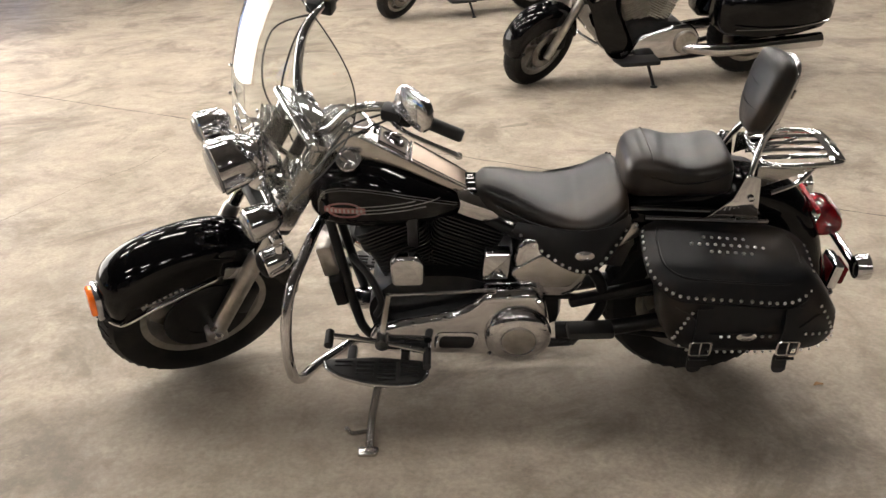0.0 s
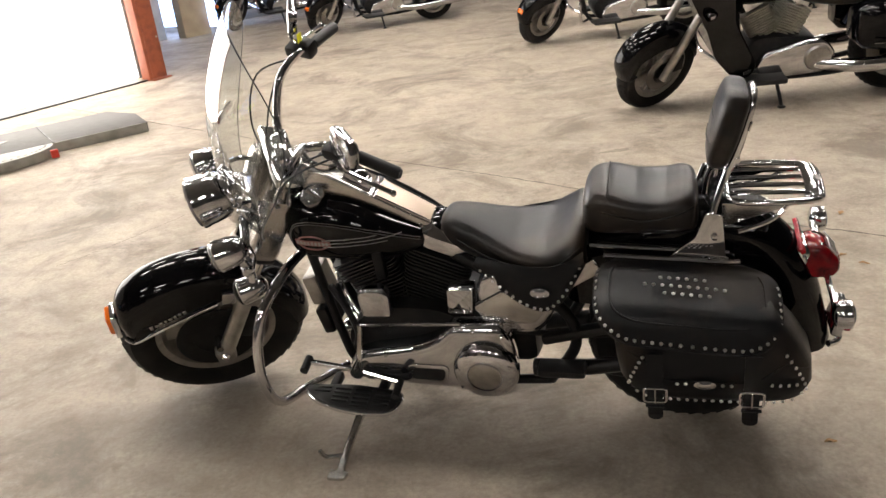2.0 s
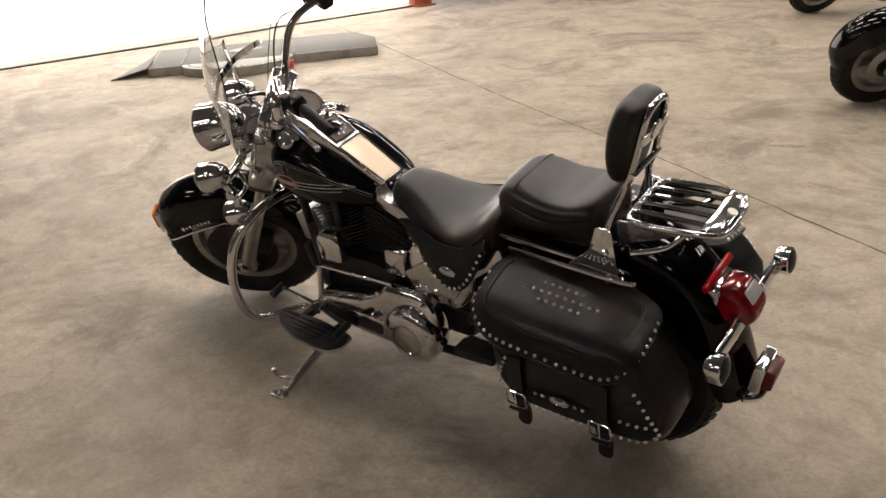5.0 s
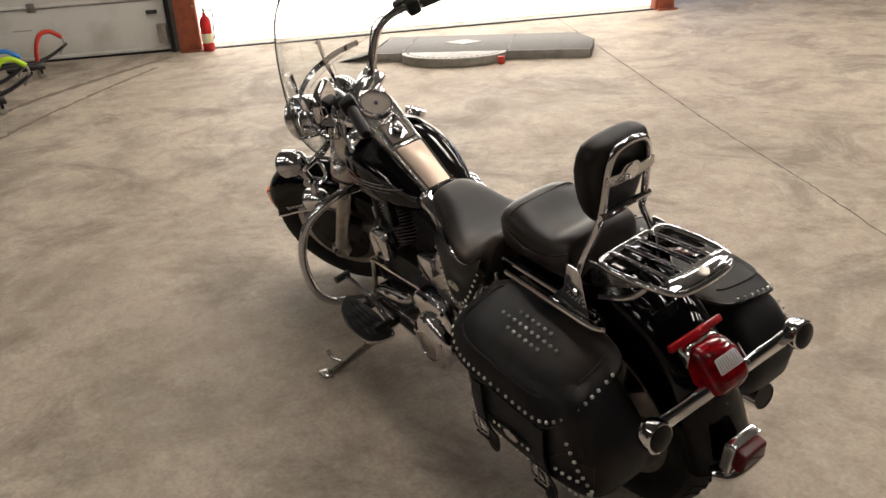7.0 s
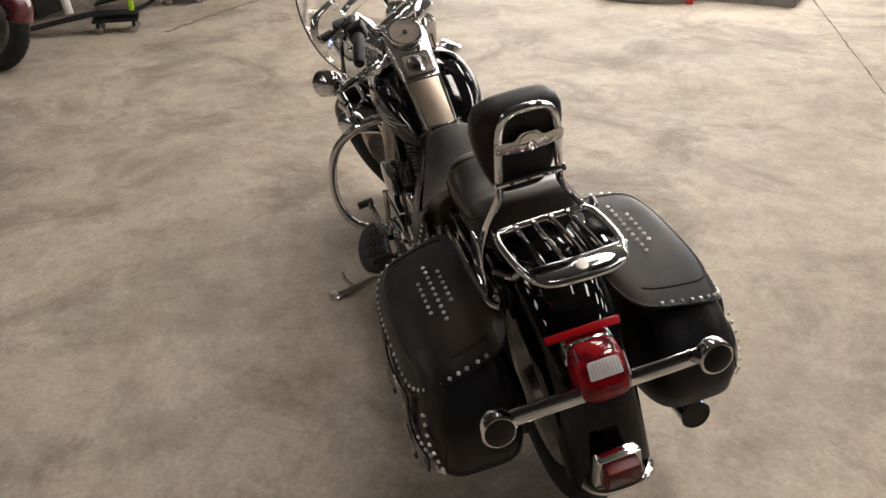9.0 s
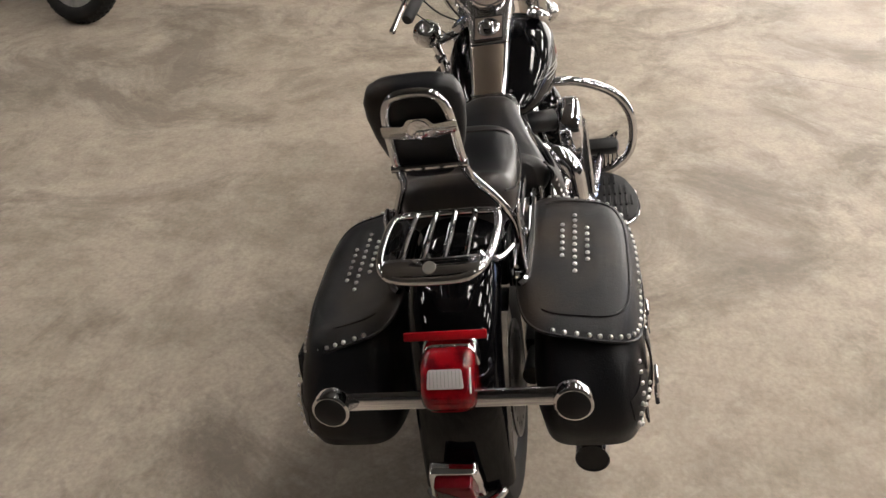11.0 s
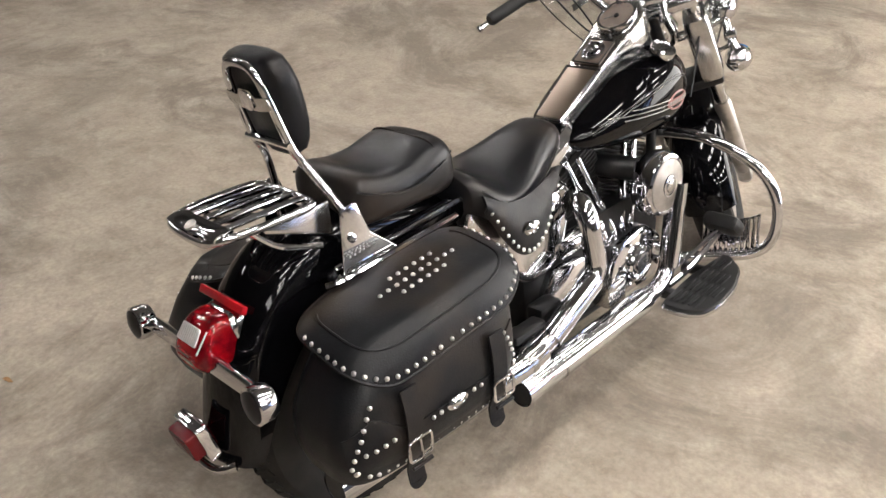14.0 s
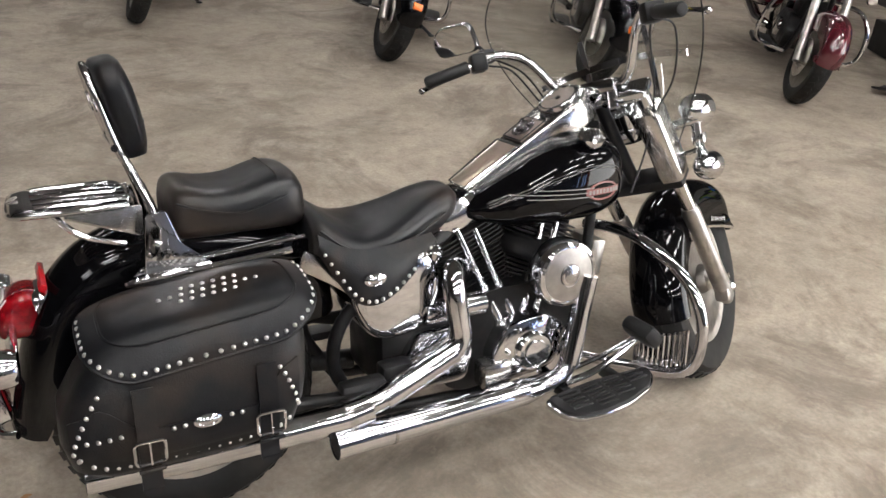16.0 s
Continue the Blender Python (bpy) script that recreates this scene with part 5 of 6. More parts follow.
P("trip_knob", lathe([(0.006, 0), (0.006, 0.012), (0.004, 0.014)], 10, M_CON @ Matrix.Translation((0.080, 0.022, 0))), M_DARKPLASTIC, "", console)

# added block that hides the bright gap between tank, console and seat
P("tank_filler", rbox((-0.772, 0.004, 0.712), (0.115, 0.135, 0.088), 0.034), M_PAINT, "added black filler in the gap behind the tank")

# seats
def seat_ring(x, w, zb, zt, e=2.7, dish=0.0):
    out = []
    for k in range(40):
        a = 2 * math.pi * k / 40
        c, s = math.cos(a), math.sin(a)
        y = w * math.copysign(abs(c) ** (2 / e), c)
        z = (zt + zb) / 2 + (zt - zb) / 2 * math.copysign(abs(s) ** (2 / e), s)
        if s > 0:
            z -= dish * (1 - (y / w) ** 2) * s
        out.append(Vector((x, y, z)))
    return out


def seat_loft(st, n=4, e=2.7):
    cols = list(zip(*st))
    k = len(st)
    xs = [v.x for v in catmull([(i, 0, 0) for i in range(k)], n)]
    smooth = []
    for c in cols:
        smooth.append([v.y for v in catmull([(i, c[i], 0) for i in range(k)], n)])
    return loft([seat_ring(smooth[0][i], max(smooth[1][i], 0.01), smooth[2][i], smooth[3][i], e, smooth[4][i]) for i in range(len(xs))])


seat = P("rider_seat", seat_loft([(-0.772, 0.028, 0.735, 0.765, 0), (-0.762, 0.060, 0.715, 0.785, 0), (-0.73, 0.088, 0.69, 0.803, 0), (-0.66, 0.110, 0.665, 0.792, 0.002), (-0.58, 0.140, 0.645, 0.765, 0.006), (-0.50, 0.172, 0.64, 0.745, 0.010), (-0.43, 0.192, 0.64, 0.748, 0.010), (-0.37, 0.200, 0.645, 0.778, 0.006), (-0.325, 0.192, 0.65, 0.805, 0.002), (-0.295, 0.165, 0.66, 0.80, 0)]), M_VINYL, "worn black leather rider seat with brown sheen in its colour", angle=70)
for s in (-1, 1):
    # hanging skirt with a pointed lower edge
    top = [(-0.64, 0.70, 0.135), (-0.58, 0.70, 0.158), (-0.50, 0.70, 0.186), (-0.43, 0.705, 0.202), (-0.37, 0.72, 0.208), (-0.31, 0.755, 0.196)]
    low = [(-0.655, 0.668, 0.140), (-0.585, 0.625, 0.178), (-0.505, 0.583, 0.214), (-0.435, 0.566, 0.228), (-0.375, 0.598, 0.222), (-0.305, 0.712, 0.202)]
    tp, lw = catmull(top, 5), catmull(low, 5)
    rows = []
    for a, b in zip(tp, lw):
        rows.append([Vector((a.x + (b.x - a.x) * t, s * (a.z + (b.z - a.z) * t + 0.012 * math.sin(math.pi * t)), a.y + (b.y - a.y) * t)) for t in [i / 8 for i in range(9)]])
    sk = P("skirt", thick(strip(rows), 0.006), M_LEATHER, "studded leather seat skirt", seat, 60)
    stud = finish("stud", lathe([(0.0054, 0), (0.0050, 0.002), (0.0032, 0.0038), (0.0004, 0.0046)], 10), M_STUD)
    fine, run = catmull(low, 24), 0.0
    for i in range(1, len(fine) - 1):
        run += math.hypot(fine[i].x - fine[i - 1].x, fine[i].y - fine[i - 1].y)
        if run < 0.0225:
            continue
        run = 0.0
        q, d = fine[i], fine[i + 1] - fine[i - 1]
        n2 = Vector((-d.y, d.x)).normalized()
        if n2.dot(Vector((-0.47 - q.x, 0.68 - q.y))) < 0:
            n2 = -n2
        shared("stud", stud, sk, aim((q.x + n2.x * 0.013, s * (q.z + 0.0085), q.y + n2.y * 0.013), (0, s, 0.1)))
    P("concho", lathe([(0.030, 0), (0.029, 0.003), (0.020, 0.006), (0.018, 0.005), (0.010, 0.008), (0, 0.009)], 28, Matrix.Translation((-0.44, s * 0.232, 0.634)) @ Matrix.Diagonal((1, 1, 0.55, 1)) @ aim((0, 0, 0), (0, s, 0))), M_CHROME, "oval metal concho", sk)
    P("seat_piping", tube([(-0.70, s * 0.105, 0.745), (-0.60, s * 0.148, 0.712), (-0.50, s * 0.183, 0.700), (-0.42, s * 0.203, 0.705), (-0.36, s * 0.206, 0.73), (-0.31, s * 0.192, 0.77)], 0.003, 6), M_LEATHER, "", seat)

pil = P("pillion_seat", seat_loft([(-0.345, 0.060, 0.765, 0.81, 0), (-0.338, 0.103, 0.745, 0.848, 0), (-0.31, 0.131, 0.735, 0.879, 0), (-0.25, 0.144, 0.735, 0.885, 0.004), (-0.17, 0.146, 0.738, 0.866, 0.010), (-0.09, 0.148, 0.738, 0.864, 0.010), (-0.03, 0.144, 0.738, 0.873, 0.003), (0.005, 0.127, 0.740, 0.862, 0), (0.018, 0.088, 0.755, 0.83, 0)], 4, 3.4), M_VINYL, "worn black leather passenger seat with brown sheen in its colour", angle=70)
for s in (-1, 1):
    P("piping", tube([(-0.325, s * 0.118, 0.84), (-0.25, s * 0.147, 0.825), (-0.15, s * 0.152, 0.805), (-0.05, s * 0.150, 0.822), (0.003, s * 0.130, 0.838)], 0.0028, 6), M_LEATHER, "", pil)
P("seat_seam", tube([(-0.262, -0.145, 0.82), (-0.262, -0.11, 0.876), (-0.262, 0, 0.882), (-0.262, 0.11, 0.876), (-0.262, 0.145, 0.82)], 0.0024, 6), M_LEATHER, "", pil)

nudge(seat, (-0.004, 0, -0.026), (0.955, 0.94, 1))
for ob in seat.children:
    if ob.name.startswith("skirt"):
        nudge(ob, (0.006, 0.006 if ob.data.vertices[0].co.y > 0 else -0.006, 0.010), (1.03, 1, 1))
nudge(pil, (0.003, 0, -0.004), (0.88, 0.90, 0.97))

# backrest, sissy bar and rack
TB = Matrix.Translation((0.056, -0.004, 1.000)) @ Matrix.Rotation(radians(13), 4, "Y") @ Matrix.Diagonal((1, 0.97, 0.92, 1))
pad = []
for z, w, th, bow in ((-0.122, 0.036, 0.014, 0), (-0.116, 0.058, 0.026, 0), (-0.09, 0.076, 0.034, 0), (-0.045, 0.092, 0.039, -0.002), (0.0, 0.103, 0.041, -0.002), (0.06, 0.111, 0.041, -0.002), (0.10, 0.108, 0.039, 0), (0.125, 0.097, 0.035, 0), (0.138, 0.075, 0.026, 0), (0.142, 0.045, 0.014, 0)):
    pad.append([TB @ v for v in oval(bow, 0, th, w, z, 3.2)])
back = P("backrest", loft(pad), M_LEATHER, "black leather passenger backrest pad", angle=70)
for x, y, z in ((-0.047, 0, 0.045), (-0.047, 0, -0.03)):
    P("crease", tube([TB @ Vector((-0.0375, -0.068, z)), TB @ Vector((x + 0.003, 0, z - 0.006)), TB @ Vector((-0.0375, 0.068, z))], 0.0018, 5), M_LEATHER, "", back)
nudge(back, (0.009, -0.020, 0.023), (0.95, 0.94, 0.92))
u = []
for s in (-1, 1):
    u.append([(0.022, s * 0.138, 0.725), (0.028, s * 0.134, 0.78), (0.042, s * 0.110, 0.842), (0.068, s * 0.074, 0.907), (0.088, s * 0.069, 0.951), (0.118, s * 0.064, 1.062), (0.128, s * 0.050, 1.104), (0.131, s * 0.023, 1.118)])
u = [[(x, y - 0.014 * min(max((z - 0.80) / 0.15, 0), 1), z + 0.006 * (z > 0.9)) for x, y, z in q] for q in u]
sissy = P("sissy_bar", tube(u[0] + u[1][::-1], 0.0095, 12, 5), M_CHROME, "chrome sissy bar hoop")
P("cross_bar", tube([(0.094, -0.094, 0.957), (0.094, 0.066, 0.957)], 0.008, 10, 1), M_CHROME, "", sissy)
TP = Matrix.Translation((0.122, -0.014, 1.048)) @ Matrix.Rotation(radians(14), 4, "Y") @ Matrix(((0, 0, 1, 0), (1, 0, 0, 0), (0, 1, 0, 0), (0, 0, 0, 1)))
P("emblem_plate", prism(rounded([(-0.076, -0.012), (-0.03, -0.020), (0.03, -0.020), (0.076, -0.012), (0.076, 0.016), (0.03, 0.010), (0.02, 0.026), (-0.02, 0.026), (-0.03, 0.010), (-0.076, 0.016)], 0.008), 0.004, TP, 0.001), M_DULLCHROME, "brushed winged plate", sissy)
P("emblem_boss", lathe([(0.022, 0), (0.022, 0.004), (0.016, 0.006), (0, 0.006)], 24, TP @ Matrix.Translation((0, 0.002, 0.001))), M_CHROME, "", sissy)
for s in (-1, 1):
    P("side_plate", prism(rounded([(-0.085, 0.690), (0.075, 0.655), (0.066, 0.745), (0.058, 0.825), (0.016, 0.832), (-0.010, 0.755)], 0.010), 0.006, side(s * 0.147), 0.0015), M_CHROME, "chrome sissy bar side plate", sissy)
    for z in (0.665, 0.76):
        P("bolt", lathe([(0.010, 0), (0.010, 0.007), (0.005, 0.010)], 6, aim((0.04, s * 0.150, z), (0, s, 0))), M_CHROME, "", sissy)

RZ = 0.834
rack = P("luggage_rack", tube([(0.075, -0.085, RZ - 0.004), (0.095, -0.114, RZ), (0.16, -0.122, RZ), (0.26, -0.116, RZ), (0.315, -0.095, RZ - 0.004), (0.328, -0.05, RZ - 0.010), (0.330, 0.05, RZ - 0.010), (0.315, 0.095, RZ - 0.004), (0.26, 0.116, RZ), (0.16, 0.122, RZ), (0.095, 0.114, RZ), (0.075, 0.085, RZ - 0.004), (0.072, 0.0, RZ - 0.004)], 0.0085, 12, 4, closed=True), M_CHROME, "chrome luggage rack")
for y in (-0.066, -0.022, 0.022, 0.066):
    P("rack_bar", tube([(0.075, y, RZ - 0.003), (0.10, y, RZ + 0.003), (0.28, y * 1.04, RZ + 0.003), (0.325, y * 1.05, RZ - 0.006)], 0.0068, 10, 3), M_CHROME, "", rack)
P("rack_plate", loft([[Vector((0.300 + 0.030 * math.sin(a) - 0.10 * y * y * 6, y, RZ + 0.002 + 0.010 * math.cos(a) - 0.08 * max(abs(y) - 0.075, 0))) for a in np.linspace(-0.7, 2.0, 7)] + [Vector((0.300 + 0.025 * math.sin(a) - 0.10 * y * y * 6, y, RZ - 0.002 + 0.006 * math.cos(a) - 0.08 * max(abs(y) - 0.075, 0))) for a in np.linspace(2.0, -0.7, 7)] for y in np.linspace(-0.100, 0.100, 15)]), M_CHROME, "broad chrome rear lip", rack)
P("rack_emblem", lathe([(0.014, 0), (0.013, 0.003), (0.0, 0.004)], 20, aim((0.318, 0.0, RZ + 0.011), (0.45, 0, 1))), M_ALU, "", rack)
for s in (-1, 1):
    P("rack_stay", tube([(0.24, s * 0.095, RZ - 0.01), (0.19, s * 0.118, 0.78), (0.10, s * 0.138, 0.755)], 0.007, 8), M_CHROME, "", rack)
    P("rack_bracket", prism(rounded([(0.055, 0.760), (0.22, 0.818), (0.22, 0.828), (0.055, 0.833)], 0.005), 0.004, side(s * 0.118), 0.001), M_DULLCHROME, "", rack)
nudge(rack, (-0.004, 0, 0.008), (0.95, 0.95, 1))

# rear mudguard
rl = resample([(-0.40, 0.50), (-0.375, 0.63), (-0.29, 0.722), (-0.16, 0.765), (-0.02, 0.785), (0.10, 0.775), (0.20, 0.735), (0.28, 0.655), (0.33, 0.55), (0.362, 0.44), (0.385, 0.335)], 4)
rd = [float(np.interp(i / (len(rl) - 1), [0, 0.3, 0.55, 0.75, 0.9, 1.0], [0.10, 0.17, 0.19, 0.15, 0.10, 0.07])) for i in range(len(rl))]
rear_fender = P("rear_fender", fender_bm(rl[::-1], 0.098, rd[::-1], 0.004, 0.055), M_PAINT, "glossy black rear mudguard")
P("fender_lip", tube([(0.372, -0.080, 0.342), (0.398, -0.060, 0.338), (0.408, -0.03, 0.336), (0.408, 0.03, 0.336), (0.398, 0.060, 0.338), (0.372, 0.080, 0.342)], 0.010, 10), M_CHROME, "chrome rear mudguard lip", rear_fender)
tl = Matrix.Translation((0.402, -0.010, 0.404)) @ pose(0, 0, 0, 102, 0, 90)
P("tip_surround", prism(rounded([(-0.060, -0.046), (0.060, -0.046), (0.050, 0.042), (-0.050, 0.042)], 0.010), 0.030, tl, 0.005), M_CHROME, "chrome lamp surround", rear_fender)
P("tip_lens", prism(rounded([(-0.045, -0.030), (0.045, -0.030), (0.040, 0.030), (-0.040, 0.030)], 0.006), 0.060, tl @ Matrix.Translation((0, 0, 0.010)), 0.008), M_TIPLENS, "dark red rear marker lens", rear_fender)
for s in (-1, 1):
    st = P("fender_strut", prism(rounded([(-0.33, 0.700), (-0.27, 0.732), (0.06, 0.702), (0.10, 0.685), (0.09, 0.650), (0.04, 0.645), (-0.30, 0.668)], 0.014), 0.014, side(s * 0.118), 0.004), M_PAINT, "black fender strut cover", rear_fender)
    P("strut_trim", tube([(-0.30, s * 0.130, 0.722), (-0.10, s * 0.131, 0.708), (0.08, s * 0.130, 0.697)], 0.006, 8), M_CHROME, "chrome strip", rear_fender)
    P("strut_bolt", lathe([(0.014, 0), (0.014, 0.012), (0.007, 0.018)], 12, aim((0.070, s * 0.124, 0.672), (0, s, 0))), M_CHROME, "", rear_fender)
    P("bag_rail", tube([(-0.26, s * 0.150, 0.700), (-0.05, s * 0.156, 0.690), (0.08, s * 0.154, 0.680), (0.11, s * 0.135, 0.672)], 0.008, 8), M_CHROME, "chrome saddlebag support rail", rear_fender)
    P("frame_cover", prism(rounded([(-0.345, 0.665), (-0.285, 0.70), (-0.265, 0.655), (-0.345, 0.605), (-0.41, 0.555), (-0.42, 0.595)], 0.012), 0.012, side(s * 0.165), 0.003), M_DULLCHROME, "chrome frame cover", rear_fender)

# tail lamp and signals
lamp = P("tail_lamp", prism(rounded([(0.275, 0.552), (0.372, 0.552), (0.394, 0.580), (0.390, 0.612), (0.347, 0.664), (0.30, 0.672), (0.262, 0.64)], 0.026, 5), 0.120, side(0), 0.026, 5), M_RED, "red rounded tail lamp", angle=50)
P("lamp_base", prism(rounded([(-0.067, -0.064), (0.067, -0.064), (0.064, 0.064), (-0.064, 0.064)], 0.03), 0.05, Matrix.Translation((0.268, 0, 0.605)) @ pose(0, 0, 0, 104, 0, 90), 0.008), M_CHROME, "chrome lamp base", lamp)
WIN = Matrix.Translation((0.3705, 0, 0.6405)) @ pose(0, 0, 0, 52, 0, 90)
P("plate_window", prism(rounded([(-0.040, -0.020), (0.040, -0.020), (0.036, 0.020), (-0.036, 0.020)], 0.006), 0.004, WIN, 0.001), M_CLEARLENS, "clear top window", lamp)
for y in np.linspace(-0.032, 0.032, 9):
    P("window_line", rbox((0, 0, 0), (0.0008, 0.034, 0.0008), 0, WIN @ Matrix.Translation((y, 0, 0.0024))), M_SILVER, "", lamp)
P("lens_rib", tube([(0.354, 0.054, 0.656), (0.388, 0.0535, 0.616)], 0.002, 6, 1), M_CLEARLENS, "", lamp)
for z in (0.570, 0.582, 0.594, 0.606):
    P("lens_flute", tube([(0.352, -0.0585, z), (0.372, -0.052, z), (0.3905 - 0.2 * abs(z - 0.596), -0.034, z), (0.3925 - 0.2 * abs(z - 0.596), 0, z), (0.3905 - 0.2 * abs(z - 0.596), 0.034, z), (0.372, 0.052, z), (0.352, 0.0585, z)], 0.0020, 6), M_RED, "", lamp)
nudge(lamp, (-0.002, 0, -0.004), (0.95, 0.94, 0.95))
bar2 = P("signal_bar", prism(rounded([(-0.235, -0.018), (0.235, -0.018), (0.235, 0.018), (-0.235, 0.018)], 0.016), 0.018, Matrix.Translation((0.352, 0, 0.574)) @ pose(0, 0, 0, 70, 0, 90), 0.006), M_CHROME, "chrome rear turn signal bar")
for s in (-1, 1):
    sg = P("turn_signal", lathe([(0.003, -0.026), (0.022, -0.025), (0.033, -0.020), (0.0385, -0.008), (0.039, 0.010), (0.039, 0.018), (0.035, 0.021)], 32, aim((0.365, s * 0.246, 0.576), (1, 0, 0.05))), M_CHROME, "chrome rear turn signal", bar2)
    P("lens", lathe([(0.034, 0.016), (0.033, 0.022), (0.020, 0.027), (0, 0.029)], 28, aim((0.365, s * 0.246, 0.576), (1, 0, 0.05))), M_SMOKED, "dark smoked lens", sg)
P("reflector_strip", rbox((0.276, -0.006, 0.672), (0.014, 0.172, 0.018), 0.003, pose(0, 0, 0, 0, -28)), M_REDDARK, "long red reflector strip")


# saddlebags
def bag(s):
    def B(a, b, cx, cy, z, e=4.2, n=56):
        return [Vector((p.x, s * p.y, p.z)) for p in oval(cx, cy, a, b, z, e, n)]
    sag = 0.020 if s > 0 else 0.0
    body = P("saddlebag", loft([B(0.14, 0.06, 0.045, 0.265, 0.358 - sag), B(0.20, 0.092, 0.045, 0.266, 0.362 - sag), B(0.234, 0.112, 0.042, 0.268, 0.381 - sag * 0.8), B(0.254, 0.121, 0.038, 0.270, 0.426), B(0.256, 0.121, 0.030, 0.270, 0.486), B(0.240, 0.114, 0.010, 0.267, 0.546), B(0.216, 0.103, -0.012, 0.262, 0.602), B(0.20, 0.094, -0.020, 0.258, 0.626)]), M_LEATHER, "studded black leather saddlebag", angle=70)

    ez = 0.020 if s > 0 else 0.026
    sl = 0.10 if s > 0 else 0.20
    LX, LY, LA, LB, LE = (-0.014 if s > 0 else -0.036), 0.260, 0.245, 0.132, 3.9

    def lid_z(x, y, rho):
        """Height of the lid: flat on top, rounding down to a rim that hangs lowest outside."""
        xn, yn = (x - LX) / LA, (y - LY) / LB
        k = max(rho, 1e-3)
        end = min(max(abs(xn) / k - 0.60, 0) / 0.40, 1)
        t = min(max((yn / k + 0.55) / 1.15, 0), 1)
        drop = (0.088 - ez) * (1 - 0.80 * end ** 1.7) * (t * t * (3 - 2 * t)) + 0.016
        return (0.676 if s > 0 else 0.664) - sl * (y - 0.25) - 0.10 * (x + 0.02) - 0.010 * abs(xn) ** 2.2 - drop * rho ** 6.5

    def lid_pt(w, rho, dz=0.0):
        c, q = math.cos(w), math.sin(w)
        x = LX + LA * rho * math.copysign(abs(c) ** (2 / LE), c)
        y = LY + LB * rho * math.copysign(abs(q) ** (2 / LE), q)
        return Vector((x, s * y, lid_z(x, y, rho) + dz))
    n = 88
    ang = [2 * math.pi * k / n for k in range(n)]
    rings = [[lid_pt(w, rho) for w in ang] for rho in (0.06, 0.25, 0.45, 0.60, 0.72, 0.80, 0.86, 0.91, 0.95, 0.975, 0.99, 1.0)]
    rim = [[Vector((p.x, p.y, p.z - 0.006)) for p in rings[-1]], [Vector((LX + (p.x - LX) * 0.93, s * LY + (p.y - s * LY) * 0.90, p.z - 0.004)) for p in rings[-1]]]
    lid = P("lid", loft(rings + rim), M_LEATHER, "worn leather lid with a painted brownish sheen", body, 60)
    P("lid_binding", tube([p + Vector((0, 0, -0.003)) for p in rings[-1]], 0.004, 6, 1, smooth=False, closed=True), M_LEATHER, "", body)
    P("welt", tube([lid_pt(w, 0.83, 0.0005) for w in np.linspace(-0.5, math.pi + 0.5, 60)], 0.0032, 6, 1, smooth=False), M_LEATHER, "", body)
    stud = finish("stud", lathe([(0.0053, 0), (0.0050, 0.0020), (0.0032, 0.0040), (0.0004, 0.0050)], 10), M_STUD)
    # along the lid's edge
    line = [lid_pt(w, 0.978) for w in np.linspace(-0.35, math.pi + 0.35, 420)]
    run = 0.0
    for i in range(1, len(line) - 1):
        run += (line[i] - line[i - 1]).length
        if run >= 0.0215:
            run = 0.0
            d = line[i + 1] - line[i - 1]
            nn = Vector((d.y, -d.x, 0)).normalized()
            nn = nn if nn.dot(line[i] - Vector((LX, s * LY, line[i].z))) > 0 else -nn
            shared("stud", stud, lid, aim(line[i] + nn * 0.0005, nn + Vector((0, 0, 0.55))))
    # stud pattern on the lid
    for row, (cnt, x0, yy) in enumerate(((6, -0.103, 0.226), (10, -0.144, 0.254), (6, -0.092, 0.282))):
        for k in range(cnt):
            x = x0 + 0.0231 * k
            rho = (abs((x - LX) / LA) ** LE + abs((yy - LY) / LB) ** LE) ** (1 / LE)
            shared("stud", stud, lid, aim((x, s * yy, lid_z(x, yy, rho) + 0.0006), (0.1, s * sl, 1)))
    # corner yokes and front pocket
    def face(x, z, proud=0.0):
        zz = [0.362, 0.381, 0.426, 0.486, 0.546, 0.606]
        a = float(np.interp(z, zz, [0.20, 0.234, 0.254, 0.256, 0.240, 0.216]))
        b = float(np.interp(z, zz, [0.092, 0.112, 0.121, 0.121, 0.114, 0.103]))
        cx = float(np.interp(z, zz, [0.045, 0.042, 0.038, 0.030, 0.010, -0.012]))
        cy = float(np.interp(z, zz, [0.266, 0.268, 0.270, 0.270, 0.268, 0.264]))
        t = min(abs(x - cx) / a, 0.985)
        return Vector((x, s * (cy + b * (1 - t ** 4.2) ** (1 / 4.2) + proud), z))
    rr = []
    for i in range(25):
        x = -0.195 + 0.470 * i / 24
        f = abs((x - 0.04) / 0.238)
        zt = float(np.interp(x, [-0.20, -0.15, -0.10, 0.14, 0.21, 0.28], [0.535, 0.515, 0.452, 0.452, 0.512, 0.48]))
        zb = float(np.interp(f, [0, 0.7, 0.9, 1.0], [0.370, 0.373, 0.395, 0.435]))
        rr.append([face(x, zb + (zt - zb) * k / 6, 0.004) for k in range(7)])
    P("outer_panel", thick(strip(rr), 0.004), M_LEATHER, "stitched lower panel", body, 60)
    for x in np.arange(-0.190, 0.272, 0.0225):
        f = abs((x - 0.04) / 0.238)
        zb = float(np.interp(f, [0, 0.7, 0.9, 1.0], [0.370, 0.373, 0.395, 0.437]))
        p = face(float(x), zb, 0.0085)
        shared("stud", stud, body, aim(p, (0.6 * f * (1 if x > 0.02 else -1), s, -0.1)))
    rear = [(0.214, 0.536), (0.226, 0.518), (0.238, 0.499), (0.248, 0.480), (0.257, 0.461), (0.265, 0.441), (0.270, 0.420), (0.262, 0.402)]
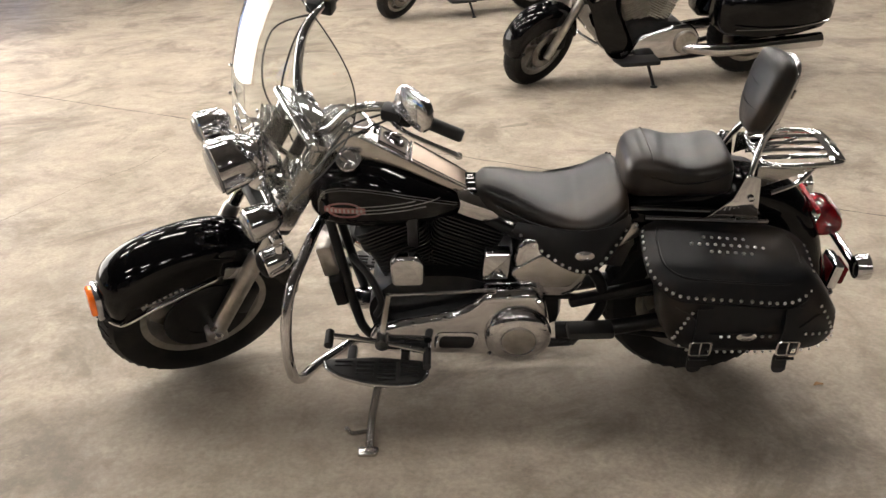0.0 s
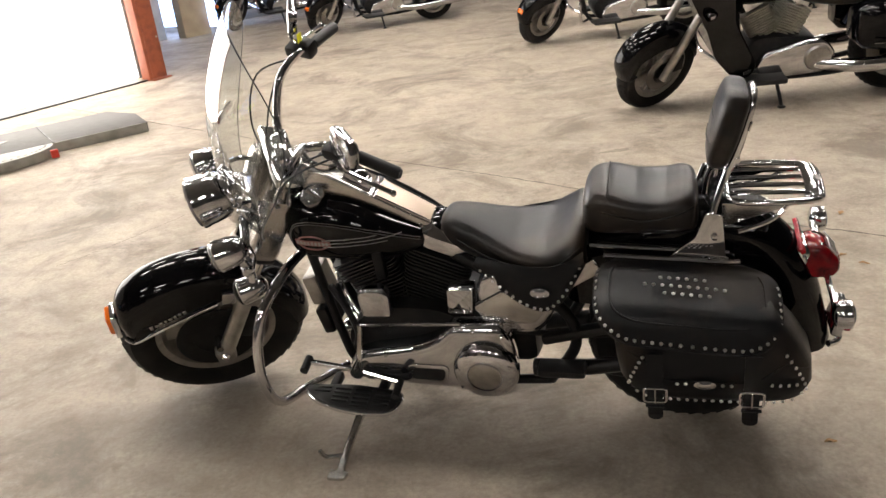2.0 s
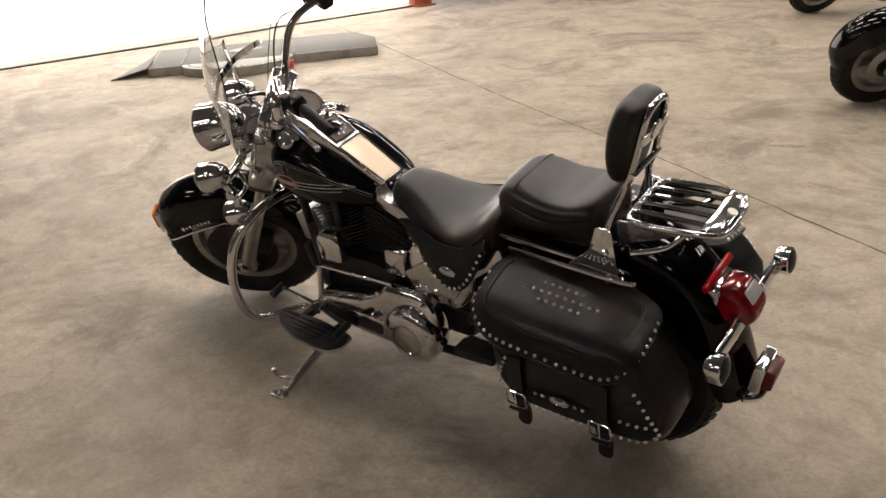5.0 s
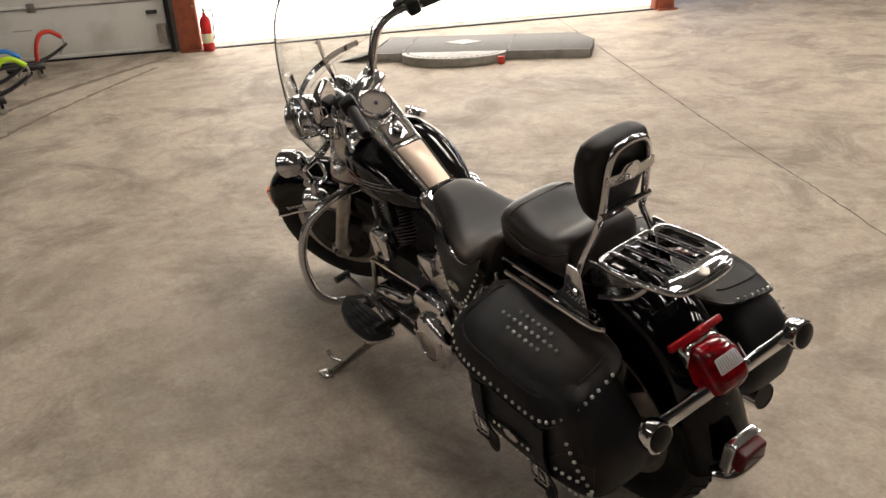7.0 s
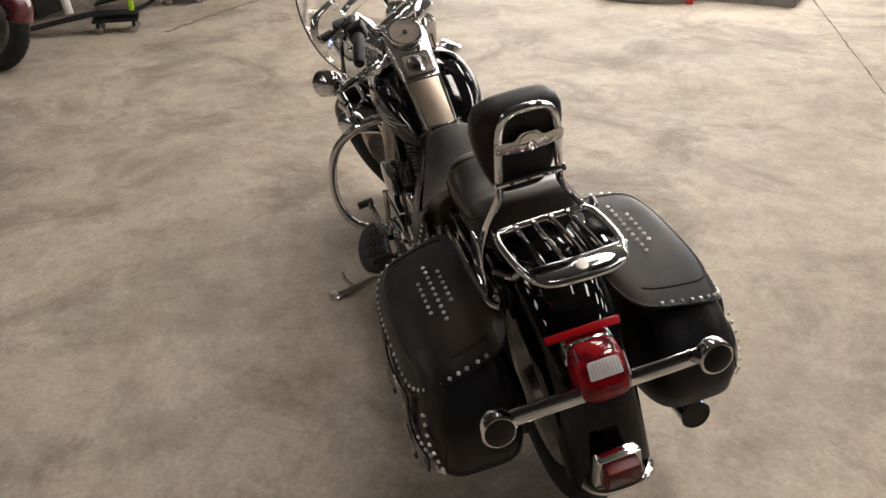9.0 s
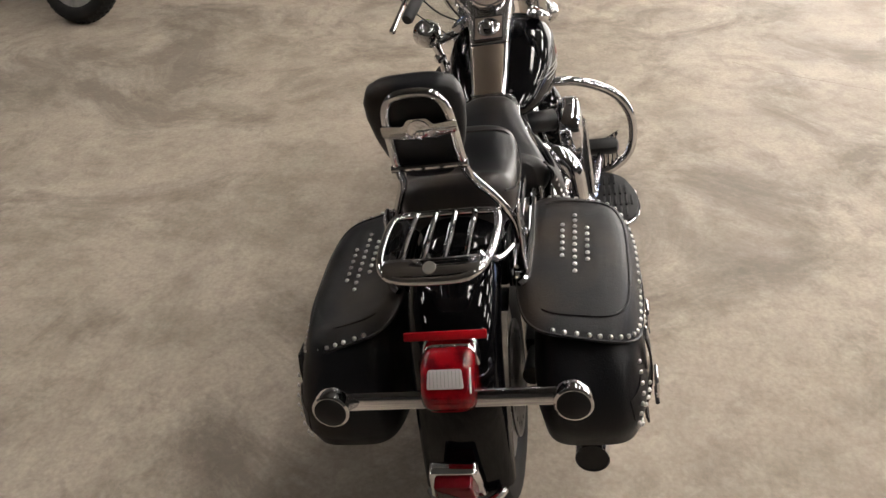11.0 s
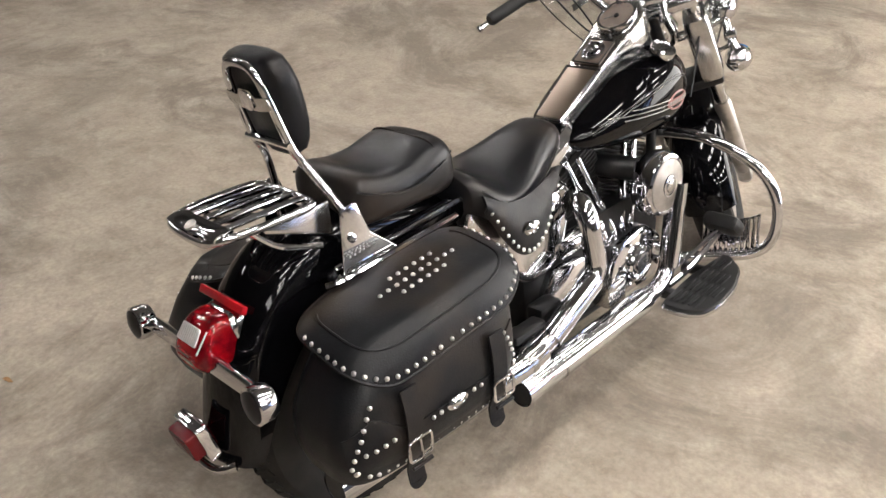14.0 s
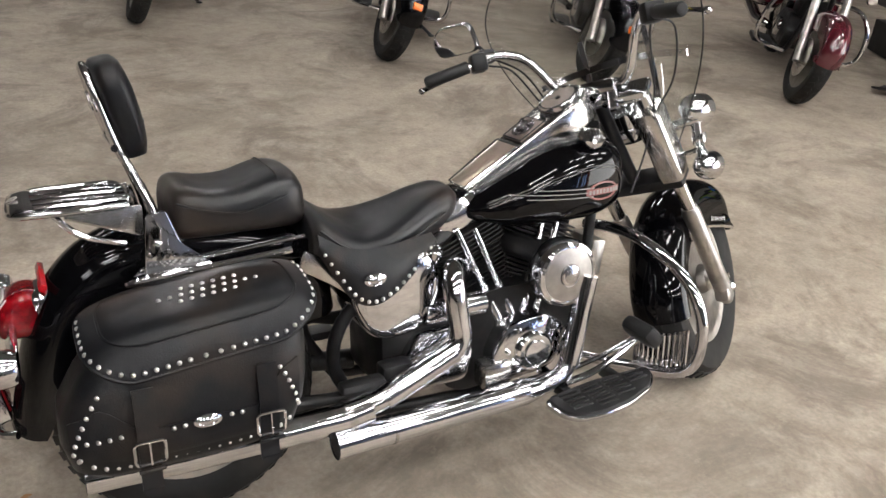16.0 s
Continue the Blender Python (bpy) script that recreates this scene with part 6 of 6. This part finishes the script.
    front = [(-0.150, 0.526), (-0.160, 0.508), (-0.168, 0.490), (-0.175, 0.471), (-0.182, 0.452), (-0.186, 0.432)]
    row = [(0.244, 0.446), (0.223, 0.447), (0.202, 0.449), (0.181, 0.451), (-0.060, 0.447), (-0.038, 0.448), (0.058, 0.446), (0.080, 0.446)]
    for x, z in rear + front + row:
        p = face(x, z, 0.008)
        shared("stud", stud, body, aim(p, (0.9 * (abs(x) > 0.18) * math.copysign(1, x), s, 0)))
    P("concho", lathe([(0.030, 0), (0.029, 0.003), (0.020, 0.006), (0.018, 0.005), (0.010, 0.008), (0, 0.009)], 28, Matrix.Translation(face(0.012, 0.447, 0.008)) @ Matrix.Diagonal((1, 1, 0.5, 1)) @ aim((0, 0, 0), (0, s, 0))), M_CHROME, "oval metal concho", body)
    for x in (-0.118, 0.132):
        line = [face(x, 0.545, 0.016), face(x, 0.50, 0.016), face(x, 0.44, 0.015), face(x, 0.39, 0.016), face(x, 0.371, 0.020) + Vector((0, 0, -0.02)), face(x, 0.371, 0.024) + Vector((0, 0, -0.055))]
        line = catmull(line, 4)
        half = 0.021
        stp = P("strap", thick(strip([[p + Vector((d, 0, 0)) for d in (-half, -half * 0.5, half * 0.5, half)] for p in line]), 0.005), M_LEATHER, "leather closing strap", body, 60)
        P("strap_tip", prism([(half * math.cos(a), -0.018 * math.sin(a)) for a in np.linspace(0, math.pi, 13)], 0.005, Matrix.Translation(line[-1] + Vector((0, -s * 0.001, 0.0005))) @ side(0), 0), M_LEATHER, "", stp)
        c = face(x, 0.412, 0.024)
        loop = [(c.x + dx, c.y + s * 0.002, c.z + dz) for dx, dz in rounded([(-0.030, -0.024), (0.030, -0.024), (0.030, 0.024), (-0.030, 0.024)], 0.010, 4)]
        P("buckle", tube(loop, 0.0036, 8, 1, smooth=False, closed=True), M_CHROME, "chrome strap buckle", stp)
        P("buckle_pin", tube([(c.x, c.y + s * 0.004, c.z + 0.024), (c.x, c.y + s * 0.006, c.z - 0.026)], 0.0025, 6, 1), M_CHROME, "", stp)
        P("keeper", tube([(c.x - 0.026, c.y + s * 0.001, c.z - 0.040), (c.x + 0.026, c.y + s * 0.001, c.z - 0.040)], 0.005, 8, 1), M_LEATHER, "", stp)


bag(-1)
bag(1)


# ---- other machines in the hall ----
def tourer(name, m, paint, label, fairing, marker=None, windscreen=False, turned=34):
    """A parked touring machine; x to the rear from under the front axle at -1.66, y to its right."""
    t = thing(name, m, label, "motorcycle", "other parked motorcycles")
    sm = Matrix.Translation((-1.62, 0, 0.3)) @ Matrix.Rotation(radians(turned), 4, Vector((0.5, 0, 0.866))) @ Matrix.Translation((1.62, 0, -0.3))

    def Q(nm, bm, material, lab="", parent=None, steer=False, angle=35):
        return part(nm, bm, material, parent or t, lab, sm if steer else None, angle)

    for c, st in ((Vector((-1.66, 0, 0.315)), True), (Vector((0, 0, 0.315)), False)):
        w = Q("wheel", lathe([(0.185, -0.045), (0.222, -0.05), (0.226, -0.042), (0.205, -0.02), (0.205, 0.02), (0.226, 0.042), (0.222, 0.05), (0.185, 0.045), (0.185, -0.045)], 40, Matrix.Translation(c) @ pose(0, 0, 0, 90)), M_ALU, "cast wheel", None, st)
        Q("tyre", tyre_bm(c, 0.318, 0.066, 0.215), M_RUBBER, "", w, st)
        Q("tread", tread_bm(c, 0.318, 0.066), M_RUBBER, "", w, st)
        Q("hub", lathe([(0.02, -0.07), (0.045, -0.065), (0.045, 0.065), (0.02, 0.07)], 20, Matrix.Translation(c) @ pose(0, 0, 0, 90)), M_ALU, "", w, st)
        for k in range(5):
            a = 2 * math.pi * k / 5 + 0.6
            for d in (-0.16, 0.16):
                Q("spoke", tube([c + Vector((0.04 * math.cos(a + d * 2), 0, 0.04 * math.sin(a + d * 2))), c + Vector((0.20 * math.cos(a + d), 0, 0.20 * math.sin(a + d)))], [0.013, 0.010], 8, 1), M_ALU, "", w, st)
        for s in (-1, 1):
            Q("brake_disc", lathe([(0.08, -0.0025), (0.14, -0.0025), (0.14, 0.0025), (0.08, 0.0025), (0.08, -0.0025)], 32, Matrix.Translation(c + Vector((0, s * 0.075, 0))) @ pose(0, 0, 0, 90)), M_DULLCHROME, "", w, st)
    fl = resample([(-1.985, 0.345), (-2.01, 0.44), (-1.985, 0.53), (-1.90, 0.625), (-1.76, 0.675), (-1.60, 0.665), (-1.46, 0.60), (-1.37, 0.49), (-1.335, 0.37)], 4)
    fdp = [float(np.interp(i / (len(fl) - 1), [0, 0.2, 0.4, 0.6, 1], [0.03, 0.11, 0.17, 0.16, 0.06])) for i in range(len(fl))]
    fe = Q("front_fender", fender_bm(fl[::-1], 0.088, fdp[::-1], 0.004, 0.055), paint, "glossy front mudguard", None, True)
    if marker:
        Q("marker_lens", rbox((-1.995, 0, 0.50), (0.03, 0.07, 0.05), 0.008, pose(0, 0, 0, 0, 20)), marker, "coloured marker lens", fe, True)
    for s in (-1, 1):
        Q("fork_leg", tube([(-1.68, s * 0.11, 0.28), (-1.48, s * 0.11, 0.64), (-1.30, s * 0.11, 0.96)], [0.030, 0.030, 0.024], 14, 1, smooth=False), M_ALU, "silver fork leg", None, True)
    Q("caliper", rbox((-1.56, -0.10, 0.38), (0.08, 0.05, 0.12), 0.012), M_BLACKMETAL, "", None, True)
    Q("headlamp", lathe([(0.10, 0), (0.105, 0.02), (0.095, 0.09), (0.05, 0.15), (0.0, 0.16)], 28, aim((-1.56, 0, 0.93), (1, 0, 0.1))), M_CHROME, "chrome headlamp", None, True)
    Q("handlebar", tube([(-0.95, -0.42, 1.07), (-1.10, -0.33, 1.12), (-1.25, -0.12, 1.05), (-1.25, 0.12, 1.05), (-1.10, 0.33, 1.12), (-0.95, 0.42, 1.07)], 0.013, 10), M_CHROME, "", None, True)
    for s in (-1, 1):
        Q("grip", tube([(-0.94, s * 0.425, 1.068), (-1.05, s * 0.36, 1.10)], 0.018, 10, 1), M_GRIP, "", None, True)
        Q("signal", lathe([(0.03, 0), (0.036, 0.03), (0.02, 0.07), (0.0, 0.075)], 16, aim((-1.50, s * 0.24, 0.80), (1, 0, 0))), M_CHROME, "", None, True)
    if fairing:
        cow = [[Vector((x, y * (0.75 + 0.25 * math.sin(q)), z)) for x, z in rounded([(-1.50, 1.02), (-1.30, 1.08), (-1.17, 0.95), (-1.15, 0.62), (-1.02, 0.36), (-1.06, 0.27), (-1.17, 0.27), (-1.30, 0.42), (-1.36, 0.62), (-1.48, 0.86)], 0.05)] for y, q in ((-0.30, 0.0), (-0.29, 1.0), (-0.22, 1.57), (0.22, 1.57), (0.29, 1.0), (0.30, 0.0))]
        Q("lower_fairing", loft(cow), paint, "glossy leg-shield fairing", None, False, 60)
        Q("fairing_trim", tube([(-1.09, -0.235, 0.285), (-1.03, -0.235, 0.30), (-0.99, -0.235, 0.29)], 0.012, 8), M_BLACKMETAL)
    for s in (-1, 1):
        Q("frame_tube", tube([(-1.27, s * 0.04, 0.90), (-1.20, s * 0.07, 0.50), (-1.14, s * 0.10, 0.26), (-0.95, s * 0.12, 0.20), (-0.40, s * 0.13, 0.21), (0, s * 0.11, 0.31)], 0.02, 10), M_BLACKMETAL, "black frame tube")
    crank = Vector((-0.86, 0, 0.36))
    Q("crankcase", prism(rounded([(-1.05, 0.24), (-0.55, 0.22), (-0.50, 0.36), (-0.62, 0.48), (-1.0, 0.50), (-1.10, 0.38)], 0.05), 0.30, side(0), 0.02), M_BLACKMETAL, "dark engine case")
    for sgn in (-1, 1):
        ax = Vector((sgn * 0.42, 0, 0.907))
        cy = Q("cylinder", lathe([(0.06, 0.1), (0.06, 0.36)], 18, aim(crank, ax)), M_DULLCHROME, "finned engine cylinder")
        for k in range(12):
            Q("fin", prism(rounded([(-0.095, -0.10), (0.095, -0.10), (0.095, 0.10), (-0.095, 0.10)], 0.03, 3), 0.006, aim(crank, ax) @ Matrix.Translation((0, 0, 0.15 + 0.017 * k)), 0), M_ALU if fairing else M_FIN, "", cy)
        Q("rocker_box", loft([[aim(crank, ax) @ v for v in oval(0, 0, 0.08, 0.09, z, 4, 24)] for z in (0.36, 0.40, 0.42)]), M_CHROME)
    pcv = Q("primary_cover", prism(rounded([(-1.02, 0.28), (-0.96, 0.40), (-0.72, 0.46), (-0.55, 0.47), (-0.47, 0.36), (-0.53, 0.24), (-0.90, 0.22)], 0.05), 0.07, side(-0.18), 0.02, 3), M_CHROME, "chrome primary cover")
    Q("clutch_cover", lathe([(0.088, 0), (0.088, 0.012), (0.078, 0.022), (0.07, 0.018), (0.0, 0.022)], 32, aim((-0.60, -0.212, 0.345), (0, -1, 0))), M_ALU, "round clutch cover", pcv)
    Q("timer_cover", lathe([(0.075, 0), (0.075, 0.02), (0.05, 0.03), (0, 0.03)], 28, aim((-0.88, 0.17, 0.36), (0, 1, 0))), M_CHROME)
    Q("air_cleaner", lathe([(0.09, 0), (0.095, 0.04), (0.07, 0.06), (0, 0.06)], 28, aim((-0.86, 0.15, 0.62), (0, 1, 0))), M_CHROME)
    for s in (-1, 1):
        Q("floorboard", prism(rounded([(-1.15, s * 0.20), (-0.82, s * 0.20), (-0.82, s * 0.36), (-1.12, s * 0.36)] if s > 0 else [(-1.15, -0.20), (-1.12, -0.36), (-0.82, -0.36), (-0.82, -0.20)], 0.03), 0.03, Matrix.Translation((0, 0, 0.25)), 0.006), M_GRIP, "black floorboard")
        Q("muffler", tube([(-0.62, s * 0.20, 0.30), (-0.35, s * 0.27, 0.29), (0.0, s * 0.29, 0.31), (0.42, s * 0.31, 0.34)], [0.03, 0.05, 0.052, 0.056], 18, 4), M_CHROME, "long chrome muffler")
        if s > 0 or not fairing:
            Q("crash_bar", tube([(-1.22, s * 0.06, 0.68), (-1.26, s * 0.28, 0.66), (-1.30, s * 0.38, 0.50), (-1.28, s * 0.36, 0.30), (-1.16, s * 0.12, 0.24)], 0.016, 10), M_CHROME, "chrome crash bar")
        rings = [[Vector((x, s * (0.12 + w * 0.5) + w * 0.5 * cc, z0 + hh * ss)) for cc, ss in [(math.copysign(abs(math.cos(q)) ** 0.55, math.cos(q)), math.copysign(abs(math.sin(q)) ** 0.55, math.sin(q))) for q in np.linspace(0, 2 * math.pi, 29)[:-1]]] for x, w, z0, hh in ((-0.40, 0.14, 0.56, 0.10), (-0.34, 0.20, 0.55, 0.15), (-0.10, 0.24, 0.545, 0.18), (0.20, 0.25, 0.56, 0.175), (0.40, 0.22, 0.57, 0.15), (0.50, 0.14, 0.555, 0.10))]
        bagp = Q("hard_bag", loft(rings), paint, "glossy hard saddlebag", None, False, 50)
        Q("bag_trim", tube([(-0.30, s * 0.37, 0.47), (0.10, s * 0.378, 0.465), (0.44, s * 0.33, 0.49)], 0.006, 8), M_CHROME, "", bagp)
    Q("tank", loft([[Vector((x, w * math.copysign(abs(math.cos(q)) ** 0.75, math.cos(q)), (zt + zb) / 2 + (zt - zb) / 2 * math.copysign(abs(math.sin(q)) ** 0.75, math.sin(q)))) for q in np.linspace(0, 2 * math.pi, 33)[:-1]] for x, w, zb, zt in ((-1.25, 0.07, 0.78, 0.88), (-1.20, 0.14, 0.73, 0.96), (-1.05, 0.17, 0.71, 0.97), (-0.85, 0.15, 0.72, 0.88), (-0.70, 0.09, 0.73, 0.80))]), paint, "glossy fuel tank", None, False, 60)
    Q("seat", seat_loft([(-0.73, 0.05, 0.72, 0.80, 0), (-0.68, 0.11, 0.69, 0.82, 0), (-0.50, 0.16, 0.66, 0.77, 0.01), (-0.36, 0.19, 0.66, 0.80, 0.005), (-0.30, 0.17, 0.68, 0.86, 0), (-0.10, 0.16, 0.70, 0.87, 0.005), (0.10, 0.14, 0.72, 0.87, 0), (0.14, 0.08, 0.75, 0.83, 0)]), M_VINYL, "black seat", None, False, 60)
    rf = resample([(-0.38, 0.50), (-0.30, 0.66), (-0.12, 0.74), (0.10, 0.73), (0.26, 0.63), (0.36, 0.48), (0.40, 0.36)], 3)
    Q("rear_fender", fender_bm(rf[::-1], 0.095, [0.12] * len(rf), 0.004, 0.05), paint, "glossy rear mudguard")
    Q("tail_lamp", rbox((0.37, 0, 0.60), (0.06, 0.13, 0.09), 0.02), M_RED, "red tail lamp")
    Q("side_stand", tube([(-0.84, -0.12, 0.20), (-0.84, -0.22, 0.13), (-0.845, -0.33, 0.064)], [0.014, 0.013, 0.012], 10, 3), M_BLACKMETAL, "black side stand")
    Q("stand_foot", lathe([(0.02, -0.008), (0.028, -0.004), (0.028, 0.004), (0.02, 0.008)], 14, Matrix.Translation((-0.845, -0.335, 0.0605)) @ pose(0, 0, 0, -9)), M_BLACKMETAL)
    if windscreen:
        rows = [[Vector((-1.50 + 0.12 * z + 1.6 * y * y, y, 0.98 + z)) for y in np.linspace(-0.22 + 0.1 * z * z, 0.22 - 0.1 * z * z, 13)] for z in np.linspace(0, 0.45, 8)]
        ws = Q("windscreen", thick(strip(rows), 0.004), M_GLASS, "clear windscreen", None, True)
        ws.visible_shadow = False
    return t


def stand_at(fx, fy, rz, lean=9.0, size=1.0):
    """A pose that puts the front tyre's contact at (fx, fy), the nose along -x turned by rz degrees."""
    m = pose(0, 0, 0, 0, 0, rz) @ pose(0, 0, 0, lean) @ Matrix.Scale(size, 4)
    p = m @ Vector((-1.66, 0, 0))
    return Matrix.Translation((fx - p.x, fy - p.y, 0)) @ m


black = tourer("motorcycle", stand_at(-0.20, 4.09, 9.7, size=1.05), M_PAINT, "glossy black touring motorcycle with leg shields on its side stand", True)
cruiser = tourer("motorcycle", stand_at(-1.50, 7.34, 18), M_PAINT, "black cruiser motorcycle with an orange fender marker", False, M_AMBER, True)
maroon = tourer("motorcycle", stand_at(-4.87, -2.35, 229), M_MAROON, "dark maroon cruiser motorcycle parked in a row", False, None, True, 7)
part("hang_tag", rbox((-1.24, -0.16, 0.80), (0.05, 0.012, 0.13), 0.002, pose(0, 0, 0, 0, 10)), M_YELLOW, maroon, "yellow paper tag")
for fx, fy, rz in ((-4.99, 9.38, 30), (-7.3, 10.9, 38), (-8.7, 11.6, 38)):
    copy_thing(cruiser, stand_at(fx, fy, rz))
row_bike = tourer("motorcycle", stand_at(-0.74, -5.32, 248), M_PAINT, "black cruiser motorcycle parked in a row, nose towards the aisle", False, M_AMBER, True, 18)
for fx, fy, rz in ((-2.30, -3.95, 244), (-3.58, -3.12, 238)):
    copy_thing(row_bike, stand_at(fx, fy, rz))
for fx, fy, rz in ((0.75, 8.6, 14), (-3.5, 12.2, 25)):
    copy_thing(black, stand_at(fx, fy, rz))

setting("column", join(rbox((0, 0, CEIL / 2), (0.50, 0.22, CEIL), 0.01)), M_TAN, "tan painted pier at the next bay", "pillar", pose(-7.75, 10.35, 0, 0, 0, 62))
setting("corner_post", join(rbox((0, 0, 1.6), (0.16, 0.10, 3.2), 0.01)), M_PALE, "pale painted corner guard beside the pier", "post", pose(-8.25, 10.1, 0, 0, 0, 62))


def snowmobile(m, loop_a, loop_b, hood, label):
    """Nose along +x; two skis, each on a small dolly."""
    t = thing("snowmobile", m, label, "snowmobile", "parked snowmobiles")

    def S(name, bm, material, parent, lab=""):
        """A part that turns with the steering."""
        return part(name, bm, material, parent, lab, turned)

    for s in (-1, 1):
        y = s * 0.55
        turned = Matrix.Translation((-0.32, y, 0)) @ Matrix.Rotation(radians(27), 4, "Z") @ Matrix.Translation((0.32, -y, 0))
        ski = []
        for i in range(19):
            f = i / 18
            x = -0.75 + 1.25 * f
            z = 0.025 + 0.11 * min(f / 0.5, 1) + 0.20 * max(f - 0.72, 0) ** 1.6 * 6
            w = 0.075 * (1 - 0.55 * max(f - 0.7, 0) / 0.3)
            ski.append([Vector((x, y - w, z + 0.012)), Vector((x, y - w * 0.5, z)), Vector((x, y, z - 0.008)), Vector((x, y + w * 0.5, z)), Vector((x, y + w, z + 0.012))])
        sk = S("ski", thick(strip(ski), 0.012), M_DARKPLASTIC, t, "black plastic ski")
        S("ski_loop", tube([(0.18, y, 0.16), (0.20, y, 0.30), (0.26, y, 0.42), (0.36, y, 0.44), (0.46, y, 0.37)], 0.022, 12), loop_a if s < 0 else loop_b, sk, "coloured plastic ski loop")
        S("loop_strap", tube([(0.46, y, 0.37), (0.47, y, 0.30), (0.41, y, 0.20)], 0.010, 8), M_SILVER, sk)
        S("spindle", tube([(-0.30, y, 0.16), (-0.34, y * 0.92, 0.45)], 0.034, 10, 1), M_WHITE, sk, "white steering spindle")
        S("suspension_arm", tube([(-0.34, y * 0.9, 0.42), (-0.50, y * 0.35, 0.45)], 0.016, 8, 1), M_BLACKMETAL, sk)
        S("shock", tube([(-0.34, y * 0.85, 0.40), (-0.45, y * 0.45, 0.70)], 0.028, 10, 1), M_REDPLASTIC, sk)
        dolly = S("dolly", rbox((0.05, y, 0.105), (0.36, 0.24, 0.025), 0.006), M_BLACKMETAL, t, "black wheeled ski dolly")
        for dx in (-0.09, 0.19):
            for dy in (-0.09, 0.09):
                S("castor", lathe([(0.028, -0.014), (0.034, -0.010), (0.034, 0.010), (0.028, 0.014)], 16, Matrix.Translation((dx, y + dy, 0.0345)) @ pose(0, 0, 0, 90)), M_ALU, dolly)
                S("fork", rbox((dx, y + dy, 0.075), (0.024, 0.038, 0.05), 0.004), M_BLACKMETAL, dolly)
    hood_rings = [[Vector((x, w * a, z0 + h * b)) for a, b in [(math.copysign(abs(math.cos(q)) ** 0.7, math.cos(q)), math.copysign(abs(math.sin(q)) ** 0.7, math.sin(q))) for q in np.linspace(0, 2 * math.pi, 25)[:-1]]] for x, w, z0, h in ((0.05, 0.10, 0.50, 0.06), (-0.05, 0.24, 0.53, 0.13), (-0.35, 0.36, 0.58, 0.22), (-0.70, 0.34, 0.66, 0.30), (-0.95, 0.22, 0.70, 0.30))]
    hd = part("hood", loft(hood_rings), hood, t, "bright plastic hood", None, 50)
    for s in (-1, 1):
        part("side_panel", rbox((-0.45, s * 0.345, 0.56), (0.46, 0.05, 0.16), 0.03, pose(0, 0, 0, 0, 8)), M_LIME, hd, "lime green side graphic")
    part("belly_pan", rbox((-0.50, 0, 0.40), (0.90, 0.52, 0.12), 0.05), M_DARKPLASTIC, t)
    part("tunnel", rbox((-1.55, 0, 0.52), (1.50, 0.40, 0.22), 0.04), M_BLACKMETAL, t, "black tunnel")
    part("track", loft([[Vector((x, y, z)) for y in (-0.19, 0.19) for z in ((0.02, 0.30) if y < 0 else (0.30, 0.02))] for x in (-2.2, -0.9)]), M_RUBBER, t, "black rubber track")
    part("seat", rbox((-1.40, 0, 0.76), (0.90, 0.30, 0.20), 0.07), M_VINYL, t, "black seat")
    part("handlebar", tube([(-0.95, -0.36, 1.08), (-0.90, 0, 1.04), (-0.95, 0.36, 1.08)], 0.014, 10), M_BLACKMETAL, t)
    part("windshield", thick(strip([[Vector((-0.62 - 0.25 * z, y, 0.92 + z)) for y in np.linspace(-0.24, 0.24, 7)] for z in np.linspace(0, 0.26, 5)]), 0.005), M_DARKPLASTIC, t)
    return t


def sled_at(x, y):
    return pose(x, y, 0, 0, 0, 61)


snowmobile(sled_at(-6.15, -1.40), M_LIME, M_LIME, M_BLUE, "blue and lime snowmobile on ski dollies")
snowmobile(sled_at(-7.60, -0.85), M_BLUE, M_REDPLASTIC, M_DARKPLASTIC, "black snowmobile with red and blue ski loops")
